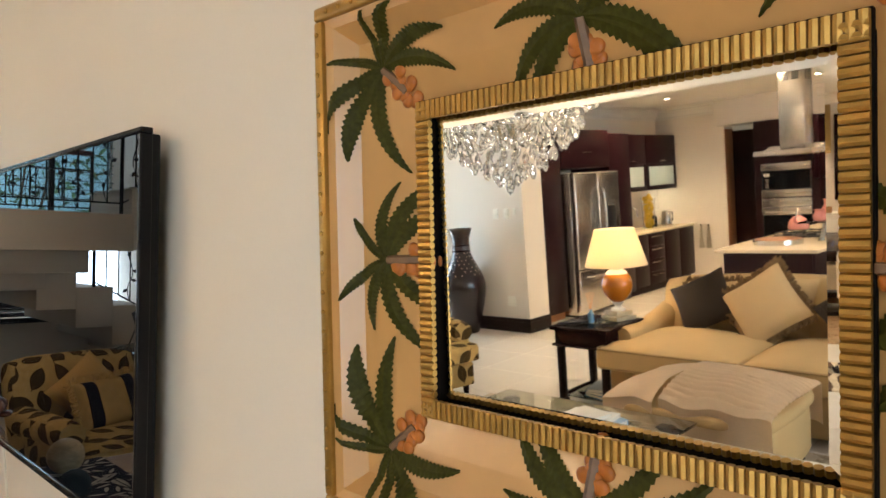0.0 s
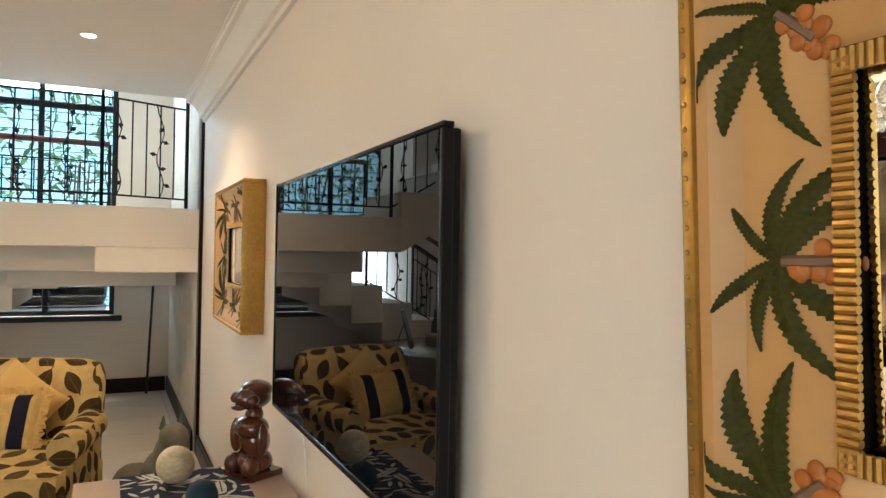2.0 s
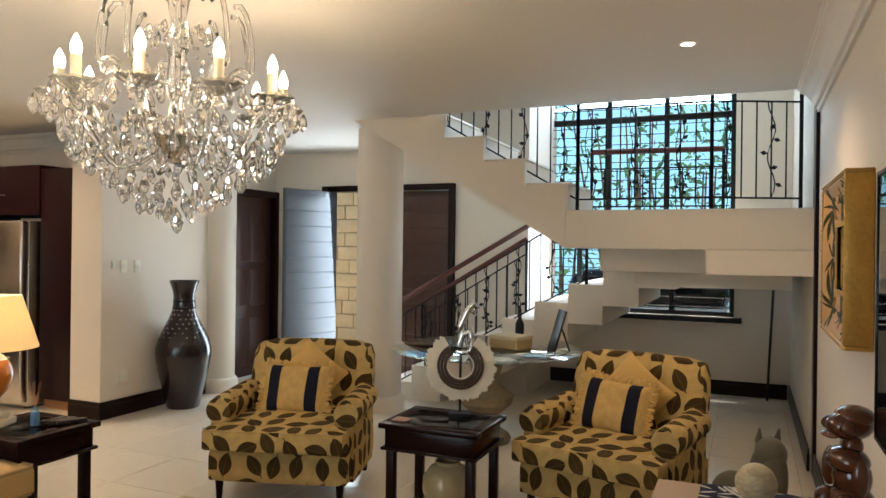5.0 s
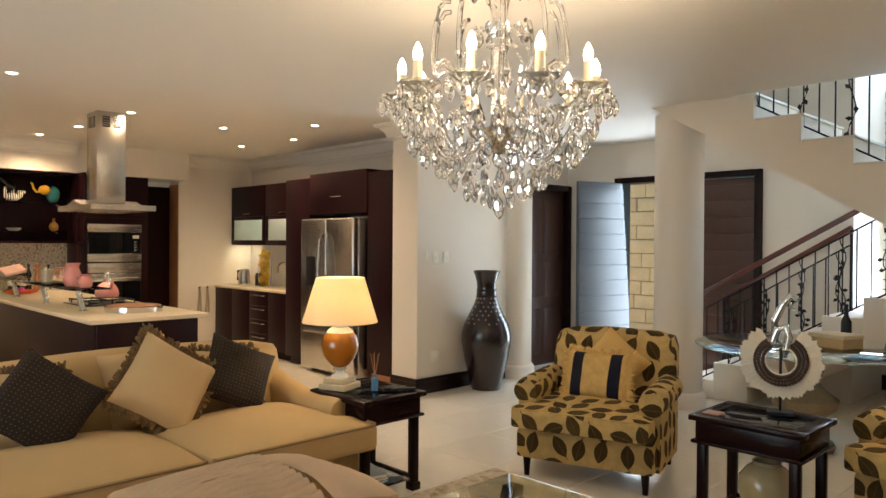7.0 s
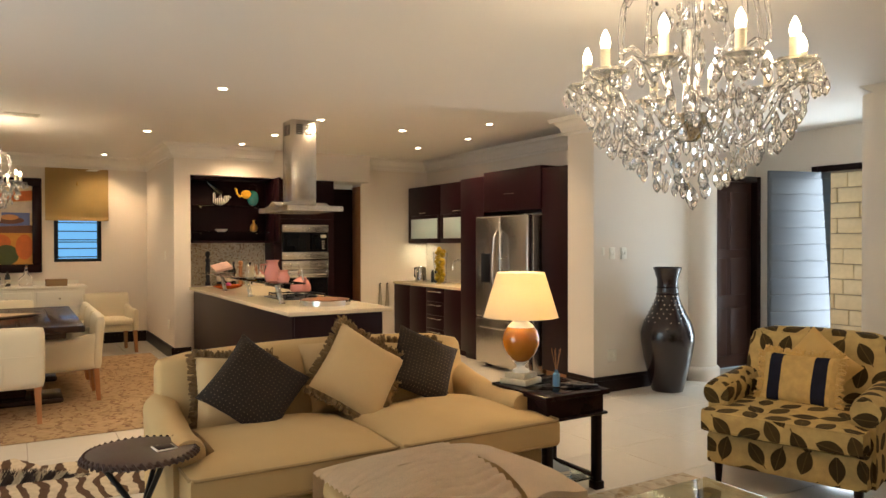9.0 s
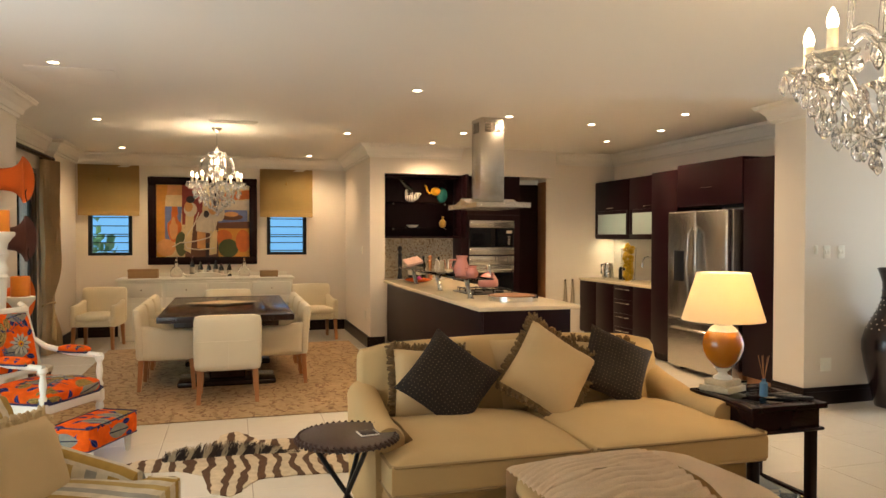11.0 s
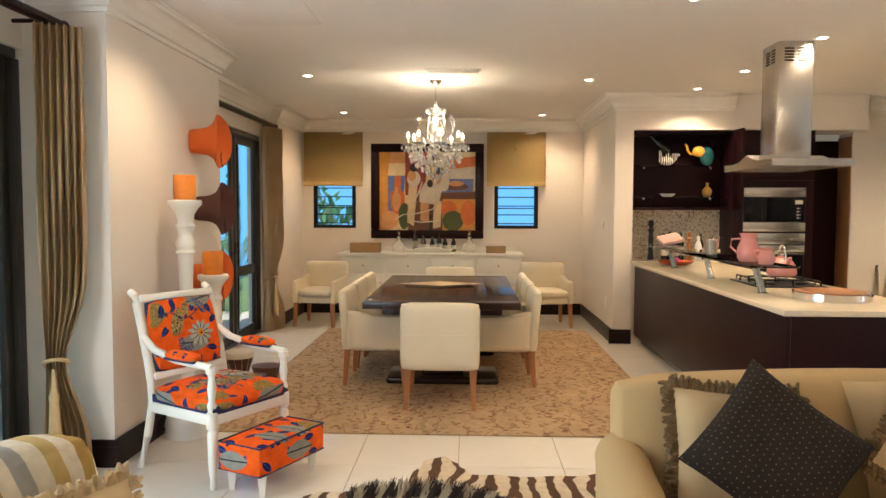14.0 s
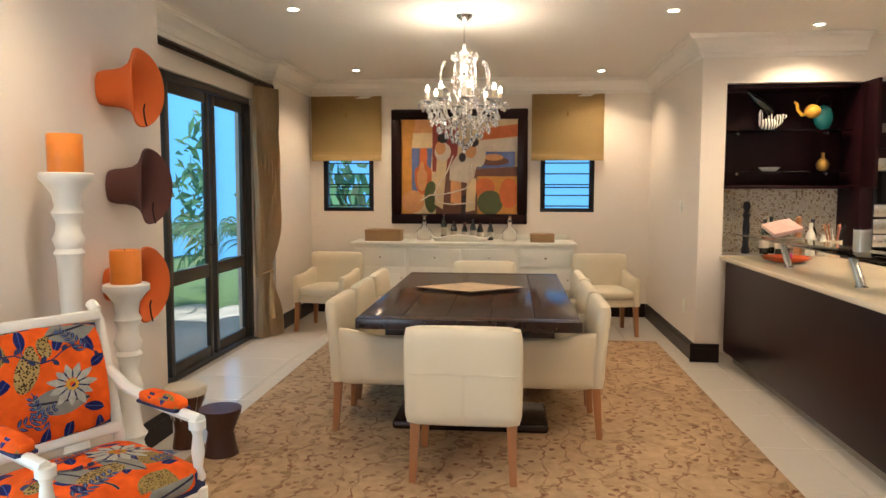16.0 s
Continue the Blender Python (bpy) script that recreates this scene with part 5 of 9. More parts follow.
round_table()
striped = armchair(pose(-2.91, -0.555, 0, 0, 0, 162), "armchair in cream fabric with gold and grey stripes", "", M_STRIPE, False, M_DARKWOOD, 0.94, 0.84, 0.84, 0.13)
cushion("cushion", "cream cushion with a twisted cord edge in the striped armchair", pose(-2.91, -0.555, 0, 0, 0, 162) @ pose(0.10, 0.02, 0.60, -22, 6, 0), 0.50, 0.38, 0.14, M_CUSHBEIGE, M_CUSHBEIGE, 21)


def zebra_rug():
    """A whole hide: a narrow head end with an upright mane, four splayed leg flaps and a tail; its spine runs along x."""
    rnd = random.Random(8)
    half = [(-1.20, 0.05), (-1.12, 0.12), (-0.95, 0.15), (-0.82, 0.17), (-0.68, 0.30), (-0.62, 0.62), (-0.50, 0.72), (-0.42, 0.60), (-0.34, 0.44), (-0.05, 0.42), (0.25, 0.45), (0.42, 0.52), (0.52, 0.78), (0.66, 0.84), (0.72, 0.62), (0.86, 0.36), (1.0, 0.14), (1.12, 0.05)]
    out = []
    for side in (1, -1):
        line = [(a, side * b) for a, b in half]
        line = line if side == -1 else line[::-1]
        for p, q in zip(line, line[1:]):
            for k in range(4):
                u = k / 4
                out.append((p[0] + (q[0] - p[0]) * u + rnd.uniform(-0.012, 0.012), p[1] + (q[1] - p[1]) * u + rnd.uniform(-0.012, 0.012)))
    c = thing("zebra_hide_rug", "brown and cream zebra hide rug on the tiles", "rug", pose(-4.86, 0.75, 0.0, 0, 0, 88))
    bm = bm_new()
    prism(bm, out, 0.001, 0.007)
    part("hide", bm, M_ZEBRA, c, smooth=False)
    tufts = {0: bm_new(), 1: bm_new()}
    for k in range(1000):
        u = rnd.random()
        a = -0.95 + 0.86 * u
        kind = 0 if (a * 9.0) % 1.0 < 0.62 else 1
        x, y = a + rnd.uniform(-0.01, 0.01), 0.06 + 0.05 * math.sin(3 * u) + rnd.uniform(-0.025, 0.025)
        tall = 0.085 * math.sin(math.pi * min(1, 0.12 + u)) ** 0.5 * rnd.uniform(0.6, 1.1)
        rod(tufts[kind], (x, y, 0.006), (x + rnd.uniform(0.0, 0.05), y + rnd.uniform(-0.02, 0.04), 0.01 + tall), 0.005, 0.001, 4)
    part("mane", tufts[0], mat("dark_mane_hair", (0.035, 0.018, 0.011), 0.8, grain=100, vary=0.5, bump=0.0), c, "upright dark mane hair")
    part("mane", tufts[1], mat("pale_mane_hair", (0.46, 0.36, 0.23), 0.8, grain=100, vary=0.3, bump=0.0), c, "upright cream mane hair")


zebra_rug()


# ---- stair hall ----
def stairs():
    c = thing("staircase", "cream plastered staircase turning at a landing", "staircase", kind="structure")
    rise, run = 0.18, 0.33
    # lower flight, rising towards +x
    for k in range(9):
        x0 = -3.30 + run * k
        part("step", rbox(x0, x0 + run + 0.002, 7.22, 8.0 if k < 4 else 8.9, max(0.0, rise * (k - 1.1)), rise * (k + 1), 0.006), M_WALL, c)
    # winder blocks and landing
    part("landing", rbox(-1.10, 0.69, 6.17, 7.30, 1.60, 1.905, 0.006), M_WALL, c)
    bm = bm_new()
    prism(bm, [(-0.03, 6.18), (0.69, 6.185), (0.69, 7.3), (-0.03, 7.3)], 1.415, 1.602)
    part("landing_edge", bm, M_WALL, c, smooth=False)
    part("winder", rbox(-0.90, 0.69, 6.62, 7.9, 1.41, 1.64, 0.006), M_WALL, c)
    part("winder", rbox(-0.68, 0.60, 7.05, 8.4, 1.27, 1.45, 0.006), M_WALL, c)
    part("winder", rbox(-0.35, 0.69, 7.3, 8.98, 1.44, 1.905, 0.006), M_WALL, c)
    # upper flight, rising towards -x, as one sawtooth body
    r2, t2 = 0.208, 0.365
    bm = bm_new()
    out = [(-1.10, 1.60), (-1.10, 1.905)]
    x, z = -1.08, 1.905
    for k in range(6):
        out.append((x - t2 * k, z + r2 * k))
        out.append((x - t2 * k, z + r2 * (k + 1)))
    out.append((x - t2 * 5 - 0.4, z + r2 * 6))
    out.append((-3.32, 2.76))
    out.append((-3.10, 2.76))
    lo = [bm.verts.new((a, 6.17, b)) for a, b in out]
    hi = [bm.verts.new((a, 7.15, b)) for a, b in out]
    bm.faces.new(lo)
    bm.faces.new(hi[::-1])
    for i in range(len(out)):
        j = (i + 1) % len(out)
        bm.faces.new((lo[i], hi[i], hi[j], lo[j]))
    part("upper_flight", bm, M_WALL, c, smooth=False)
    for k in range(5):
        part("tread", rbox(x - t2 * (k + 1) - 0.002, x - t2 * k + 0.018, 6.19, 7.15, z + r2 * (k + 1), z + r2 * (k + 1) + 0.022, 0.005), M_TILE, c, "pale tiled tread")


stairs()


def leaf_ornament(bm, x, y, z, s, rnd):
    a = rnd.uniform(0, 6.28)
    d = Vector((math.cos(a), 0, math.sin(a)))
    n = Vector((-d.z, 0, d.x))
    o = Vector((x, y, z))
    pts = [o, o + d * s * 0.5 + n * s * 0.32, o + d * s, o + d * s * 0.5 - n * s * 0.32]
    a = [bm.verts.new(p + Vector((0, -0.004, 0))) for p in pts]
    b = [bm.verts.new(p + Vector((0, 0.004, 0))) for p in pts]
    bm.faces.new(a)
    bm.faces.new(b[::-1])
    for i in range(4):
        bm.faces.new((a[i], a[(i + 1) % 4], b[(i + 1) % 4], b[i]))


def railing(label, a, b, h, posts=(), lower=0.09, seed=1, step=0.125):
    """A wrought iron railing from floor point a to b with a wooden handrail, upright bars and a vine."""
    c = thing("railing", label, "railing", group="stair railings", kind="structure")
    a, b = Vector(a), Vector(b)
    rnd = random.Random(seed)
    up = Vector((0, 0, 1))
    bm = bm_new()
    tube(bm, [a + up * h, b + up * h], 0.026, 8)
    part("handrail", bm, M_RAIL, c, "red-brown wooden handrail")
    for z in (lower, h - 0.16):
        bm = bm_new()
        tube(bm, [a + up * z, b + up * z], 0.008, 6)
        part("rail_bar", bm, M_IRON, c)
    n = max(2, int((b - a).length / step))
    for k in range(n + 1):
        p = a.lerp(b, k / n)
        bm = bm_new()
        end = k in (0, n)
        tube(bm, [p + up * (0.0 if end else lower), p + up * (h if end else h - 0.16)], 0.016 if end else 0.0065, 6)
        if not end and k % 3 == 1:
            pts = []
            for q in range(14):
                u = q / 13
                pts.append(p + up * (lower + (h - 0.16 - lower) * u) + (b - a).normalized() * 0.03 * math.sin(u * 11))
            tube(bm, pts, 0.005, 5)
            for q in range(5):
                w = pts[2 + 2 * q]
                leaf_ornament(bm, w.x, w.y, w.z, 0.055, rnd)
        part("post" if end else "baluster", bm, M_IRON, c)
    return c


railing("wrought iron stair railing with leaves and a wooden handrail", (-3.28, 7.25, 0.0), (-1.15, 7.25, 1.22), 0.93, seed=2)
railing("wrought iron stair railing with leaves and a wooden handrail", (-3.20, 7.95, 0.05), (-1.95, 7.95, 0.80), 0.90, seed=3)
railing("wrought iron stair railing with leaves and a wooden handrail", (-1.02, 6.24, 1.905), (0.0, 6.24, 1.905), 0.98, seed=4, step=0.11)
railing("wrought iron stair railing with leaves and a wooden handrail", (0.0, 6.24, 1.905), (0.62, 6.5, 1.905), 0.98, seed=5, step=0.11)
railing("wrought iron stair railing with leaves and a wooden handrail", (-1.02, 6.24, 1.905), (-2.95, 6.24, 3.02), 0.95, seed=6, step=0.13)
railing("wrought iron stair railing with leaves and a wooden handrail", (-1.1, 7.2, 1.905), (0.05, 7.3, 1.905), 0.60, seed=7, step=0.11)
bm = bm_new()
rod(bm, (0.46, 8.86, 0), (0.52, 8.9, 1.42), 0.014, n=8)
tagged(link("iron_pole", bm, M_IRON, None, True), "thin black iron pole leaning under the stair", "pole")


def barred_window(name, label, x0, x1, z0, z1, uprights, transoms, bars, inner=True):
    c = thing(name, label, "window", kind="structure")
    y = 9.08
    f = 0.05
    for a, b, d, e in ((x0, x1, z0, z0 + f), (x0, x1, z1 - f, z1), (x0, x0 + f, z0 + f, z1 - f), (x1 - f, x1, z0 + f, z1 - f)):
        part("window_frame", rbox(a, b, y - 0.035, y + 0.035, d, e, 0.004), M_BLACK, c)
    for u in uprights:
        part("mullion", rbox(u - 0.028, u + 0.028, y - 0.03, y + 0.03, z0 + f, z1 - f, 0.004), M_BLACK, c)
    for t in transoms:
        part("transom", rbox(x0 + f, x1 - f, y - 0.028, y + 0.028, t - 0.035, t + 0.035, 0.004), M_BLACK, c)
    o = part("pane", rbox(x0 + f, x1 - f, y + 0.005, y + 0.011, z0 + f, z1 - f, 0.001), M_WINGLASS, c)
    o.visible_shadow = False
    z = z0 + 0.10
    while z < z1 - 0.05:
        bm = bm_new()
        rod(bm, (x0 + 0.03, y - 0.05, z), (x1 - 0.03, y - 0.05, z), 0.005, n=6)
        part("burglar_bar", bm, M_IRON, c)
        z += bars
    rnd = random.Random(len(name))
    x = x0 + 0.14
    while x < x1 - 0.05:
        bm = bm_new()
        pts = [(x + 0.02 * math.sin(q * 1.3 + x * 7), y - 0.062, z0 + 0.04 + (z1 - z0 - 0.08) * q / 20) for q in range(21)]
        tube(bm, pts, 0.0055, 5)
        for q in range(3, 20, 7):
            leaf_ornament(bm, *pts[q], 0.05, rnd)
        part("iron_vine", bm, M_IRON, c)
        x += 0.52
    return c


barred_window("window_1", "tall black-framed stair window with iron vine bars", W0, W1, 2.0, 4.4, (-1.28, -0.62), (3.13,), 0.105)
barred_window("window_2", "low black-framed window under the stair with bars", W0, W1, 0.86, 1.72, (-1.62, -0.55), (), 0.105)
part_sill = rbox(-1.95, 0.2, 8.93, 9.02, 0.80, 0.86, 0.008)
structure("window_sill", part_sill, M_BLACK, "black window sill under the low window", "sill")


# doors
def door_frame(name, label, m, w, h, mat_):
    c = thing(name, label, "door", m, kind="structure")
    part("door_frame", rbox(-w / 2 - 0.07, -w / 2, -0.10, 0.10, 0, h + 0.07, 0.006), mat_, c)
    part("door_frame", rbox(w / 2, w / 2 + 0.07, -0.10, 0.10, 0, h + 0.07, 0.006), mat_, c)
    part("door_frame", rbox(-w / 2, w / 2, -0.10, 0.10, h, h + 0.07, 0.006), mat_, c)
    return c


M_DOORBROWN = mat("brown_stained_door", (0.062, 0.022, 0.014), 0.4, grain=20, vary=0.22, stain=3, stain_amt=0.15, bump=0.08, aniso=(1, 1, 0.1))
# cool blue-grey for the open leaf, beside the brown closed one
M_DOORGREY = mat("blue_grey_door", (0.065, 0.072, 0.085), 0.5, grain=25, vary=0.12, stain=3, stain_amt=0.1, bump=0.1, aniso=(0.1, 1, 1))


def slat_leaf(parent, w, h, material, m, handle=True):
    body = part("leaf", rbox(0, w, -0.018, 0.018, 0.01, h, 0.003), material, parent, m=m)
    for k in range(int(h / 0.18)):
        z = 0.03 + 0.18 * k
        part("plank", rbox(0.012, w - 0.012, -0.026, 0.026, z, z + 0.170, 0.006), material, body)
    if handle:
        bm = bm_new()
        tube(bm, [(w - 0.07, -0.027, 1.0), (w - 0.07, -0.07, 1.02), (w - 0.07, -0.07, 1.2), (w - 0.07, -0.027, 1.22)], 0.01, 8)
        part("door_handle", bm, M_CHROME, body, "steel pull handle")
    return body


fd = door_frame("door_1", "double front door of dark planks, one leaf standing open", pose(-3.69, 8.04, 0), 1.62, 2.26, M_DARKWOOD)
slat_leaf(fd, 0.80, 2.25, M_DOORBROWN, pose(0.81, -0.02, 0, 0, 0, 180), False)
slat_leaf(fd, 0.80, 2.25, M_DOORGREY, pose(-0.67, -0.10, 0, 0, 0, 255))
d2 = door_frame("door_2", "brown panelled hall door, closed", pose(-5.33, 7.50, 0, 0, 0, 90), 0.84, 2.20, M_DARKWOOD)
leaf = part("leaf", rbox(-0.42, 0.42, -0.015, 0.02, 0.01, 2.2, 0.003), M_DOORBROWN, d2)
for z0, z1 in ((0.15, 0.72), (0.86, 1.3), (1.4, 2.08)):
    for x0, x1 in ((-0.33, -0.03), (0.03, 0.33)):
        part("panel", rbox(x0, x1, -0.024, 0.0, z0, z1, 0.012), M_DOORBROWN, leaf)

# tall floor vase
c = thing("floor_vase", "tall dark brown floor vase studded with pale beads", "vase", pose(-4.83, 5.92, 0))
bm = bm_new()
lathe(bm, [(0.15, 0), (0.158, 0.02), (0.19, 0.15), (0.235, 0.34), (0.262, 0.50), (0.262, 0.58), (0.235, 0.68), (0.185, 0.78), (0.135, 0.88), (0.108, 0.96), (0.100, 1.06), (0.104, 1.12), (0.128, 1.20), (0.142, 1.232), (0.135, 1.24), (0.11, 1.20), (0.09, 1.1)], 40)
body = part("body", bm, mat("dark_glazed_clay", (0.016, 0.006, 0.007), 0.22, grain=30, vary=0.2, stain=4, stain_amt=0.15, bump=0.06, coat=0.3), c)
bm = bm_new()
for ring in range(7):
    z = 0.70 + 0.042 * ring
    rr = float(np.interp(z, [0.68, 0.78, 0.88, 0.96], [0.236, 0.186, 0.136, 0.109]))
    for k in range(18):
        a = 2 * math.pi * (k + 0.5 * (ring % 2)) / 18
        if (k * 7 + ring * 3) % 5:
            bmesh.ops.create_icosphere(bm, subdivisions=1, radius=0.0075, matrix=Matrix.Translation((rr * math.cos(a), rr * math.sin(a), z)))
tagged(part("bead_studs", bm, mat("pale_bead", (0.5, 0.42, 0.34), 0.4, bump=0), body), kind="stuff")
for z, r in ((0.965, 0.107), (1.03, 0.101)):
    bm = bm_new()
    lathe(bm, [(r, z), (r + 0.007, z + 0.008), (r, z + 0.016)], 32)
    part("neck_band", bm, M_DARKWOOD, body)


def wall_plate(name, label, cat, m, w, h, detail):
    c = thing(name, label, cat, m)
    part("plate", rbox(-w / 2, w / 2, -0.010, 0, -h / 2, h / 2, 0.004), M_WHITE, c)
    for x, z in detail:
        part("rocker", rbox(x - 0.012, x + 0.012, -0.015, -0.009, z - 0.018, z + 0.018, 0.002), M_WHITE, c)


for y in (5.40, 5.56):
    wall_plate("light_switch", "white light switch plate on the cream wall", "light switch", pose(-5.08, y, 1.38, 0, 0, 90), 0.075, 0.118, [(-0.014, 0), (0.014, 0)])
wall_plate("intercom", "small brown intercom piece on the cream wall", "intercom", pose(-5.08, 5.28, 1.40, 0, 0, 90), 0.035, 0.08, [(0, 0)])
wall_plate("wall_socket", "white double wall socket above the skirting", "socket", pose(-5.08, 5.40, 0.36, 0, 0, 90), 0.12, 0.12, [(-0.03, 0), (0.03, 0)])
wall_plate("wall_socket", "white wall socket on the dining wall", "socket", pose(-9.72, 2.02, 0.42), 0.085, 0.12, [(0, 0)])
wall_plate("light_switch", "white light switch plate on the dining wall", "light switch", pose(-9.95, 2.02, 1.32), 0.075, 0.118, [(0, 0)])

# round glass table with its stone foot
c = thing("round_glass_table", "round glass table on a carved stone pedestal", "table", pose(-1.72, 6.05, 0))
bm = bm_new()
lathe(bm, [(0, 0.755), (0.775, 0.755), (0.785, 0.762), (0.775, 0.77), (0, 0.77)], 64)
part("top", bm, M_GTABLE, c, "greenish round glass top")
M_STONE = mat("carved_sandstone", (0.26, 0.19, 0.105), 0.85, grain=30, vary=0.2, stain=6, stain_amt=0.2, bump=0.7)
bm = bm_new()
lathe(bm, [(0.20, 0), (0.215, 0.03), (0.19, 0.07), (0.11, 0.12), (0.09, 0.18), (0.13, 0.24), (0.22, 0.32), (0.235, 0.38), (0.15, 0.44), (0.10, 0.50), (0.13, 0.60), (0.16, 0.70), (0.15, 0.754)], 14)
part("pedestal", bm, M_STONE, c, "carved sandstone pedestal", smooth=False)
# things on it
c = thing("photo_frame", "black picture frame leaning on its stand", "picture frame", pose(-1.18, 6.08, 0.77, 0, 0, -62))
part("frame", rbox(-0.11, 0.11, -0.008, 0.008, 0, 0.34, 0.003), M_BLACK, c, m=pose(0, 0, 0.004, -16, 0, 0))
part("stand", rbox(-0.02, 0.02, -0.004, 0.004, 0, 0.25, 0.001), M_BLACK, c, m=pose(0, 0.15, 0.002, 20, 0, 0))
c = thing("paper_box", "flat tan cardboard box on the glass table", "box", pose(-1.55, 6.18, 0.77, 0, 0, -20))
part("body", rbox(-0.14, 0.14, -0.11, 0.11, 0, 0.075, 0.003), mat("tan_card", (0.42, 0.30, 0.15), 0.8, bump=0.1), c)
part("lid", rbox(-0.145, 0.145, -0.115, 0.115, 0.07, 0.10, 0.003), mat("pale_card", (0.55, 0.46, 0.31), 0.8, bump=0.1), c)
c = thing("bottle", "slim dark bottle on the glass table", "bottle", pose(-1.55, 6.42, 0.77))
bm = bm_new()
lathe(bm, [(0.036, 0), (0.038, 0.02), (0.038, 0.17), (0.016, 0.22), (0.014, 0.29), (0.017, 0.30), (0.012, 0.305)], 18)
part("body", bm, M_BLACK, c)

# feather collar on its stand and the steel loop sculpture, on the side table
c = thing("feather_collar", "round white feather and shell collar on a stand", "ornament", pose(-1.29, 4.40, 0.60, 0, 0, 22) @ Matrix.Diagonal((1.2, 1.2, 1.2, 1)))
bm = bm_new()
rod(bm, (0, 0.012, 0.0), (0, 0.012, 0.30), 0.006, n=8)
box(bm, -0.055, 0.055, -0.035, 0.055, 0, 0.014)
part("stand", bm, M_BLACK, c)
rnd = random.Random(12)
M_FEATHER = mat("white_feather", (0.72, 0.66, 0.54), 0.8, grain=80, vary=0.1, bump=0.2)
for k in range(64):
    bm = bm_new()
    a = radians(-235 + 290 * k / 63)
    d, n = Vector((math.cos(a), 0, math.sin(a))), Vector((-math.sin(a), 0, math.cos(a)))
    o = Vector((0, rnd.uniform(-0.006, 0.006), 0.245))
    l = rnd.uniform(0.165, 0.185)
    q = [o + d * 0.10 - n * 0.008, o + d * l * 0.9 - n * 0.012, o + d * l + n * rnd.uniform(-0.008, 0.008), o + d * l * 0.92 + n * 0.012, o + d * 0.10 + n * 0.008]
    f0 = [bm.verts.new(p + Vector((0, -0.002, 0))) for p in q]
    f1 = [bm.verts.new(p + Vector((0, 0.002, 0))) for p in q]
    bm.faces.new(f0)
    bm.faces.new(f1[::-1])
    for i in range(5):
        bm.faces.new((f0[i], f0[(i + 1) % 5], f1[(i + 1) % 5], f1[i]))
    part("feather", bm, M_FEATHER, c, "cream white feather", smooth=False)
M_SHELL = mat("brown_shells", (0.045, 0.022, 0.012), 0.4, grain=60, vary=0.4, bump=0.2)
first = None
for ring, rr in enumerate((0.075, 0.092, 0.108)):
    for k in range(38):
        a = radians(-235 + 290 * k / 37)
        if first is None:
            bm = bm_new()
            bmesh.ops.create_icosphere(bm, subdivisions=1, radius=0.0105, matrix=Matrix.Diagonal((0.9, 0.6, 1.1, 1)))
            first = shell = part("shell", bm, M_SHELL, c)
        else:
            shell = first.copy()
            scene.collection.objects.link(shell)
        shell.matrix_local = Matrix.Translation((rr * math.cos(a), -0.013, 0.245 + rr * math.sin(a)))
bm = bm_new()
tube(bm, [(0.066 * math.cos(radians(-235 + 290 * k / 24)), -0.006, 0.245 + 0.066 * math.sin(radians(-235 + 290 * k / 24))) for k in range(25)], 0.006, 6)
part("inner_cord", bm, M_PAPER, c)
c = thing("steel_sculpture", "polished steel loop sculpture on the glass table", "sculpture", pose(-1.77, 5.70, 0.77, 0, 0, 15) @ Matrix.Diagonal((1.2, 1.2, 1.2, 1)))
bm = bm_new()
tube(bm, [(0.03, 0, 0.0), (0.045, 0, 0.08), (0.03, 0, 0.14), (-0.02, 0, 0.12), (-0.045, 0, 0.04), (-0.06, 0, 0.07), (-0.035, 0, 0.17), (0.01, 0, 0.27), (0.055, 0, 0.325), (0.075, 0, 0.30), (0.05, 0, 0.25)], 0.023, 12)
part("loop", bm, M_CHROME, c)
part("base", rbox(-0.06, 0.06, -0.035, 0.035, 0, 0.012, 0.003), M_CHROME, c)
c = thing("coaster", "small pale square coaster on the side table", "coaster", pose(-1.55, 4.15, 0.6005))
part("tile", rbox(-0.045, 0.045, -0.045, 0.045, 0, 0.006, 0.001), mat("terracotta_tile", (0.36, 0.21, 0.14), 0.6, bump=0.1), c)
c = thing("ceramic_jar", "squat cream glazed jar on the table's low shelf", "jar", pose(-1.30, 4.25, 0.0745))
bm = bm_new()
lathe(bm, [(0.085, 0), (0.12, 0.05), (0.145, 0.14), (0.14, 0.21), (0.10, 0.265), (0.07, 0.28), (0.075, 0.30), (0.062, 0.30), (0.06, 0.27)], 32)
part("body", bm, mat("celadon_glaze", (0.42, 0.35, 0.20), 0.12, grain=12, vary=0.08, bump=0, coat=0.4), c)

# reed diffuser, remote controls and tray on the lamp table
c = thing("reed_diffuser", "small blue reed diffuser bottle with sticks", "diffuser", pose(-3.24, 3.14, 0.61))
bm = bm_new()
lathe(bm, [(0.022, 0), (0.022, 0.075), (0.01, 0.085), (0.011, 0.10)], 16)
part("bottle", bm, mat("blue_label_bottle", (0.10, 0.22, 0.36), 0.2, bump=0), c)
for k in range(5):
    bm = bm_new()
    rod(bm, (0, 0, 0.08), (0.03 * math.cos(k * 1.3), 0.03 * math.sin(k * 1.3), 0.23), 0.0016, n=5)
    part("reed", bm, M_LEG, c)
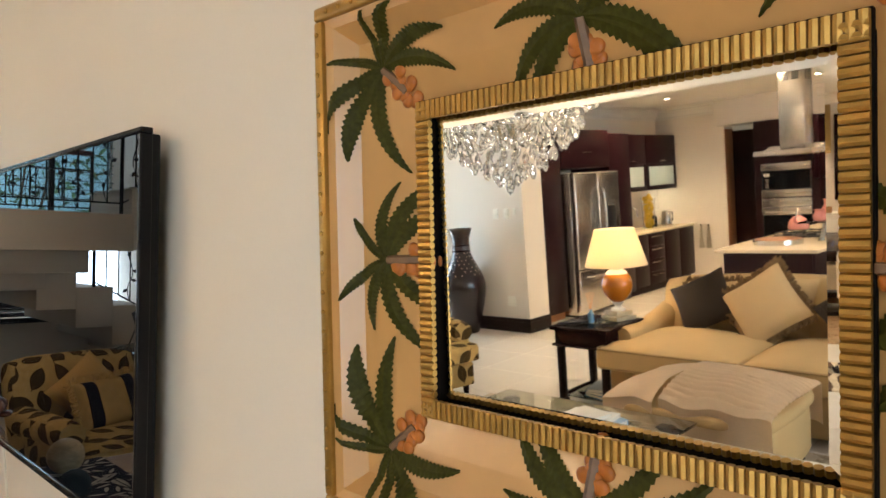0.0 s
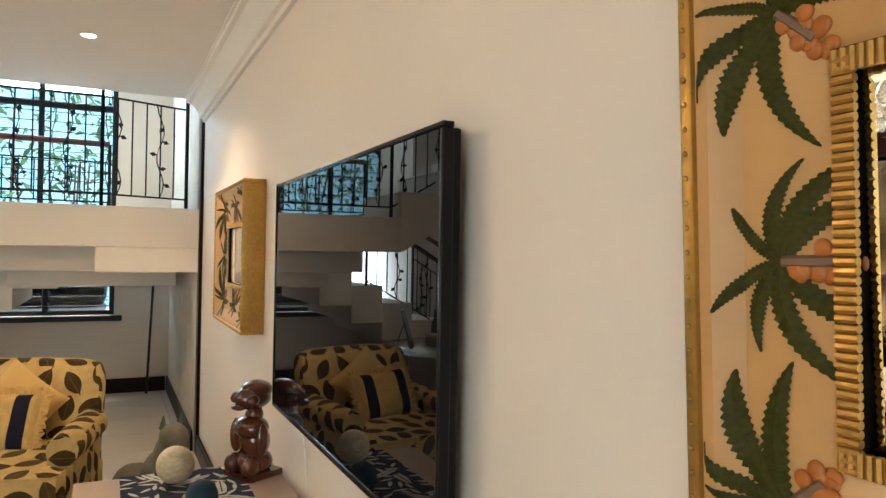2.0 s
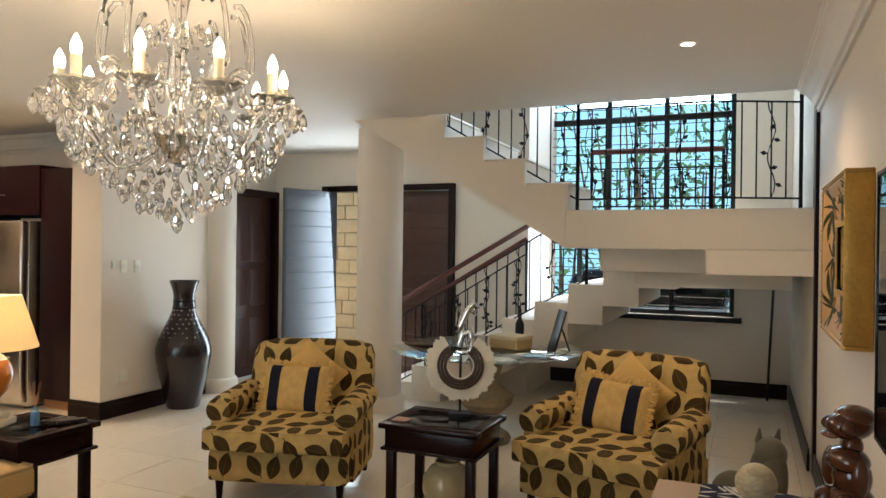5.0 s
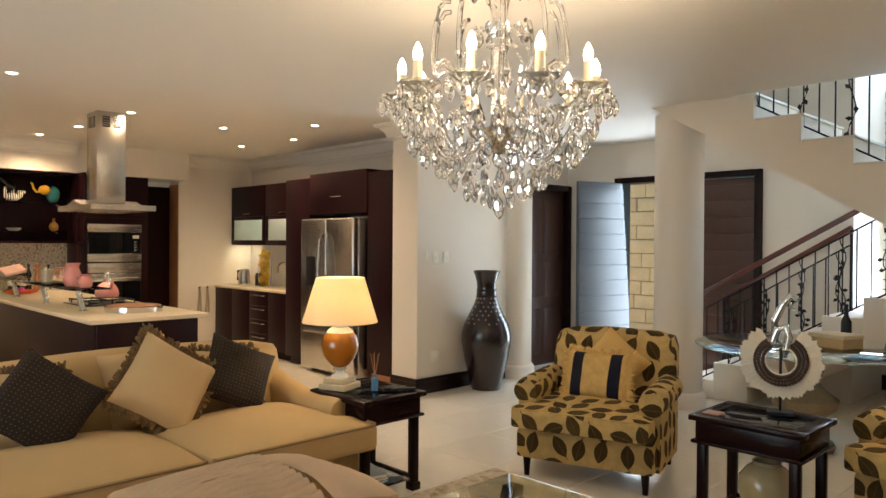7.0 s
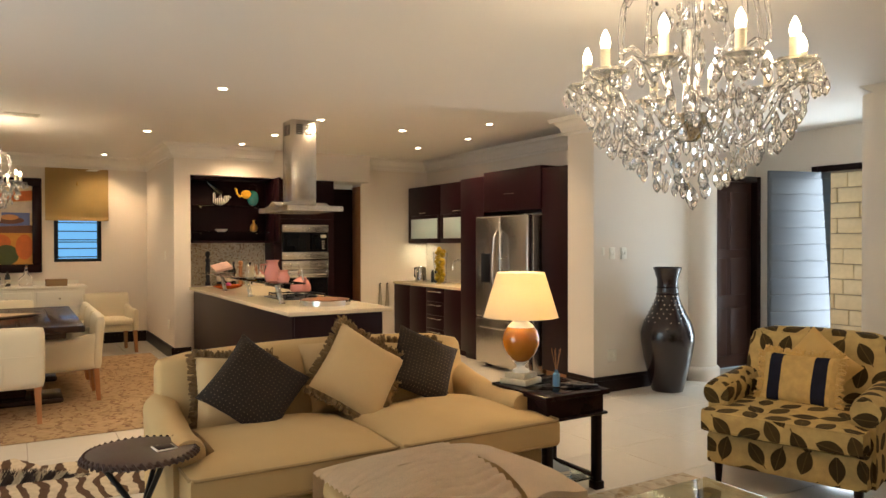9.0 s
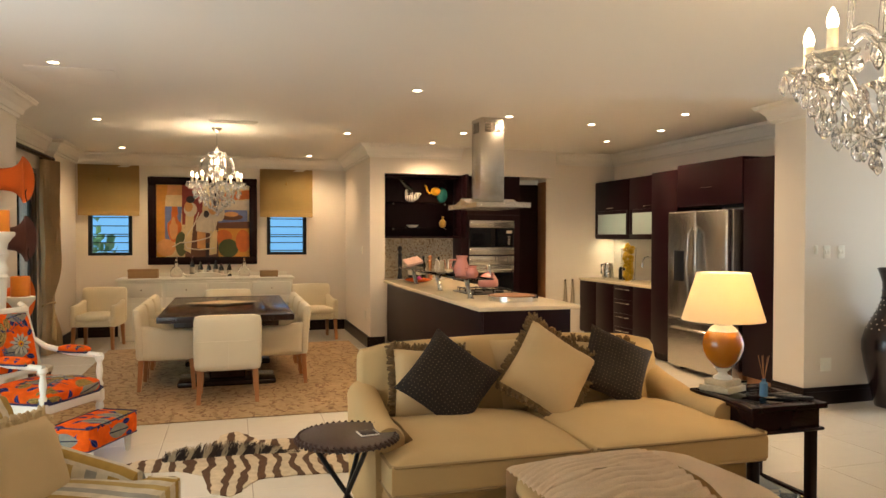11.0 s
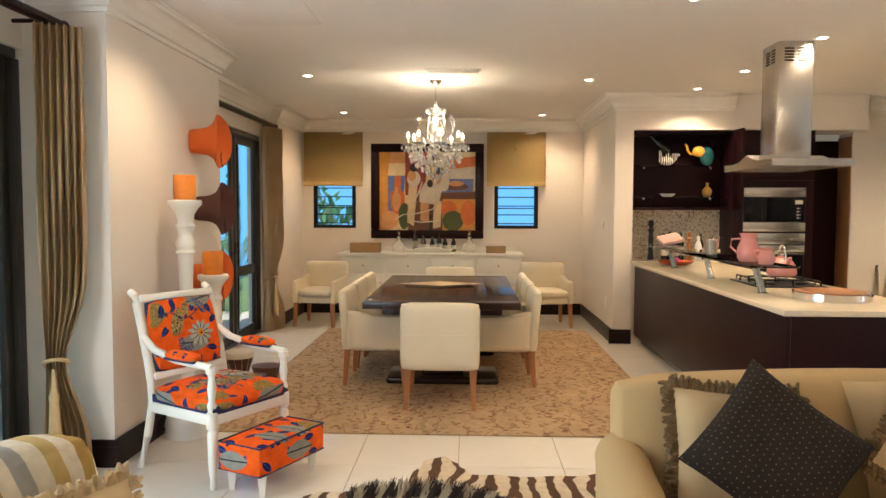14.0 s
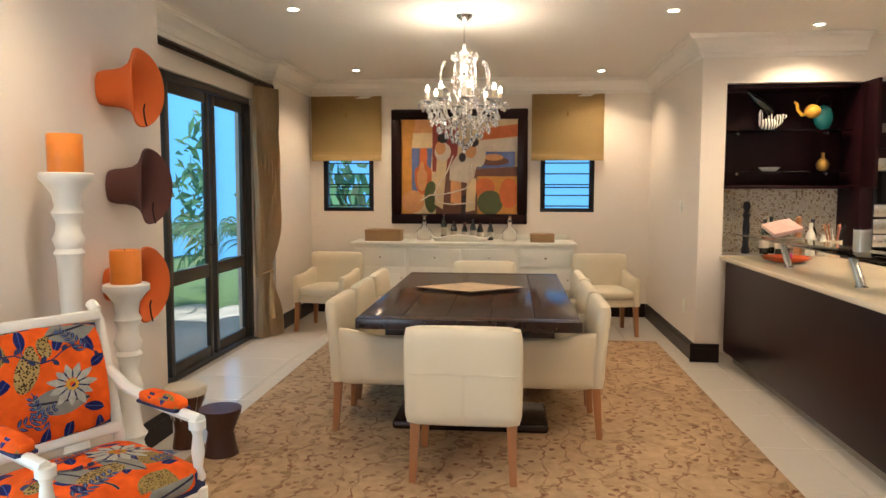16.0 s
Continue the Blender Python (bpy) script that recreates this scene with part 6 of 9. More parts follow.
for k in range(3):
    c = thing("remote_control", "black remote control lying on the side table", "remote control", pose(-3.12 - 0.05 * k, 3.27 - 0.02 * k, 0.6105, 0, 0, 60 + 12 * k), "remote controls")
    part("case", rbox(-0.075, 0.075, -0.02, 0.02, 0, 0.016, 0.004), M_BLACK, c)
    for q in range(6):
        part("button", rbox(-0.055 + 0.02 * q, -0.045 + 0.02 * q, -0.008, 0.008, 0.015, 0.018, 0.001), M_STEEL, c)


# ---- ceiling fixtures ----
SPOTS = [(-5.75, 1.75), (-8.42, 1.57), (-8.95, 2.78), (-8.0, 2.9), (-6.75, 2.98), (-6.95, 4.03), (-8.14, 4.89), (-7.12, 5.02), (-6.09, 4.62), (-5.55, -0.97), (-8.15, -1.12), (-10.73, -1.23), (-10.98, 1.38), (-0.06, 4.70)]
for i, (x, y) in enumerate(SPOTS):
    c = thing("recessed_spotlight", "small round recessed ceiling spotlight, lit", "ceiling light", pose(x, y, CEIL), "ceiling spotlights")
    bm = bm_new()
    lathe(bm, [(0.034, -0.002), (0.042, -0.006), (0.048, -0.002), (0.048, 0.0), (0.034, 0.0)], 24)
    part("trim_ring", bm, M_WHITE, c)
    bm = bm_new()
    lathe(bm, [(0, -0.004), (0.033, -0.004), (0.033, -0.001), (0, -0.001)], 20)
    part("lens", bm, M_LAMP, c, "glowing lens")
    lamp("spot_light", "SPOT", look((x, y, CEIL - 0.03), (x, y, 0)), 38, WARM, cone=135, radius=0.03)
c = thing("ceiling_vent", "white slatted air vent in the ceiling", "vent", pose(-7.92, 0.26, CEIL))
for a in ((-0.075, 0.075, -0.25, -0.235), (-0.075, 0.075, 0.235, 0.25), (-0.075, -0.06, -0.235, 0.235), (0.06, 0.075, -0.235, 0.235)):
    part("frame", rbox(a[0], a[1], a[2], a[3], -0.012, 0, 0.002), M_WHITE, c)
for k in range(5):
    part("slat", rbox(-0.055 + 0.024 * k, -0.043 + 0.024 * k, -0.235, 0.235, -0.009, -0.002, 0.002), M_CORN, c)
c = thing("ceiling_hatch", "flat white ceiling access panel", "hatch", pose(-6.0, -0.9, CEIL))
part("panel", rbox(-0.3, 0.3, -0.3, 0.3, -0.006, 0, 0.002), M_CEIL, c)


# ---- kitchen ----
def bottle_mesh(r, h, neck=0.35):
    bm = bm_new()
    lathe(bm, [(r * 0.95, 0), (r, 0.01), (r, h * (1 - neck) - 0.02), (r * 0.8, h * (1 - neck) + 0.01), (r * 0.38, h * (1 - neck) + 0.05), (r * 0.34, h - 0.02), (r * 0.42, h - 0.018), (r * 0.42, h), (0, h)], 18)
    return bm


M_BOTTLE = mat("dark_bottle_glass", (0.012, 0.014, 0.010), 0.08, vary=0.1, bump=0, coat=0.5)
M_LABEL = mat("bottle_label", (0.55, 0.48, 0.36), 0.7, grain=90, vary=0.15, bump=0.05)
M_PINK = mat("pink_enamel", (0.66, 0.26, 0.22), 0.22, grain=20, vary=0.04, bump=0.0, coat=0.5)


def bottle(m, r, h, label, material=None, cap=None, tag=True, group="bottles"):
    c = thing("bottle", label, "bottle", m, group)
    b = part("body", bottle_mesh(r, h), material or M_BOTTLE, c)
    if tag:
        bm = bm_new()
        lathe(bm, [(r + 0.0008, h * 0.18), (r + 0.0012, h * 0.2), (r + 0.0012, h * 0.45), (r + 0.0008, h * 0.47)], 18)
        part("paper_label", bm, M_LABEL, c)
    bm = bm_new()
    lathe(bm, [(r * 0.45, h - 0.03), (r * 0.45, h + 0.004), (0, h + 0.005)], 14)
    part("cap", bm, cap or M_DARKWOOD, c)
    return c


c = thing("kitchen_island", "dark wenge kitchen island with a cream stone top", "kitchen island", pose(0, 0, 0))
part("body", rbox(-9.34, -5.53, 2.26, 3.08, 0.10, 0.888, 0.004), M_KITCHEN, c)
part("plinth", rbox(-9.34, -5.62, 2.34, 3.0, 0.0, 0.10, 0.003), M_STEEL, c, "brushed steel plinth")
part("side_panel", rbox(-9.32, -5.535, 2.252, 2.262, 0.105, 0.882, 0.002), M_KITCHEN, c)
part("end_panel", rbox(-5.532, -5.522, 2.27, 3.07, 0.105, 0.882, 0.002), M_KITCHEN, c)
tagged(link("island_worktop", rbox(-9.335, -5.46, 2.20, 3.14, 0.889, 0.925, 0.006), M_COUNTER, None, True), "cream stone worktop on the kitchen island", "worktop")
# raised glass shelf on slanting brackets
c = thing("glass_shelf", "raised glass shelf on slanting steel brackets", "shelf", pose(0, 0, 0))
bm = bm_new()
box(bm, -9.1, -6.05, 2.24, 2.56, 1.115, 1.127)
bevel(bm, 0.004)
part("pane", bm, M_GTABLE, c)
for x in (-8.39, -7.33, -6.30):
    bm = bm_new()
    rod(bm, (x, 2.42, 0.926), (x - 0.10, 2.40, 1.114), 0.024, n=14)
    br = part("bracket", bm, M_STEEL, c, "brushed steel tube bracket")
    bm = bm_new()
    lathe(bm, [(0.036, 0), (0.036, 0.006), (0, 0.006)], 16, Matrix.Translation((x, 2.42, 0.9255)))
    part("foot_disc", bm, M_STEEL, br)
# hob with kettle
c = thing("gas_hob", "black gas hob with cast iron grates", "hob", pose(-6.93, 2.78, 0.9255))
part("plate", rbox(-0.29, 0.29, -0.25, 0.25, 0, 0.012, 0.003), M_BLACK, c)
for x in (-0.15, 0.15):
    for y in (-0.12, 0.12):
        bm = bm_new()
        lathe(bm, [(0.045, 0.012), (0.045, 0.024), (0.03, 0.03), (0, 0.03)], 18, Matrix.Translation((x, y, 0)))
        part("burner", bm, M_BLACK, c)
    for k in range(3):
        y = -0.2 + 0.2 * k
        bm = bm_new()
        tube(bm, [(x - 0.13, y, 0.013), (x - 0.13, y, 0.045), (x + 0.13, y, 0.045), (x + 0.13, y, 0.013)], 0.007, 6)
        part("grate_bar", bm, M_IRON, c)
    bm = bm_new()
    tube(bm, [(x, -0.22, 0.013), (x, -0.22, 0.045), (x, 0.22, 0.045), (x, 0.22, 0.013)], 0.007, 6)
    part("grate_bar", bm, M_IRON, c)
c = thing("kettle", "pink enamel stove kettle with a steel handle", "kettle", pose(-7.08, 2.88, 0.978))
bm = bm_new()
lathe(bm, [(0.10, 0), (0.112, 0.02), (0.105, 0.07), (0.08, 0.115), (0.045, 0.14), (0.045, 0.146), (0.0, 0.155)], 28)
part("body", bm, M_PINK, c)
bm = bm_new()
tube(bm, [(0.08, 0, 0.07), (0.13, 0, 0.12), (0.15, 0, 0.15)], 0.018, 10, 0.6)
part("spout", bm, M_PINK, c)
bm = bm_new()
tube(bm, [(0.07 * math.cos(a), 0, 0.12 + 0.12 * math.sin(a)) for a in [math.pi * q / 10 for q in range(11)]], 0.008, 8)
part("handle", bm, M_CHROME, c, "steel bow handle")
bm = bm_new()
lathe(bm, [(0.012, 0.15), (0.016, 0.165), (0.0, 0.175)], 12)
part("lid_knob", bm, M_CHROME, c)


def jug(m, label, r, h, handle=1):
    c = thing("jug", label, "jug", m, "pink enamel ware")
    bm = bm_new()
    lathe(bm, [(r * 0.8, 0), (r, 0.03), (r * 1.02, h * 0.45), (r * 0.7, h * 0.75), (r * 0.66, h * 0.85), (r * 0.85, h), (r * 0.8, h), (r * 0.6, h * 0.86)], 26)
    part("body", bm, M_PINK, c)
    bm = bm_new()
    tube(bm, [(-r * 0.7, 0, h * 0.8), (-r * 1.5, 0, h * 0.78), (-r * 1.6, 0, h * 0.5), (-r, 0, h * 0.3)], 0.008, 8)
    part("handle", bm, M_PINK, c)


jug(pose(-6.52, 2.40, 1.128, 0, 0, 60), "pink enamel jug on the glass shelf", 0.075, 0.20)
jug(pose(-6.26, 2.42, 1.128, 0, 0, 30), "small pink enamel mug on the glass shelf", 0.058, 0.11)
c = thing("round_tray", "round steel tray with wooden boards inside", "tray", pose(-5.98, 2.72, 0.9255))
bm = bm_new()
lathe(bm, [(0.225, 0), (0.23, 0.004), (0.232, 0.05), (0.226, 0.05), (0.222, 0.008), (0, 0.008)], 40)
part("rim", bm, M_CHROME, c)
bm = bm_new()
lathe(bm, [(0.0, 0.009), (0.212, 0.009), (0.212, 0.055), (0.0, 0.058)], 40)
part("board", bm, M_LEG, c, "round wooden board")
c = thing("magazine_rack", "tilted pink magazine on a steel stand", "magazine", pose(-8.55, 2.42, 1.128, 0, 0, 0))
part("stand", rbox(-0.15, 0.15, -0.1, 0.1, 0, 0.008, 0.002), M_STEEL, c)
part("magazine", rbox(-0.14, 0.14, -0.10, 0.10, 0, 0.03, 0.003), mat("pink_magazine", (0.58, 0.36, 0.30), 0.4, grain=14, vary=0.3, bump=0), c, "pink covered magazine", m=pose(0, 0, 0.06, 14, 12, 0))
bm = bm_new()
rod(bm, (-0.12, 0, 0), (-0.10, 0, 0.10), 0.007, n=8)
part("prop", bm, M_STEEL, c)
c = thing("orange_dish", "flat orange dish with a pink fruit on the worktop", "dish", pose(-8.8, 2.55, 0.9255))
bm = bm_new()
lathe(bm, [(0.10, 0), (0.17, 0.025), (0.185, 0.045), (0.178, 0.045), (0.10, 0.01), (0, 0.01)], 28)
part("bowl", bm, mat("orange_glaze", (0.60, 0.12, 0.03), 0.25, bump=0, coat=0.3), c)
bm = bm_new()
bmesh.ops.create_icosphere(bm, subdivisions=2, radius=0.035, matrix=Matrix.Translation((0.03, 0, 0.045)))
part("fruit", bm, mat("magenta_fruit", (0.5, 0.05, 0.2), 0.4, bump=0.1), c)
c = thing("candle_jar", "cream candle in a glass jar on the glass shelf", "candle", pose(-7.35, 2.42, 1.128))
bm = bm_new()
lathe(bm, [(0.042, 0), (0.045, 0.004), (0.045, 0.12), (0.041, 0.12), (0.0, 0.118)], 22)
part("wax", bm, M_LEATHER, c)
bm = bm_new()
lathe(bm, [(0.047, 0.0), (0.047, 0.13), (0.046, 0.13), (0.046, 0.0)], 22)
part("jar", bm, M_GLASS, c)

# shelf unit over the mosaic
c = thing("wall_shelf_unit", "dark wenge wall unit with glass shelves", "shelf unit", pose(0, 0, 0))
part("back_panel", rbox(-9.715, -9.69, 2.23, 3.3, 1.50, 2.36, 0.002), M_KITCHEN, c)
part("top_panel", rbox(-9.71, -9.40, 2.225, 3.3, 2.33, 2.365, 0.003), M_KITCHEN, c)
part("bottom_panel", rbox(-9.70, -9.42, 2.23, 3.3, 1.49, 1.52, 0.003), M_KITCHEN, c)
part("side_panel", rbox(-9.70, -9.42, 2.225, 2.25, 1.52, 2.33, 0.003), M_KITCHEN, c)
for z in (1.63, 1.98):
    part("glass_shelf", rbox(-9.69, -9.44, 2.27, 3.28, z, z + 0.009, 0.001), M_GTABLE, c, "glass shelf")
    for y in (2.40, 3.15):
        bm = bm_new()
        rod(bm, (-9.69, y, z - 0.012), (-9.60, y, z - 0.012), 0.011, n=10)
        part("shelf_clip", bm, M_STEEL, c)
mm, nt, b, uv = nodes_of("mosaic_tiles", 0.25)
br = nt.nodes.new("ShaderNodeTexVoronoi")
br.voronoi_dimensions, br.distance = "2D", "CHEBYCHEV"
br.inputs["Scale"].default_value, br.inputs["Randomness"].default_value = 62.0, 0.0
nt.links.new(uv.outputs["UV"], br.inputs["Vector"])
rp = nt.nodes.new("ShaderNodeValToRGB")
rp.color_ramp.interpolation = "CONSTANT"
for i, (p, col) in enumerate(((0, (0.64, 0.57, 0.45)), (0.45, (0.72, 0.66, 0.54)), (0.74, (0.44, 0.32, 0.20)), (0.88, (0.26, 0.17, 0.11)), (0.93, (0.54, 0.45, 0.32)))):
    e = rp.color_ramp.elements[i] if i < 2 else rp.color_ramp.elements.new(p)
    e.position, e.color = p, (*col, 1)
sp = nt.nodes.new("ShaderNodeSeparateColor")
nt.links.new(br.outputs["Color"], sp.inputs[0])
nt.links.new(sp.outputs[0], rp.inputs[0])
nt.links.new(mix(nt, op(nt, "GREATER_THAN", br.outputs["Distance"], 0.43), rp.outputs[0], (0.42, 0.37, 0.29)), b.inputs["Base Color"])
uv_box(structure("trim_mosaic_splashback", rbox(-9.719, -9.708, 2.225, 3.3, 0.925, 1.49, 0.001), mm, "small beige and brown mosaic splashback", "splashback"))
# ornaments on the shelves
c = thing("animal_ornament", "black and white striped ceramic animal bottle holder", "ornament", pose(-9.56, 2.62, 1.99))
bm = bm_new()
for p, s in (((0, 0.02, 0.055), (0.045, 0.085, 0.05)), ((0, 0.10, 0.09), (0.03, 0.04, 0.05)), ((0, 0.14, 0.12), (0.02, 0.03, 0.02)), ((0, -0.05, 0.11), (0.018, 0.018, 0.07)), ((0, 0.03, 0.12), (0.018, 0.018, 0.05))):
    bmesh.ops.create_uvsphere(bm, u_segments=14, v_segments=8, radius=1, matrix=Matrix.Translation(p) @ Matrix.Diagonal((*s, 1)))
M_STRIPED, nt, b, uv = nodes_of("black_white_glaze", 0.3)
wv = nt.nodes.new("ShaderNodeTexWave")
wv.bands_direction = "Y"
wv.inputs["Scale"].default_value, wv.inputs["Distortion"].default_value = 13.0, 2.5
nt.links.new(uv.outputs["Object"], wv.inputs["Vector"])
nt.links.new(mix(nt, op(nt, "GREATER_THAN", wv.outputs["Fac"], 0.36), (0.02, 0.018, 0.016), (0.72, 0.68, 0.58)), b.inputs["Base Color"])
part("figure", bm, M_STRIPED, c)
part("wine_bottle", bottle_mesh(0.036, 0.28), M_BOTTLE, c, m=pose(0, 0.04, 0.15, 48, 0, 0))
c = thing("watering_can", "yellow and teal elephant-shaped watering can", "watering can", pose(-9.56, 3.02, 1.99))
bm = bm_new()
bmesh.ops.create_uvsphere(bm, u_segments=16, v_segments=10, radius=1, matrix=Matrix.Translation((0, 0.07, 0.11)) @ Matrix.Diagonal((0.06, 0.085, 0.11, 1)))
part("body", bm, mat("teal_glaze", (0.01, 0.10, 0.10), 0.25, bump=0, coat=0.4), c)
bm = bm_new()
bmesh.ops.create_uvsphere(bm, u_segments=16, v_segments=10, radius=1, matrix=Matrix.Translation((0.02, -0.03, 0.16)) @ Matrix.Diagonal((0.05, 0.07, 0.06, 1)))
tube(bm, [(0.03, -0.07, 0.14), (0.03, -0.12, 0.13), (0.03, -0.155, 0.17), (0.03, -0.165, 0.225), (0.03, -0.185, 0.24)], 0.016, 10, 0.7)
M_YELLOW = mat("yellow_glaze", (0.68, 0.36, 0.03), 0.25, bump=0, coat=0.4)
part("head", bm, M_YELLOW, c, "yellow head and spout")
bm = bm_new()
tube(bm, [(0, 0.07 + 0.06 * math.cos(a), 0.21 + 0.09 * math.sin(a)) for a in [math.pi * q / 10 for q in range(11)]], 0.007, 8)
part("handle", bm, M_DARKWOOD, c)
c = thing("small_bowl", "small white angular bowl on the glass shelf", "bowl", pose(-9.56, 2.66, 1.64))
bm = bm_new()
lathe(bm, [(0.05, 0), (0.09, 0.035), (0.085, 0.035), (0.045, 0.008), (0, 0.008)], 12)
part("bowl", bm, M_WHITE, c)
c = thing("gold_vase", "small round gold vase on the glass shelf", "vase", pose(-9.56, 3.10, 1.64))
bm = bm_new()
lathe(bm, [(0.02, 0), (0.045, 0.02), (0.055, 0.06), (0.04, 0.095), (0.016, 0.115), (0.014, 0.15), (0.02, 0.16), (0, 0.16)], 20)
part("body", bm, M_GOLD, c)
# bottles and mills on the worktop by the splashback
rnd = random.Random(31)
for k, (x, y, r, h, kind) in enumerate(((-9.55, 2.48, 0.036, 0.46, "mill"), (-9.50, 2.62, 0.036, 0.30, "b"), (-9.58, 2.70, 0.036, 0.32, "b"), (-9.48, 2.74, 0.034, 0.28, "b"), (-9.56, 2.82, 0.036, 0.31, "b"), (-9.50, 2.90, 0.034, 0.33, "brown"), (-9.44, 2.98, 0.038, 0.27, "white"), (-9.56, 3.04, 0.036, 0.30, "b"), (-9.42, 3.08, 0.04, 0.17, "white"), (-9.50, 3.17, 0.03, 0.22, "white"))):
    m = pose(x, y, 0.9255)
    if kind in ("mill", "brown"):
        c = thing("pepper_mill", "tall black pepper mill" if kind == "mill" else "brown wooden pepper mill", "pepper mill", m)
        bm = bm_new()
        lathe(bm, [(r, 0), (r, 0.03), (r * 0.7, 0.08), (r * 0.85, h * 0.5), (r * 0.65, h * 0.66), (r, h * 0.74), (r * 0.5, h * 0.80), (r * 0.9, h * 0.88), (r * 0.7, h * 0.97), (0, h)], 20)
        part("turned_body", bm, M_BLACK if kind == "mill" else M_LEG, c)
    elif kind == "white":
        bottle(m, r, h, "pale plastic bottle on the worktop", M_WHITE, M_WHITE, False, "kitchen bottles")
    else:
        bottle(m, r, h, "dark glass bottle on the worktop", M_BOTTLE, M_BOTTLE, True, "kitchen bottles")
c = thing("utensil_pot", "cream pot full of kitchen utensils", "utensil pot", pose(-9.28, 3.10, 0.9255))
bm = bm_new()
lathe(bm, [(0.05, 0), (0.06, 0.02), (0.065, 0.14), (0.058, 0.14), (0.05, 0.02), (0, 0.02)], 20)
part("pot", bm, M_LEATHER, c)
for k in range(6):
    bm = bm_new()
    a = k * 1.05
    rod(bm, (0.02 * math.cos(a), 0.02 * math.sin(a), 0.03), (0.07 * math.cos(a), 0.07 * math.sin(a), 0.24), 0.006, n=6)
    bmesh.ops.create_icosphere(bm, subdivisions=1, radius=0.022, matrix=Matrix.Translation((0.072 * math.cos(a), 0.072 * math.sin(a), 0.25)) @ Matrix.Diagonal((0.8, 0.4, 1.3, 1)))
    part("utensil", bm, (M_LEG, M_BLACK, M_PINK, M_STEEL, M_LEG, M_FRUIT)[k], c)

# tall oven housing
c = thing("oven_housing", "tall dark wenge cabinet housing the ovens", "cabinet", pose(0, 0, 0))
part("body", rbox(-9.90, -9.33, 3.305, 4.18, 0.1, 2.365, 0.004), M_KITCHEN, c)
part("plinth", rbox(-9.90, -9.38, 3.305, 4.18, 0, 0.1, 0.003), M_KITCHEN, c)
part("top_door", rbox(-9.328, -9.31, 3.32, 4.165, 1.82, 2.35, 0.003), M_KITCHEN, c)
part("drawer_front", rbox(-9.328, -9.31, 3.32, 4.165, 0.12, 0.52, 0.003), M_KITCHEN, c)
part("side_wing", rbox(-9.33, -9.10, 3.305, 3.335, 1.50, 2.365, 0.003), M_KITCHEN, c, m=None)


def oven(name, label, z0, z1, glass_z0, glass_z1, bands, handle):
    c = thing(name, label, "oven", pose(-9.31, 3.75, 0))
    part("body", rbox(-0.018, 0.0, -0.335, 0.335, z0, z1, 0.003), M_BLACK, c)
    part("window", rbox(0.0, 0.006, -0.32, 0.32, glass_z0, glass_z1, 0.002), M_SCREEN, c, "black glass window", smooth=False)
    for a, b_ in bands:
        part("steel_band", rbox(0.0, 0.008, -0.335, 0.335, a, b_, 0.002), M_STEEL, c, "brushed steel band")
    if handle:
        bm = bm_new()
        rod(bm, (0.045, -0.28, handle), (0.045, 0.28, handle), 0.011, n=10)
        for y in (-0.25, 0.25):
            rod(bm, (0.0, y, handle), (0.045, y, handle), 0.008, n=8)
        part("handle", bm, M_STEEL, c)
    return c


mw = oven("microwave", "built-in steel microwave with a dark window", 1.26, 1.74, 1.37, 1.63, ((1.64, 1.74), (1.26, 1.36)), None)
part("display", rbox(0.006, 0.009, 0.22, 0.30, 1.56, 1.60, 0.001), M_LABEL, mw)
for k in range(4):
    part("button", rbox(0.006, 0.009, 0.24, 0.28, 1.40 + 0.035 * k, 1.415 + 0.035 * k, 0.001), M_STEEL, mw)
ov = oven("wall_oven", "built-in steel oven with a bar handle", 0.56, 1.24, 0.64, 1.0, ((1.12, 1.24), (1.01, 1.11), (0.56, 0.63)), 1.05)
for k in range(3):
    bm = bm_new()
    rod(bm, (0.008, -0.2 + 0.2 * k, 1.18), (0.03, -0.2 + 0.2 * k, 1.18), 0.018, n=14)
    part("knob", bm, M_STEEL, ov)
# pantry doorway
c = thing("door_3", "dark wooden pantry door with a wooden frame", "door", kind="structure")
part("leaf", rbox(-9.93, -9.90, 4.19, 4.72, 0.0, 2.30, 0.003), M_DARKWOOD, c)
part("door_frame", rbox(-9.92, -9.62, 4.715, 4.74, 0, 2.33, 0.003), M_LEG, c)
part("door_handle", rbox(-9.90, -9.87, 4.24, 4.30, 1.0, 1.02, 0.004), M_STEEL, c)

# extractor hood
c = thing("extractor_hood", "brushed steel island extractor hood with curved wings", "extractor hood", pose(-6.98, 2.835, 0))
part("chimney", rbox(-0.145, 0.145, -0.13, 0.13, 1.88, CEIL - 0.002, 0.004), M_STEEL, c)
for side, (dx, dy) in enumerate(((0.147, 0), (0, -0.132))):
    for k in range(5):
        for q in (-1, 1):
            z = 2.70 - 0.022 * k
            if side == 0:
                part("vent_slot", rbox(0.145, 0.1475, q * 0.05 - 0.035, q * 0.05 + 0.035, z - 0.012, z, 0.001), M_BLACK, c)
            else:
                part("vent_slot", rbox(q * 0.05 - 0.035, q * 0.05 + 0.035, -0.1325, -0.130, z - 0.012, z, 0.001), M_BLACK, c)
bm = bm_new()
n = 24
top, bot = [], []
for i in range(n + 1):
    x = -0.47 + 0.94 * i / n
    z = 1.845 + 0.055 * max(0.0, 1 - abs(x) / 0.24) ** 1.5
    for lst, zz in ((top, z + 0.012), (bot, min(z, 1.842) - 0.035)):
        lst.append((bm.verts.new((x, -0.29, zz)), bm.verts.new((x, 0.29, zz))))
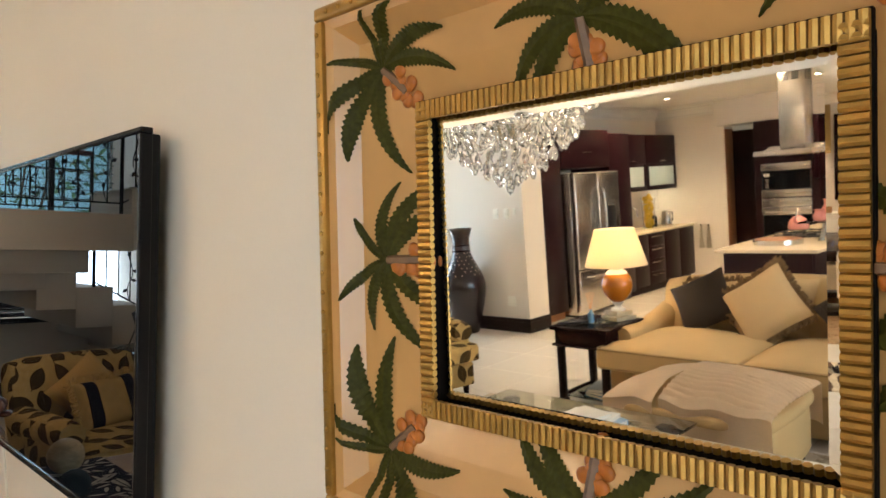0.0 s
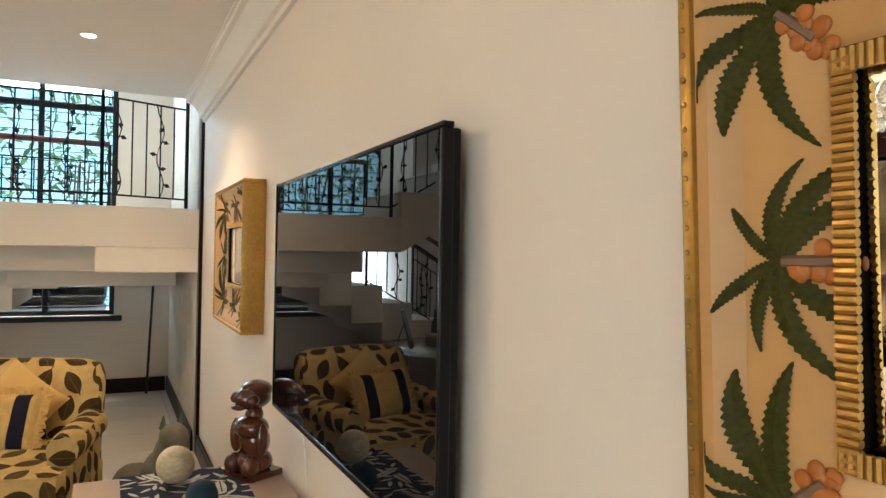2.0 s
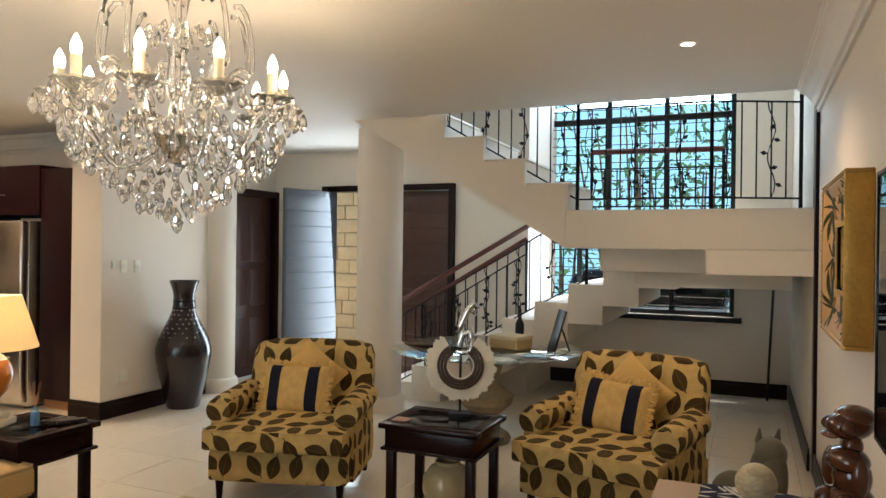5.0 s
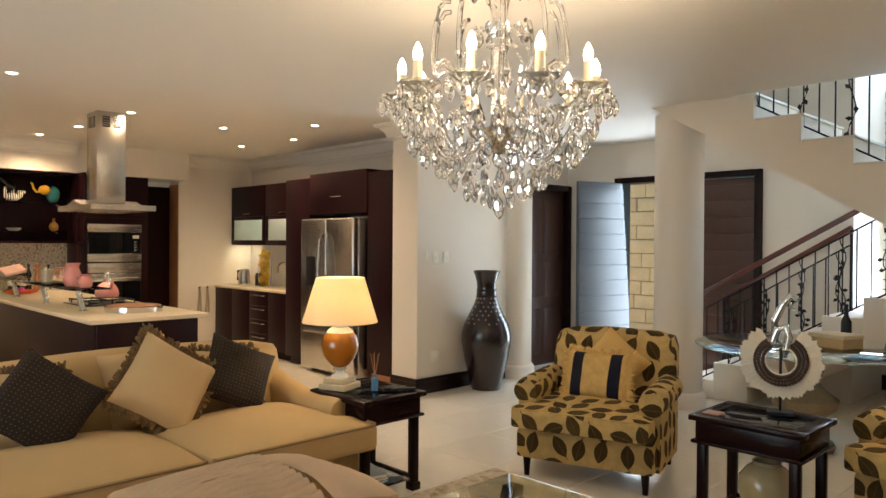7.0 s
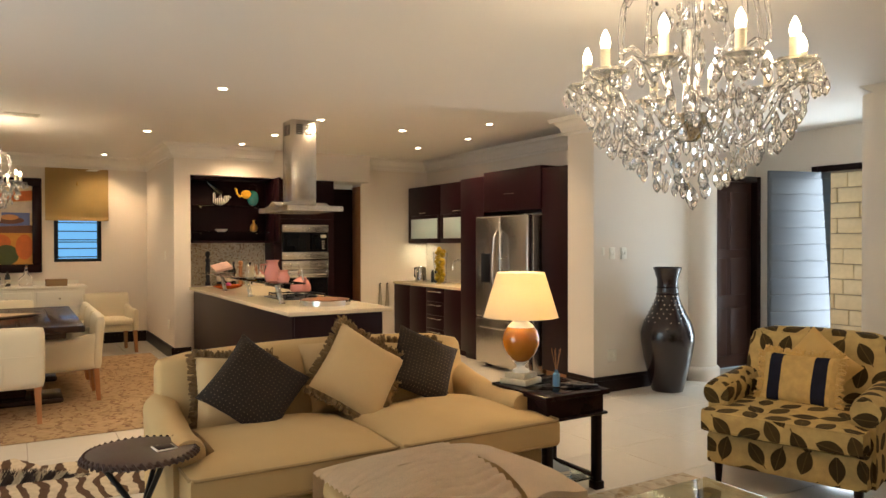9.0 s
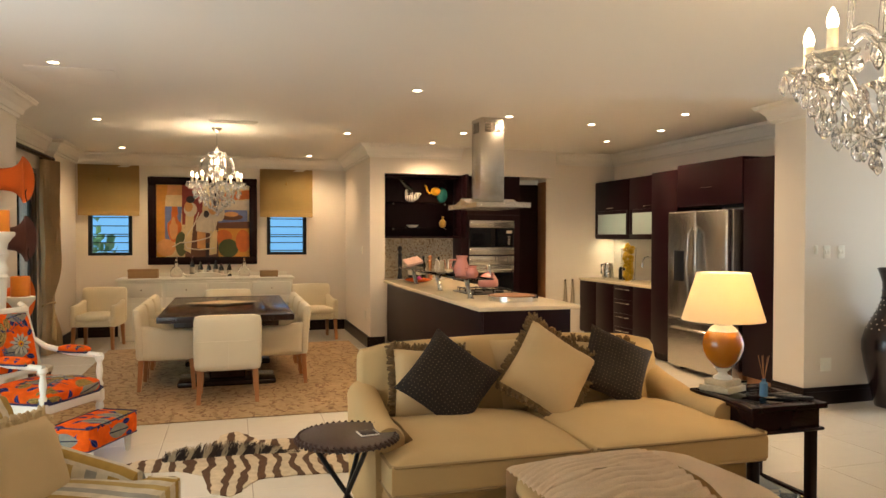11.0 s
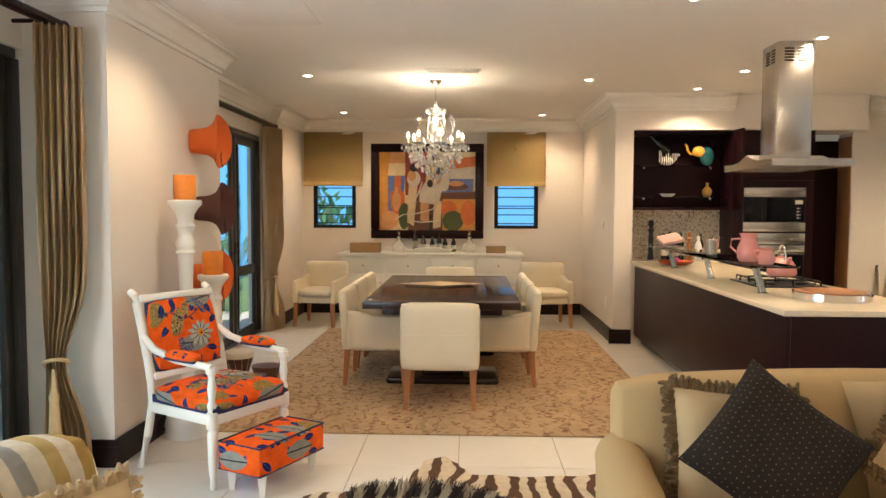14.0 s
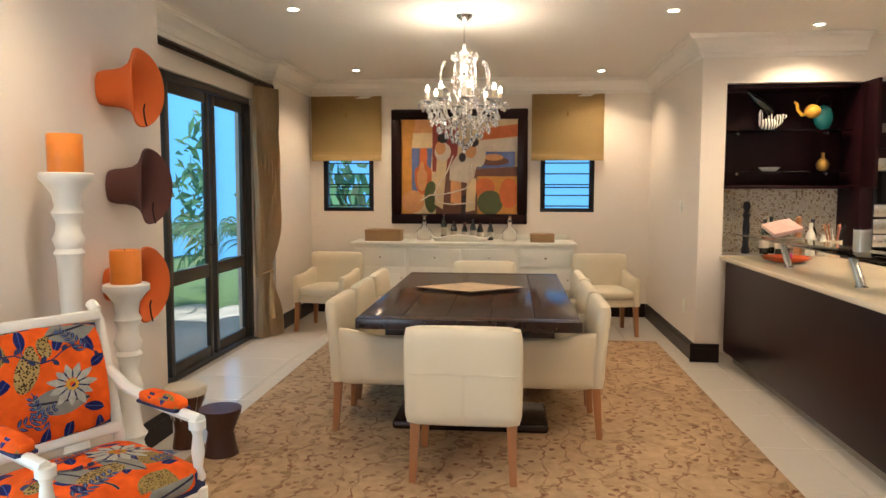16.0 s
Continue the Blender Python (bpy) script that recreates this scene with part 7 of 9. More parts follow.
for i in range(n):
    for lst in (top, bot):
        bm.faces.new((lst[i][0], lst[i + 1][0], lst[i + 1][1], lst[i][1]))
    for s in (0, 1):
        bm.faces.new((top[i][s], top[i + 1][s], bot[i + 1][s], bot[i][s]))
for i in (0, n):
    bm.faces.new((top[i][0], top[i][1], bot[i][1], bot[i][0]))
part("canopy", bm, M_STEEL, c, "wide curved steel canopy")
for x in (-0.28, 0.0, 0.28):
    bm = bm_new()
    lathe(bm, [(0, 1.823), (0.03, 1.823), (0.03, 1.828), (0, 1.828)], 18, Matrix.Translation((x, 0, 0)))
    part("hood_lamp", bm, M_LAMP, c, "glowing hood lamp")
lamp("hood_light", "SPOT", look((-6.98, 2.835, 1.80), (-6.98, 2.835, 0)), 16, WARM, cone=130, radius=0.1)

# sink run along the north wall
c = thing("base_cabinet", "dark base cabinets with steel drawer handles", "cabinet", pose(0, 0, 0))
part("carcass", rbox(-9.58, -7.62, 5.28, 5.84, 0.1, 0.865, 0.003), M_KITCHEN, c)
part("plinth", rbox(-9.58, -7.62, 5.34, 5.84, 0, 0.1, 0.003), M_KITCHEN, c)
for k, x in enumerate((-9.57, -9.08, -8.59, -8.10)):
    if k == 2:
        for q in range(4):
            d = part("drawer", rbox(x, x + 0.48, 5.262, 5.28, 0.115 + 0.187 * q, 0.295 + 0.187 * q, 0.003), M_KITCHEN, c)
            bm = bm_new()
            tube(bm, [(x + 0.08, 5.262, 0.25 + 0.187 * q), (x + 0.10, 5.235, 0.25 + 0.187 * q), (x + 0.38, 5.235, 0.25 + 0.187 * q), (x + 0.40, 5.262, 0.25 + 0.187 * q)], 0.008, 8)
            part("handle", bm, M_STEEL, d)
    else:
        part("door", rbox(x, x + 0.48, 5.262, 5.28, 0.115, 0.86, 0.003), M_KITCHEN, c)
tagged(link("sink_worktop", rbox(-9.59, -7.62, 5.25, 5.848, 0.866, 0.90, 0.005), M_COUNTER, None, True), "cream stone worktop along the kitchen wall", "worktop")
c = thing("sink_tap", "chrome swan-neck kitchen tap", "tap", pose(-8.35, 5.72, 0.9005))
bm = bm_new()
tube(bm, [(0, 0, 0), (0, 0, 0.26)] + [(0, -0.08 + 0.08 * math.cos(a), 0.26 + 0.08 * math.sin(a)) for a in [math.pi * q / 8 for q in range(1, 9)]] + [(0, -0.16, 0.20)], 0.013, 10)
part("spout", bm, M_CHROME, c)
bm = bm_new()
rod(bm, (0.012, 0, 0.06), (0.06, -0.02, 0.09), 0.007, n=8)
part("lever", bm, M_CHROME, c)
c = thing("electric_kettle", "brushed steel electric kettle with a black handle", "kettle", pose(-9.25, 5.55, 0.9005))
bm = bm_new()
lathe(bm, [(0.085, 0), (0.088, 0.02), (0.07, 0.20), (0.062, 0.225), (0.0, 0.24)], 24)
part("body", bm, M_STEEL, c)
bm = bm_new()
tube(bm, [(-0.06, -0.02, 0.21), (-0.14, -0.03, 0.20), (-0.145, -0.03, 0.08), (-0.085, -0.02, 0.05)], 0.013, 8)
part("handle", bm, M_BLACK, c)
c = thing("coffee_flask", "small black flask on the worktop", "flask", pose(-8.98, 5.62, 0.9005))
bm = bm_new()
lathe(bm, [(0.045, 0), (0.045, 0.15), (0.035, 0.16), (0.035, 0.18), (0, 0.185)], 18)
part("body", bm, M_BLACK, c)
c = thing("lemon_jar", "tall glass jar filled with yellow lemons", "jar", pose(-8.68, 5.55, 0.9005))
bm = bm_new()
lathe(bm, [(0.085, 0), (0.105, 0.46), (0.102, 0.46), (0.082, 0.006), (0, 0.006)], 28)
part("jar", bm, M_GLASS, c)
M_LEMON = mat("lemon_skin", (0.72, 0.43, 0.02), 0.4, grain=120, vary=0.08, bump=0.2)
rnd = random.Random(9)
for k in range(30):
    a, z = rnd.uniform(0, 6.28), 0.035 + 0.47 * (k / 30)
    rr = rnd.uniform(0.03, 0.055)
    bm = bm_new()
    bmesh.ops.create_uvsphere(bm, u_segments=10, v_segments=7, radius=0.036, matrix=Matrix.Translation((rr * math.cos(a), rr * math.sin(a), z)) @ pose(0, 0, 0, rnd.uniform(0, 180), rnd.uniform(0, 180), 0) @ Matrix.Diagonal((1, 1, 1.25, 1)))
    part("lemon", bm, M_LEMON, c)
for k in range(4):
    c = thing("drinking_glass", "clear drinking glass on the worktop", "glass", pose(-8.08 + 0.10 * k, 5.62, 0.9005), "drinking glasses")
    bm = bm_new()
    lathe(bm, [(0.032, 0), (0.036, 0.15), (0.034, 0.15), (0.03, 0.006), (0, 0.006)], 18)
    part("tumbler", bm, M_GLASS, c)
c = thing("toaster", "steel and black toaster on the worktop", "toaster", pose(-7.76, 5.6, 0.9005))
part("case", rbox(-0.09, 0.09, -0.13, 0.13, 0, 0.19, 0.03, 4), M_STEEL, c)
part("end_cap", rbox(-0.092, 0.092, -0.14, -0.125, 0.005, 0.185, 0.006), M_BLACK, c)
# wall cupboards with lit frosted panes
M_FROST = mat("frosted_pane", (0.62, 0.68, 0.62), 0.35, grain=300, vary=0.02, bump=0.05)
M_FROST.node_tree.nodes["Principled BSDF"].inputs["Transmission Weight"].default_value = 0.5
c = thing("wall_cabinet", "dark wall cupboards with lit frosted glass panes", "cabinet", pose(0, 0, 0))
part("carcass", rbox(-9.56, -7.62, 5.80, 5.845, 1.48, 2.32, 0.003), M_KITCHEN, c)
for z0, z1 in ((1.48, 1.50), (1.86, 1.885), (2.30, 2.325)):
    part("shelf", rbox(-9.56, -7.62, 5.52, 5.80, z0, z1, 0.002), M_KITCHEN, c)
for x in (-9.56, -8.60, -7.64):
    part("side", rbox(x, x + 0.02, 5.52, 5.80, 1.50, 2.30, 0.002), M_KITCHEN, c)
for x in (-9.55, -8.59):
    d = part("upper_door", rbox(x, x + 0.94, 5.50, 5.518, 1.89, 2.32, 0.003), M_KITCHEN, c)
    part("handle", rbox(x + 0.37, x + 0.57, 5.478, 5.49, 1.92, 1.932, 0.003), M_STEEL, d)
    d = part("lower_door", rbox(x, x + 0.94, 5.50, 5.518, 1.49, 1.55, 0.003), M_KITCHEN, c)
    for a, b_ in ((x, x + 0.07), (x + 0.87, x + 0.94)):
        part("door_stile", rbox(a, b_, 5.50, 5.518, 1.55, 1.89, 0.003), M_KITCHEN, d)
    part("door_rail", rbox(x + 0.07, x + 0.87, 5.50, 5.518, 1.84, 1.888, 0.003), M_KITCHEN, d)
    part("frosted_pane", rbox(x + 0.07, x + 0.87, 5.506, 5.512, 1.55, 1.84, 0.001), M_FROST, d, "frosted glass pane")
    lamp("cupboard_light", "AREA", look((x + 0.47, 5.66, 1.85), (x + 0.47, 5.66, 0)), 26.0, (0.95, 1.0, 0.85), size=0.8, size_y=0.1)
lamp("worktop_light", "AREA", look((-8.6, 5.68, 1.475), (-8.6, 5.68, 0)), 42, (1.0, 0.92, 0.62), size=1.7, size_y=0.08)
part("light_strip", rbox(-9.4, -7.8, 5.62, 5.72, 1.474, 1.48, 0.001), M_WHITE, c)

# tall fridge housing
c = thing("fridge_housing", "tall dark wenge cabinets round the fridge", "cabinet", pose(0, 0, 0))
part("left_panel", rbox(-7.61, -7.08, 5.22, 5.84, 0.1, 2.30, 0.003), M_KITCHEN, c)
part("right_panel", rbox(-5.98, -5.47, 5.24, 5.84, 0.1, 2.30, 0.003), M_KITCHEN, c)
part("upper_cabinet", rbox(-7.08, -5.98, 5.22, 5.84, 1.86, 2.34, 0.003), M_KITCHEN, c)
part("upper_handle", rbox(-6.63, -6.43, 5.195, 5.207, 2.05, 2.06, 0.003), M_STEEL, c)
part("plinth", rbox(-7.61, -7.08, 5.30, 5.84, 0, 0.1, 0.002), M_KITCHEN, c)
part("plinth", rbox(-5.98, -5.47, 5.30, 5.84, 0, 0.1, 0.002), M_LEG, c)
c = thing("refrigerator", "brushed steel two-door refrigerator with curved handles", "refrigerator", pose(-6.53, 5.10, 0))
part("body", rbox(-0.51, 0.51, 0.05, 0.70, 0.03, 1.80, 0.006), M_STEEL, c)
for s in (-1, 1):
    bm = rbox(min(0.004 * s, 0.51 * s), max(0.004 * s, 0.51 * s), -0.03, 0.045, 0.60, 1.80, 0.02, 4)
    d = part("door", bm, M_STEEL, c)
    bm = bm_new()
    tube(bm, [(0.05 * s, -0.03, 0.82), (0.06 * s, -0.075, 0.9), (0.08 * s, -0.085, 1.2), (0.06 * s, -0.075, 1.55), (0.05 * s, -0.03, 1.62)], 0.013, 10)
    part("handle", bm, M_STEEL, d, "bowed steel handle")
d = part("freezer_drawer", rbox(-0.51, 0.51, -0.03, 0.045, 0.06, 0.59, 0.02, 4), M_STEEL, c)
bm = bm_new()
tube(bm, [(-0.36, -0.03, 0.5), (-0.34, -0.08, 0.5), (0.34, -0.08, 0.5), (0.36, -0.03, 0.5)], 0.013, 10)
part("handle", bm, M_STEEL, d)
part("dispenser", rbox(-0.38, -0.20, -0.036, -0.028, 1.02, 1.36, 0.004), M_BLACK, c)
for s in (-1, 1):
    part("foot", rbox(s * 0.42 - 0.03, s * 0.42 + 0.03, 0.1, 0.6, 0, 0.035, 0.003), M_BLACK, c)
# tea towels on the wall
for k in range(2):
    c = thing("tea_towel", "striped tea towel hanging on a hook", "tea towel", pose(-9.597, 5.02 + 0.12 * k, 0.86, 0, 0, 90), "tea towels")
    bm = bm_new()
    rows = []
    for j in range(9):
        z = -0.36 * j / 8
        wv = 0.012 + 0.035 * (j / 8)
        rows.append([bm.verts.new((wv * (2 * i / 6 - 1), -0.014 - 0.008 * math.sin(i * 2.2 + j * 0.3), z)) for i in range(7)])
    for a, b_ in zip(rows, rows[1:]):
        for i in range(6):
            bm.faces.new((a[i], a[i + 1], b_[i + 1], b_[i]))
    bmesh.ops.solidify(bm, geom=bm.faces[:], thickness=0.003)
    part("cloth", bm, M_LABEL, c)
    bm = bm_new()
    rod(bm, (0, 0, 0.0), (0, -0.03, 0.01), 0.005, n=8)
    bmesh.ops.create_icosphere(bm, subdivisions=1, radius=0.011, matrix=Matrix.Translation((0, -0.03, 0.01)))
    part("hook", bm, M_DARKWOOD, c)


# ---- dining room ----
def dining_table():
    c = thing("dining_table", "dark plank-topped dining table on pedestal feet", "table", pose(0, 0, 0))
    for k in range(5):
        y0 = -0.44 + 1.27 * k / 5
        part("plank", rbox(-9.22, -7.13, y0 + 0.001, y0 + 1.27 / 5 - 0.001, 0.69, 0.75, 0.004), M_TABLE, c)
    for x0, x1 in ((-7.128, -7.02), (-9.33, -9.222)):
        part("breadboard_end", rbox(x0, x1, -0.44, 0.83, 0.69, 0.75, 0.005), M_TABLE, c)
    part("apron", rbox(-9.15, -7.2, -0.3, 0.69, 0.62, 0.69, 0.004), M_TABLE, c)
    for x in (-8.75, -7.55):
        part("pedestal", rbox(x - 0.14, x + 0.14, 0.02, 0.37, 0.07, 0.62, 0.02), M_TABLE, c)
        part("pedestal_foot", rbox(x - 0.24, x + 0.24, -0.28, 0.67, 0.013, 0.07, 0.02), M_TABLE, c)


M_TABLE = mat("dark_table_wood", (0.020, 0.008, 0.006), 0.24, grain=22, vary=0.25, stain=2.5, stain_amt=0.15, bump=0.05, spec=0.35, coat=0.08, aniso=(0.1, 1, 1))
dining_table()


def dining_chair(m, label):
    """A cream leather tub chair; faces -y."""
    c = thing("dining_chair", label, "chair", m, "cream leather dining chairs")
    w, d = 0.58, 0.56
    bm = soft(-w / 2, w / 2, d / 2 - 0.085, d / 2, 0.31, 0.81, 0.035, 0.004, 8)
    for v in bm.verts:
        v.co.y += max(0, v.co.z - 0.45) * 0.10
    part("backrest", bm, M_LEATHER, c)
    for s in (-1, 1):
        bm = soft(min(s * (w / 2 - 0.075), s * w / 2), max(s * (w / 2 - 0.075), s * w / 2), -d / 2 + 0.02, d / 2 - 0.05, 0.31, 0.60, 0.03, 0.003, 6)
        for v in bm.verts:
            if v.co.z > 0.5:
                v.co.z += 0.06 * max(0, v.co.y) / 0.25
        part("arm", bm, M_LEATHER, c)
    part("seat_frame", soft(-w / 2 + 0.074, w / 2 - 0.074, -d / 2 + 0.03, d / 2 - 0.08, 0.31, 0.40, 0.02, 0.002, 4), M_LEATHER, c)
    part("seat", soft(-w / 2 + 0.078, w / 2 - 0.078, -d / 2 + 0.0, d / 2 - 0.08, 0.39, 0.485, 0.035, 0.015, 6), M_LEATHER, c)
    bm = bm_new()
    tube(bm, [(-w / 2 + 0.02, d / 2 + 0.017, 0.575), (w / 2 - 0.02, d / 2 + 0.017, 0.575)], 0.0025, 5)
    tube(bm, [(0.0, d / 2 + 0.005, 0.33), (0.0, d / 2 + 0.016, 0.575)], 0.0025, 5)
    part("seam", bm, M_LEATHER, c)
    for sx in (-1, 1):
        for sy in (-1, 1):
            bm = bm_new()
            x, y = sx * (w / 2 - 0.05), sy * (d / 2 - 0.05)
            prism(bm, [(x - 0.024, y - 0.024), (x + 0.024, y - 0.024), (x + 0.024, y + 0.024), (x - 0.024, y + 0.024)], 0.013, 0.315)
            for v in bm.verts:
                if v.co.z < 0.1:
                    v.co.x = x + sx * 0.012 + (v.co.x - x) * 0.72
                    v.co.y = y + sy * 0.02 + (v.co.y - y) * 0.72
            part("leg", bm, M_LEG, c, "tapered orange-brown wooden leg", smooth=False)
    return c


CHAIR = "cream leather dining chair with wooden legs"
first = dining_chair(pose(-6.80, 0.205, 0, 0, 0, -90), CHAIR + " at the table's end")
for x, y, a in ((-7.52, -0.37, 180), (-8.18, -0.37, 180), (-8.84, -0.37, 180), (-7.52, 0.71, 0), (-8.18, 0.71, 0), (-8.84, 0.71, 0), (-9.50, 0.19, 90)):
    tagged(copy_thing(first, pose(x, y, 0, 0, 0, a)), CHAIR + " drawn up to the table")
for x, y, a in ((-10.48, -1.50, 82), (-10.55, 1.42, 98)):
    tagged(copy_thing(first, pose(x, y, -0.012, 0, 0, a)), CHAIR + " standing against the wall")

c = thing("decorative_dish", "diamond-shaped pale carved wooden dish on the table", "dish", pose(-8.25, 0.14, 0.7505, 0, 0, 4))
bm = bm_new()
pts = [(0.0, -0.40), (0.25, 0.0), (0.0, 0.40), (-0.25, 0.0)]
lo = [bm.verts.new((x * 0.72, y * 0.72, 0.0)) for x, y in pts]
hi = [bm.verts.new((x, y, 0.022)) for x, y in pts]
inn = [bm.verts.new((x * 0.93, y * 0.93, 0.022)) for x, y in pts]
ctr = [bm.verts.new((x * 0.86, y * 0.86, 0.015)) for x, y in pts]
bm.faces.new(lo[::-1])
for q in range(4):
    r = (q + 1) % 4
    bm.faces.new((lo[q], lo[r], hi[r], hi[q]))
    bm.faces.new((hi[q], hi[r], inn[r], inn[q]))
    bm.faces.new((inn[q], inn[r], ctr[r], ctr[q]))
bm.faces.new(ctr)
M_INLAY = mat("bone_inlay", (0.56, 0.42, 0.25), 0.5, grain=45, vary=0.5, stain=18, stain_amt=0.25, bump=0.2)
part("dish", bm, M_INLAY, c, smooth=False)


def sideboard():
    c = thing("sideboard", "white painted sideboard with drawers and panelled doors", "sideboard", pose(0, 0, 0))
    x0, x1 = -11.49, -10.90
    part("carcass", rbox(x0, x1, -1.32, 1.12, 0.08, 0.865, 0.003), M_WHITE, c)
    part("plinth", rbox(x0, x1 - 0.03, -1.30, 1.10, 0.001, 0.08, 0.003), M_WHITE, c)
    part("top", rbox(x0, x1 + 0.035, -1.35, 1.15, 0.865, 0.90, 0.008), M_WHITE, c)
    part("centre_block", rbox(x1, x1 + 0.04, -0.70, 0.50, 0.08, 0.862, 0.003), M_WHITE, c)
    part("centre_top", rbox(x1 + 0.034, x1 + 0.07, -0.73, 0.53, 0.866, 0.899, 0.008), M_WHITE, c)
    bm = bm_new()
    out = [(-1.28, 0.90), (-1.28, 0.955)]
    for q in range(25):
        u = -1.0 + 2.0 * q / 24
        out.append((u * 0.9 - 0.1, 0.955 + 0.045 * (abs(u) < 0.36) * math.cos(u * math.pi / 0.72) ** 0.5 if abs(u) < 0.36 else 0.955))
    out += [(1.08, 0.955), (1.08, 0.90)]
    a = [bm.verts.new((x0, y, z)) for y, z in out]
    b_ = [bm.verts.new((x0 + 0.02, y, z)) for y, z in out]
    bm.faces.new(a)
    bm.faces.new(b_[::-1])
    for q in range(len(out)):
        r = (q + 1) % len(out)
        bm.faces.new((a[q], a[r], b_[r], b_[q]))
    part("gallery_board", bm, M_WHITE, c, smooth=False)
    for y0, y1, xf in ((-1.29, -0.73, x1), (-0.68, -0.115, x1 + 0.04), (-0.085, 0.48, x1 + 0.04), (0.53, 1.09, x1)):
        d = part("drawer", rbox(xf, xf + 0.018, y0, y1, 0.64, 0.83, 0.006), M_WHITE, c)
        bm = bm_new()
        bmesh.ops.create_icosphere(bm, subdivisions=2, radius=0.014, matrix=Matrix.Translation((xf + 0.032, (y0 + y1) / 2, 0.735)))
        part("knob", bm, M_STEEL, d, "round steel knob")
        d = part("door", rbox(xf, xf + 0.016, y0, y1, 0.10, 0.62, 0.005), M_WHITE, c)
        part("door_panel", rbox(xf + 0.014, xf + 0.022, y0 + 0.07, y1 - 0.07, 0.17, 0.55, 0.012), M_WHITE, d)
        bm = bm_new()
        bmesh.ops.create_icosphere(bm, subdivisions=2, radius=0.012, matrix=Matrix.Translation((xf + 0.03, y1 - 0.04, 0.50)))
        part("knob", bm, M_STEEL, d)


sideboard()
M_CARD = mat("brown_cardboard", (0.33, 0.195, 0.085), 0.85, grain=60, vary=0.08, stain=8, stain_amt=0.08, bump=0.1)
for y, w, h in ((-1.0, 0.40, 0.13), (0.78, 0.26, 0.09)):
    c = thing("wooden_box", "plain brown box on the sideboard", "box", pose(-11.1, y, 0.9005))
    part("body", rbox(-0.12, 0.12, -w / 2, w / 2, 0, h * 0.8, 0.003), M_CARD, c)
    part("lid", rbox(-0.123, 0.123, -w / 2 - 0.003, w / 2 + 0.003, h * 0.79, h, 0.003), M_CARD, c)
c = thing("long_dish", "long white wavy-edged dish on the sideboard", "dish", pose(-11.08, -0.13, 0.9005))
bm = bm_new()
out = []
for q in range(48):
    a = 2 * math.pi * q / 48
    out.append((0.10 * math.cos(a) * (1 + 0.05 * math.sin(6 * a)), 0.34 * math.copysign(abs(math.sin(a)) ** 0.7, math.sin(a)), 0.055 + 0.016 * math.cos(4 * a)))
lo = [bm.verts.new((x * 0.6, y * 0.85, 0)) for x, y, z in out]
hi = [bm.verts.new(p) for p in out]
inn = [bm.verts.new((x * 0.93, y * 0.97, z)) for x, y, z in out]
ctr = [bm.verts.new((x * 0.55, y * 0.8, 0.012)) for x, y, z in out]
bm.faces.new(lo[::-1])
for q in range(48):
    r = (q + 1) % 48
    bm.faces.new((lo[q], lo[r], hi[r], hi[q]))
    bm.faces.new((hi[q], hi[r], inn[r], inn[q]))
    bm.faces.new((inn[q], inn[r], ctr[r], ctr[q]))
bm.faces.new(ctr)
part("dish", bm, M_WHITE, c)
for k, (y, r, h) in enumerate(((-0.34, 0.036, 0.31), (-0.22, 0.04, 0.22), (-0.10, 0.034, 0.20), (0.0, 0.036, 0.24), (0.08, 0.04, 0.19), (0.2, 0.036, 0.2))):
    bottle(pose(-11.32 + 0.04 * (k % 2), y, 0.9005), r, h, "dark spirit bottle on the sideboard", M_BOTTLE, M_BOTTLE if k % 2 else M_RAIL, True, "bottles on the sideboard")
for y in (-0.56, 0.42):
    c = thing("glass_decanter", "clear glass decanter with a tall neck", "decanter", pose(-11.25, y, 0.9005), "glass decanters")
    bm = bm_new()
    lathe(bm, [(0.07, 0), (0.085, 0.02), (0.085, 0.10), (0.03, 0.16), (0.02, 0.22), (0.022, 0.24), (0.012, 0.25), (0.025, 0.28), (0.0, 0.31)], 22)
    part("body", bm, M_GLASS, c)


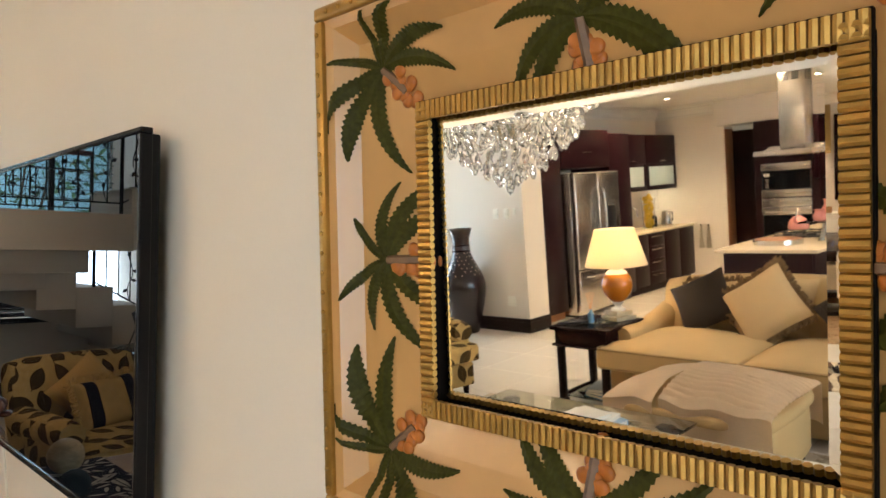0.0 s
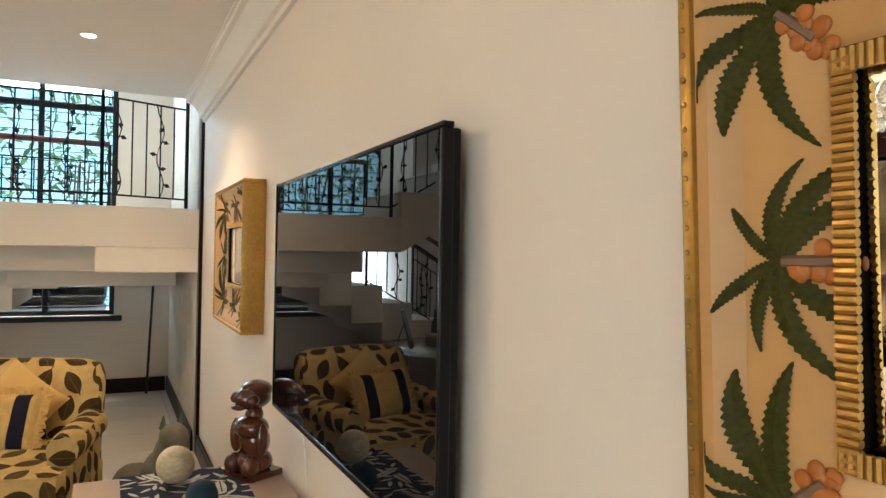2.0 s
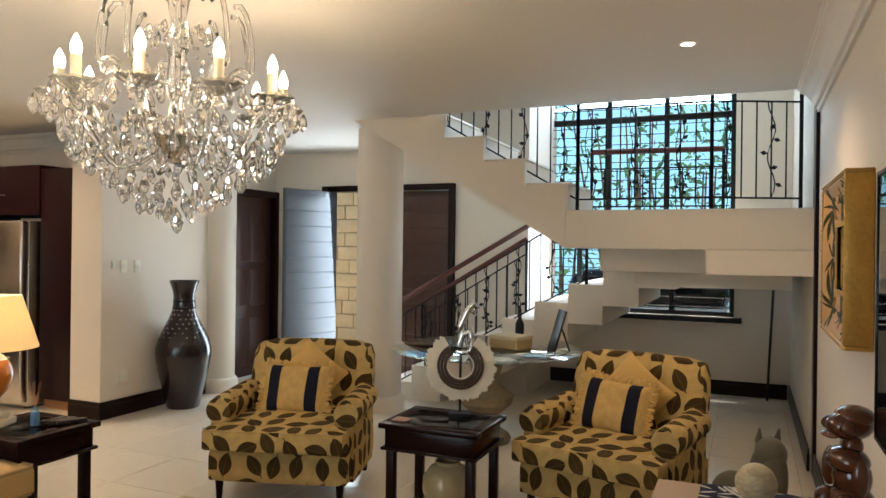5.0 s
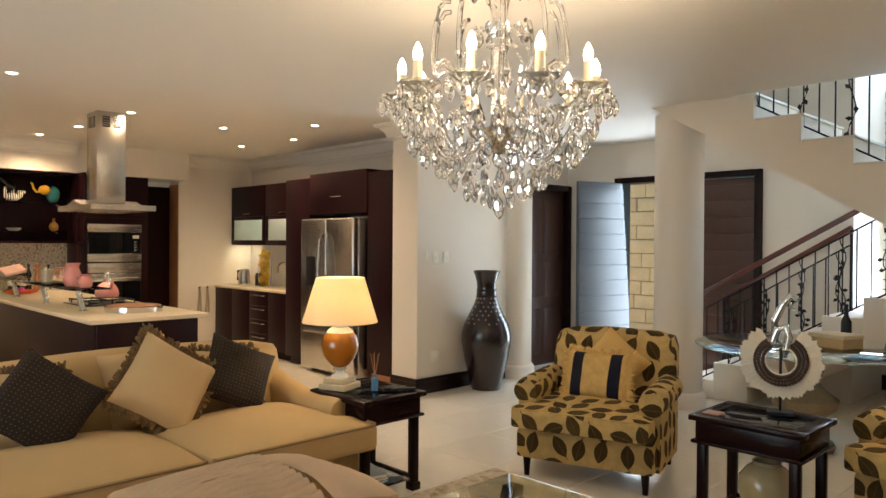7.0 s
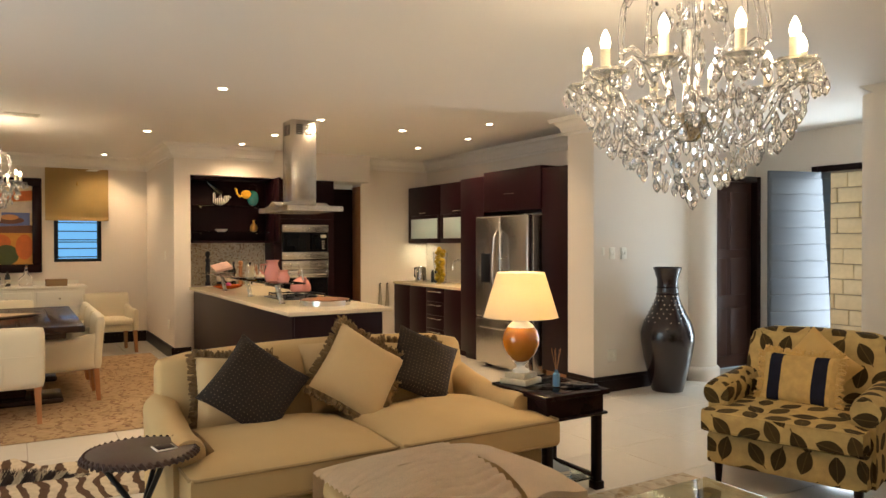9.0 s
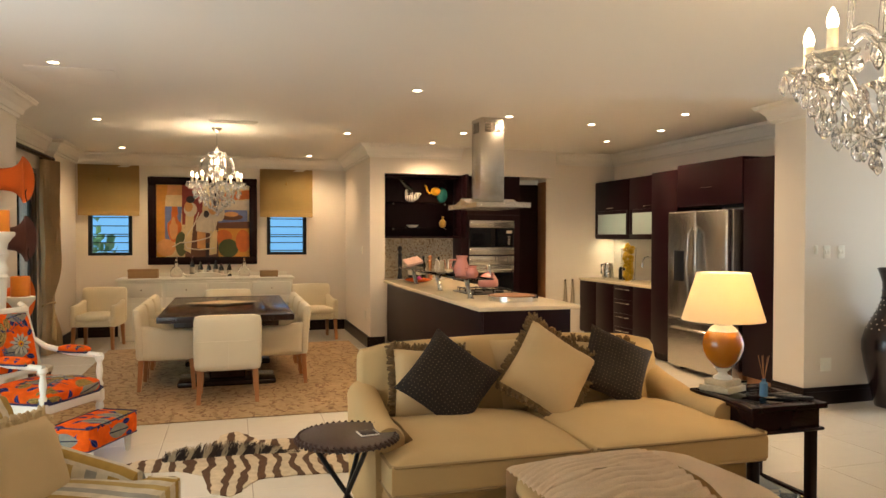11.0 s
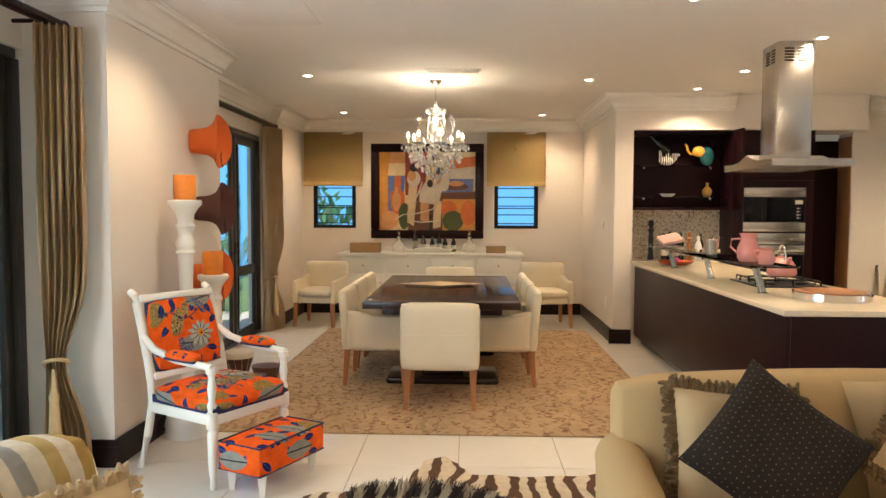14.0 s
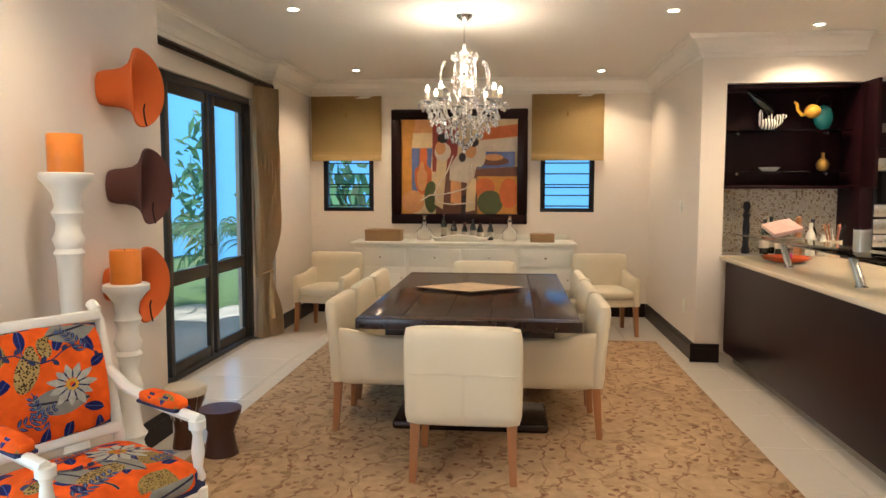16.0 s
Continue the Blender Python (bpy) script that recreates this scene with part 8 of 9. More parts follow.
# painting: an abstract still life in plain coloured shapes
def painting():
    c = thing("painting", "large abstract still life painting in a dark frame", "painting", pose(BACK + 0.004, -0.18, 1.745, 0, 0, 90))
    w, h, f = 1.60, 1.34, 0.12
    for x0, x1, z0, z1 in ((-w / 2, w / 2, h / 2 - f, h / 2), (-w / 2, w / 2, -h / 2, -h / 2 + f), (-w / 2, -w / 2 + f, -h / 2 + f, h / 2 - f), (w / 2 - f, w / 2, -h / 2 + f, h / 2 - f)):
        part("frame", rbox(x0, x1, -0.05, 0, z0, z1, 0.014), M_DARKWOOD_H, c, "dark wooden frame")

    def paint(name, col):
        return mat(name, col, 0.55, grain=14, vary=0.22, stain=4, stain_amt=0.22, bump=0.12, bump_scale=90)

    cols = {"ochre": (0.56, 0.24, 0.03), "cream": (0.66, 0.50, 0.27), "orange": (0.56, 0.13, 0.02), "red": (0.26, 0.035, 0.025), "blue": (0.12, 0.16, 0.36), "brown": (0.13, 0.045, 0.02), "green": (0.07, 0.085, 0.02), "pale": (0.62, 0.52, 0.40), "dark": (0.03, 0.016, 0.016), "peach": (0.60, 0.28, 0.10)}
    mats = {k: paint("paint_" + k, v) for k, v in cols.items()}
    canvas = part("canvas", rbox(-w / 2 + f, w / 2 - f, -0.014, -0.004, -h / 2 + f, h / 2 - f, 0.001), mats["cream"], c, smooth=False)
    W, H = w / 2 - f, h / 2 - f
    layer = [0]

    def patch(col, pts):
        layer[0] += 1
        y = -0.0145 - 0.0007 * layer[0]
        bm = bm_new()
        a = [bm.verts.new((W * (2 * u - 1), y, H * (2 * v - 1))) for u, v in pts]
        b_ = [bm.verts.new((W * (2 * u - 1), -0.013, H * (2 * v - 1))) for u, v in pts]
        bm.faces.new(a)
        for q in range(len(pts)):
            r = (q + 1) % len(pts)
            bm.faces.new((a[q], a[r], b_[r], b_[q]))
        part("paint_patch", bm, mats[col], canvas, smooth=False)

    def blob(col, u, v, ru, rv, power=1.0, top=1.0):
        patch(col, [(u + ru * math.cos(t) * (1 if math.sin(t) < 0.3 else top), v + rv * math.sin(t)) for t in [2 * math.pi * q / 28 for q in range(28)]])

    patch("ochre", [(0, 0), (0.10, 0), (0.09, 0.55), (0.12, 1), (0, 1)])
    patch("peach", [(0.10, 0.72), (0.28, 0.72), (0.28, 1), (0.12, 1)])
    patch("cream", [(0.09, 0.70), (0.27, 0.70), (0.27, 0.86), (0.10, 0.86)])
    patch("blue", [(0.09, 0.25), (0.24, 0.22), (0.27, 0.70), (0.09, 0.70)])
    patch("red", [(0.27, 0.45), (0.48, 0.45), (0.50, 1), (0.27, 1)])
    patch("brown", [(0.30, 0.0), (0.66, 0.0), (0.66, 0.5), (0.30, 0.45)])
    patch("orange", [(0.68, 0.78), (1, 0.82), (1, 0.95), (0.68, 0.9)])
    patch("pale", [(0.68, 0.66), (1, 0.66), (1, 0.80), (0.68, 0.78)])
    patch("blue", [(0.66, 0.48), (0.98, 0.50), (0.98, 0.66), (0.68, 0.66)])
    patch("brown", [(0.66, 0.40), (1, 0.40), (1, 0.50), (0.66, 0.48)])
    patch("ochre", [(0.66, 0.0), (1, 0.0), (1, 0.40), (0.66, 0.40)])
    blob("orange", 0.19, 0.42, 0.075, 0.22, top=0.55)
    blob("peach", 0.18, 0.40, 0.045, 0.16, top=0.6)
    patch("orange", [(0.155, 0.58), (0.23, 0.58), (0.22, 0.70), (0.165, 0.70)])
    blob("peach", 0.10, 0.13, 0.10, 0.12)
    blob("green", 0.26, 0.18, 0.06, 0.17)
    blob("orange", 0.72, 0.28, 0.09, 0.10)
    blob("green", 0.77, 0.12, 0.11, 0.13)
    blob("orange", 0.93, 0.22, 0.08, 0.16)
    blob("brown", 0.80, 0.56, 0.13, 0.045)
    blob("peach", 0.80, 0.60, 0.08, 0.035)
    patch("cream", [(0.29, 0.10), (0.36, 0.05), (0.40, 0.60), (0.31, 0.62)])
    patch("peach", [(0.43, 0.12), (0.52, 0.10), (0.52, 0.36), (0.43, 0.36)])
    patch("pale", [(0.42, 0.36), (0.62, 0.32), (0.66, 0.55), (0.60, 0.66), (0.48, 0.62), (0.42, 0.5)])
    blob("pale", 0.36, 0.66, 0.07, 0.10)
    blob("pale", 0.68, 0.62, 0.05, 0.12)
    blob("peach", 0.34, 0.70, 0.045, 0.07)
    blob("peach", 0.60, 0.68, 0.05, 0.09)
    blob("dark", 0.36, 0.80, 0.045, 0.05)
    blob("dark", 0.63, 0.76, 0.04, 0.05)
    blob("dark", 0.53, 0.60, 0.03, 0.05)
    patch("cream", [(0.56, 0.02), (0.64, 0.04), (0.65, 0.38), (0.57, 0.36)])
    patch("dark", [(0.52, 0.0), (0.56, 0.0), (0.565, 0.2), (0.525, 0.2)])
    bm = bm_new()
    tube(bm, [(W * (2 * u - 1), -0.043, H * (2 * v - 1)) for u, v in ((0.17, 0.14), (0.25, 0.20), (0.33, 0.20), (0.45, 0.23), (0.56, 0.27), (0.62, 0.40), (0.60, 0.52))], 0.010, 6)
    part("paint_line", bm, mats["pale"], canvas)
    bm = bm_new()
    tube(bm, [(W * (2 * u - 1), -0.043, H * (2 * v - 1)) for u, v in ((0.45, 0.62), (0.40, 0.45), (0.33, 0.32), (0.29, 0.22), (0.32, 0.12), (0.45, 0.10), (0.62, 0.12))], 0.010, 6)
    part("paint_line", bm, mats["pale"], canvas)


painting()


def small_window(name, y0, y1):
    c = thing(name, "small black louvre window with garden light behind", "window", kind="structure")
    x, z0, z1 = BACK - 0.05, 1.22, 2.45
    for a in ((y0, y1, z0, z0 + 0.045), (y0, y1, z1 - 0.045, z1), (y0, y0 + 0.055, z0 + 0.045, z1 - 0.045), (y1 - 0.055, y1, z0 + 0.045, z1 - 0.045)):
        part("window_frame", rbox(x - 0.04, x + 0.045, a[0], a[1], a[2], a[3], 0.004), M_BLACK, c)
    for k in range(9):
        z = z0 + 0.07 + 0.125 * k
        o = part("louvre", rbox(-0.003, 0.003, y0 + 0.056, y1 - 0.056, 0, 0.135, 0.001), M_WINGLASS, c, "glass louvre blade", m=pose(x, 0, z, 0, -18, 0))
        o.visible_shadow = False
        part("louvre_edge", rbox(x - 0.012, x + 0.012, y0 + 0.056, y1 - 0.056, z - 0.007, z + 0.007, 0.002), M_BLACK, c, "dark louvre blade edge")
        part("louvre_clip", rbox(x - 0.02, x + 0.02, y0 + 0.05, y0 + 0.062, z - 0.008, z + 0.012, 0.002), M_BLACK, c)
    part("inner_bar", rbox(x - 0.05, x - 0.035, y0 + 0.05, y1 - 0.05, 1.50, 1.515, 0.002), M_BLACK, c)


small_window("window_3", -1.81, -1.20)
small_window("window_4", 0.77, 1.39)


def roman_blind(y0, y1):
    c = thing("roman_blind", "mustard fabric roman blind half lowered", "blind", pose(BACK + 0.05, (y0 + y1) / 2, 2.57), "roman blinds")
    w = y1 - y0
    bm = bm_new()
    rows = []
    n, mrows = 20, 26
    for j in range(mrows + 1):
        z = -0.75 * j / mrows
        fold = 0.016 * (1 if j > mrows - 3 else 0) + 0.010 * max(0, math.sin((z + 0.2) * 8)) * 0.5
        rows.append([bm.verts.new((0.012 + fold + 0.006 * math.sin(6 * i / n + j * 0.4), w * (i / n - 0.5), z)) for i in range(n + 1)])
    for a, b_ in zip(rows, rows[1:]):
        for i in range(n):
            bm.faces.new((a[i], a[i + 1], b_[i + 1], b_[i]))
    bmesh.ops.solidify(bm, geom=bm.faces[:], thickness=0.006)
    part("cloth", bm, M_BLIND, c)
    bm = bm_new()
    pts = [(0.03, w * (u - 0.5), -0.15 - 0.035 * math.sin(math.pi * min(1, 2 * min(u, 1 - u)))) for u in [q / 16 for q in range(17)]]
    tube(bm, pts, 0.004, 5)
    part("pelmet_edge", bm, M_BLIND, c)
    part("bottom_fold", rbox(0.022, 0.04, -w / 2, w / 2, -0.755, -0.69, 0.008), M_BLIND, c)
    bm = bm_new()
    lathe(bm, [(0.004, -0.19), (0.012, -0.205), (0.014, -0.235), (0.005, -0.25)], 12, Matrix.Translation((0.035, 0, 0)))
    part("toggle", bm, M_GOLD, c)
    part("head_rail", rbox(-0.045, 0.012, -w / 2, w / 2, -0.03, 0.0, 0.003), M_WHITE, c)


roman_blind(-1.93, -1.09)
roman_blind(0.66, 1.48)


# sliding and folding doors to the garden
def glazed_door(name, label, y, x_edges, z1, rail=None):
    c = thing(name, label, "door", kind="structure")
    xa, xb = x_edges[0], x_edges[-1]
    part("door_frame", rbox(xa, xb, y - 0.06, y + 0.06, z1, z1 + 0.055, 0.004), M_BRONZE, c)
    part("threshold", rbox(xa, xb, y - 0.06, y + 0.06, 0.0, 0.02, 0.004), M_BRONZE, c)
    for x in (xa, xb):
        part("door_frame", rbox(x - 0.03, x + 0.03, y - 0.06, y + 0.06, 0.02, z1, 0.004), M_BRONZE, c)
    for x0, x1 in zip(x_edges, x_edges[1:]):
        lo, hi = min(x0, x1) + 0.032, max(x0, x1) - 0.032
        s = part("leaf_stile", rbox(lo, lo + 0.065, y - 0.022, y + 0.022, 0.025, z1 - 0.004, 0.004), M_BRONZE, c)
        part("leaf_stile", rbox(hi - 0.065, hi, y - 0.022, y + 0.022, 0.025, z1 - 0.004, 0.004), M_BRONZE, c)
        for a, b_ in ((0.025, 0.12), (z1 - 0.09, z1 - 0.004)) + (((rail - 0.055, rail + 0.055),) if rail else ()):
            part("leaf_rail", rbox(lo + 0.065, hi - 0.065, y - 0.02, y + 0.02, a, b_, 0.004), M_BRONZE, c)
        o = part("pane", rbox(lo + 0.06, hi - 0.06, y - 0.004, y + 0.004, 0.1, z1 - 0.08, 0.001), M_WINGLASS, c)
        o.visible_shadow = False
    bm = bm_new()
    tube(bm, [(x_edges[1] + 0.06, y + 0.02, 1.0), (x_edges[1] + 0.06, y + 0.06, 1.0), (x_edges[1] + 0.06, y + 0.06, 1.12)], 0.009, 8)
    part("door_handle", bm, M_BLACK, c)
    return c


M_BRONZE = mat("bronze_aluminium", (0.045, 0.040, 0.034), 0.38, 0.3, grain=120, vary=0.08, bump=0.03)
glazed_door("door_4", "bronze-framed glazed dining door to the garden", -2.18, (-9.93, -9.10, -8.25, -7.2), 2.30, 0.78)
glazed_door("door_5", "wide aluminium-framed sliding glass door to the patio", -2.18, (-5.32, -3.95, -2.6, -1.52), 2.32)


def curtain(label, m, w, h, tie, seed):
    """A gathered curtain held in by a tassel tie-back; hangs in the xz plane."""
    c = thing("curtain", label, "curtain", m, "gold curtains")
    bm = bm_new()
    rnd = random.Random(seed)
    n, rows_n = 56, 34
    ph = rnd.uniform(0, 6)
    rows = []
    for j in range(rows_n + 1):
        z = h * (1 - j / rows_n)
        pull = math.exp(-((z - tie) / 0.28) ** 2)
        ww = w * (1 - 0.58 * pull)
        amp = 0.030 + 0.02 * (1 - z / h)
        row = []
        for i in range(n + 1):
            u = i / n - 0.5
            row.append(bm.verts.new((u * ww + 0.05 * pull, amp * math.sin(u * 42 + ph + 0.4 * math.sin(z * 3)) * (1 - 0.3 * pull) + 0.012 * math.sin(u * 90 + z * 5), z)))
        rows.append(row)
    for a, b_ in zip(rows, rows[1:]):
        for i in range(n):
            bm.faces.new((a[i], a[i + 1], b_[i + 1], b_[i]))
    bmesh.ops.solidify(bm, geom=bm.faces[:], thickness=0.004)
    part("cloth", bm, M_CURTAIN, c)
    bm = bm_new()
    tube(bm, [((0.24 * w) * math.cos(a) + 0.05, 0.065 * math.sin(a), tie + 0.03 * math.sin(a)) for a in [2 * math.pi * q / 20 for q in range(21)]], 0.011, 7)
    part("tie_cord", bm, M_CUSHBEIGE, c, "twisted cream tie-back cord")
    bm = bm_new()
    lathe(bm, [(0.008, tie - 0.02), (0.016, tie - 0.14), (0.028, tie - 0.17), (0.024, tie - 0.20), (0.032, tie - 0.36), (0.030, tie - 0.44), (0, tie - 0.44)], 14, Matrix.Translation((0.06, 0.075, 0)))
    part("tassel", bm, M_CUSHBEIGE, c, "cream tassel")


def curtain_rod(label, x0, x1, y, z):
    c = thing("curtain_rod", label, "curtain rod")
    bm = bm_new()
    rod(bm, (x0, y, z), (x1, y, z), 0.030, n=16)
    part("pole", bm, M_DARKWOOD_H, c)
    for x in (x0, x1):
        bm = bm_new()
        lathe(bm, [(0.034, -0.02), (0.036, 0.0), (0.034, 0.02), (0, 0.022)], 18, pose(x, y, z, 0, 90, 0))
        part("end_cap", bm, M_DARKWOOD, c)
    for x in (x0 + 0.15, x1 - 0.15):
        bm = bm_new()
        rod(bm, (x, y, z), (x, y - 0.2, z), 0.012, n=8)
        part("bracket", bm, M_DARKWOOD, c)


curtain_rod("thick dark wooden curtain pole over the sliding door", -5.36, -1.6, -1.86, 2.50)
curtain_rod("thick dark wooden curtain pole over the dining door", -10.18, -7.2, -1.99, 2.50)
curtain("gold curtain gathered by a tasselled tie-back", pose(-5.19, -1.80, 0.012, 0, 0, -62), 0.24, 2.46, 0.63, 1)
curtain("gold curtain gathered by a tasselled tie-back", pose(-10.0, -1.97, 0.012, 0, 0, -25), 0.34, 2.46, 0.63, 2)


# hats on the pier
def hat(x, z, material, label, s=1.0, turn=0):
    c = thing("hat", label, "hat", pose(x, -1.62, z, 90, 0, 180 + turn), "flared felt hats on the wall")
    bm = bm_new()
    n = 48
    prof = [(0.088, 0.002), (0.095, 0.03), (0.098, 0.08), (0.108, 0.13), (0.135, 0.175), (0.175, 0.205), (0.205, 0.222)]
    prof = prof + [(r - 0.006, z_ + 0.006) for r, z_ in prof[::-1][:-1]] + [(0.0, 0.02)]
    rings = []
    for r, z_ in prof:
        rings.append([bm.verts.new((s * r * 0.80 * math.cos(2 * math.pi * k / n), s * r * math.sin(2 * math.pi * k / n) * (1 + 0.05 * math.cos(4 * math.pi * k / n)), z_ + 0.02 * (r / 0.2) ** 2 * math.cos(4 * math.pi * k / n))) for k in range(n)])
    for a, b_ in zip(rings, rings[1:]):
        for k in range(n):
            bm.faces.new((a[k], a[(k + 1) % n], b_[(k + 1) % n], b_[k]))
    part("felt", bm, material, c)
    # shade in the brim's crease, drawn as a thin dark tube
    bm = bm_new()
    tube(bm, [(0.0, -s * r, z_ - 0.012) for r, z_ in ((0.08, 0.235), (0.11, 0.228), (0.15, 0.232), (0.19, 0.242))], 0.004, 6)
    part("crease_shade", bm, M_KITCHEN, c)


M_FELT = mat("orange_felt", (0.66, 0.13, 0.018), 0.85, grain=200, vary=0.06, stain=6, stain_amt=0.05, bump=0.3)
M_FELT2 = mat("brown_felt", (0.085, 0.028, 0.022), 0.85, grain=200, vary=0.08, stain=6, stain_amt=0.05, bump=0.3)
hat(-6.56, 1.98, M_FELT, "flared orange felt hat hung on the wall")
hat(-6.62, 1.49, M_FELT2, "flared dark brown felt hat hung on the wall")
hat(-6.56, 0.99, M_FELT, "flared orange felt hat hung on the wall")


def candle_stand(x, y, h, label):
    c = thing("candle_stand", label, "candle stand", pose(x, y, 0), "white candle stands")
    bm = bm_new()
    lathe(bm, [(0.145, 0), (0.15, 0.02), (0.14, 0.05), (0.15, 0.07), (0.13, 0.15), (0.09, 0.19), (0.06, 0.24), (0.055, 0.27), (0.075, 0.30), (0.055, 0.33), (0.042, 0.42), (0.05, h * 0.48), (0.062, h * 0.52), (0.05, h * 0.56), (0.04, h * 0.6), (0.05, h - 0.36), (0.062, h - 0.34), (0.05, h - 0.32), (0.064, h - 0.28), (0.05, h - 0.25), (0.046, h - 0.21), (0.064, h - 0.17), (0.05, h - 0.14), (0.058, h - 0.09), (0.085, h - 0.05), (0.105, h - 0.03), (0.105, h - 0.005), (0.098, h), (0, h)], 32)
    part("turned_post", bm, M_WHITE, c)
    cd = thing("pillar_candle", "thick orange pillar candle on the white stand", "candle", pose(x, y, h + 0.0005), "orange pillar candles")
    bm = bm_new()
    lathe(bm, [(0.068, 0), (0.07, 0.004), (0.07, 0.155), (0.066, 0.16), (0.05, 0.152), (0, 0.15)], 32)
    part("wax", bm, M_WAX, cd)
    bm = bm_new()
    rod(bm, (0, 0, 0.15), (0.004, 0, 0.165), 0.002, n=6)
    part("wick", bm, M_BLACK, cd)


M_WAX = mat("orange_wax", (0.72, 0.22, 0.018), 0.4, grain=30, vary=0.05, stain=9, stain_amt=0.1, bump=0.05)
M_WAX.node_tree.nodes["Principled BSDF"].inputs["Subsurface Weight"].default_value = 0.15
candle_stand(-5.95, -1.43, 1.545, "tall turned white candle stand beside the hats")
candle_stand(-6.30, -1.38, 1.03, "shorter turned white candle stand beside the hats")


def carver_chair():
    c = thing("carver_chair", "white painted carved armchair in orange floral fabric", "chair", pose(-5.39, -1.02, 0, 0, 0, 150))
    w, d = 0.56, 0.54
    uv_box(part("seat", soft(-w / 2 + 0.01, w / 2 - 0.01, -d / 2, d / 2 - 0.03, 0.40, 0.50, 0.04, 0.03, 8), M_FLORAL, c, "orange floral seat"))
    part("seat_welt", soft(-w / 2 + 0.004, w / 2 - 0.004, -d / 2 - 0.004, d / 2 - 0.024, 0.398, 0.452, 0.012, 0.0, 4), M_NAVY, c, "navy welt")
    for a in ((-w / 2, w / 2, -d / 2, -d / 2 + 0.035), (-w / 2, w / 2, d / 2 - 0.035, d / 2), (-w / 2, -w / 2 + 0.035, -d / 2 + 0.035, d / 2 - 0.035), (w / 2 - 0.035, w / 2, -d / 2 + 0.035, d / 2 - 0.035)):
        part("seat_rail", rbox(a[0], a[1], a[2], a[3], 0.345, 0.405, 0.008), M_WHITE, c)

    def by(z):
        return d / 2 - 0.02 + 0.30 * max(0, z - 0.42) ** 1.25

    for s in (-1, 1):
        bm = bm_new()
        pts = [(s * (w / 2 - 0.02), d / 2 + 0.10, 0.0), (s * (w / 2 - 0.02), d / 2 + 0.03, 0.2), (s * (w / 2 - 0.02), d / 2 - 0.02, 0.40)]
        pts += [(s * (w / 2 - 0.022), by(z), z) for z in (0.5, 0.62, 0.74, 0.86, 0.95, 0.99)]
        pts.append((s * (w / 2 - 0.022), by(1.0) + 0.035, 1.01))
        tube(bm, pts, 0.023, 8)
        part("back_post", bm, M_WHITE, c)
        # turned front leg and arm support
        bm = bm_new()
        lathe(bm, [(0.012, 0), (0.018, 0.02), (0.014, 0.05), (0.022, 0.10), (0.028, 0.30), (0.02, 0.32), (0.031, 0.335), (0.031, 0.41), (0.02, 0.42), (0.026, 0.45), (0.016, 0.48), (0.024, 0.54), (0.017, 0.60), (0.022, 0.62), (0.03, 0.625), (0.03, 0.655), (0, 0.655)], 14, Matrix.Translation((s * (w / 2 - 0.018), -d / 2 + 0.022, 0)))
        part("front_leg", bm, M_WHITE, c)
        bm = bm_new()
        tube(bm, [(s * (w / 2 - 0.02), by(0.76), 0.76), (s * (w / 2 - 0.012), by(0.70) - 0.10, 0.70), (s * (w / 2 - 0.005), 0.02, 0.665), (s * (w / 2 - 0.012), -d / 2 + 0.01, 0.655)], 0.021, 8)
        part("arm", bm, M_WHITE, c)
        o = part("arm_pad", soft(s * (w / 2 - 0.01) - 0.034, s * (w / 2 - 0.01) + 0.034, -0.15, 0.09, 0.668, 0.715, 0.02, 0.008, 5), M_FLORAL, c, "padded floral arm rest")
        uv_box(o)
        part("pad_welt", soft(s * (w / 2 - 0.01) - 0.037, s * (w / 2 - 0.01) + 0.037, -0.153, 0.093, 0.664, 0.682, 0.008, 0, 3), M_NAVY, c)
    lean = pose(0, d / 2 - 0.035, 0.50, -14, 0, 0)
    part("back_welt", soft(-w / 2 + 0.05, w / 2 - 0.05, -0.012, 0.03, 0.06, 0.47, 0.02, 0.0, 5), M_NAVY, c, m=lean)
    uv_box(part("backrest", soft(-w / 2 + 0.062, w / 2 - 0.062, -0.028, 0.03, 0.072, 0.458, 0.02, 0.018, 8), M_FLORAL, c, "orange floral padded back", m=lean))
    for z in (0.02, 0.47):
        part("back_rail", rbox(-w / 2 + 0.03, w / 2 - 0.03, -0.012, 0.028, z, z + 0.042, 0.01), M_WHITE, c, m=lean)

    def on_back(a, b):
        """A point of the padded back; a, b run from -1 to 1 across and up it."""
        return Vector((a * 0.205, -0.0295 - 0.018 * (1 - a * a) * (1 - b * b), 0.265 + b * 0.18))

    def on_seat(a, b):
        return Vector((a * 0.255, -0.015 + b * 0.24, 0.5015 + 0.03 * (1 - a * a) * (1 - b * b)))

    def printed(name, material, place, shapes, lift=0.0):
        """Flat printed shapes, each an outline in the fabric's own directions."""
        bm = bm_new()
        up = Vector((0, -1, 0)) if place is on_back else Vector((0, 0, 1))
        for out in shapes:
            mid = [sum(p[0] for p in out) / len(out), sum(p[1] for p in out) / len(out)]
            hub = bm.verts.new(place(*mid) + up * (0.0008 + lift))
            ring = [bm.verts.new(place(max(-0.97, min(0.97, p[0])), max(-0.97, min(0.97, p[1]))) + up * (0.0008 + lift)) for p in out]
            for q in range(len(ring)):
                bm.faces.new((hub, ring[q], ring[(q + 1) % len(ring)]))
        part(name, bm, material, c, m=lean if place is on_back else None)

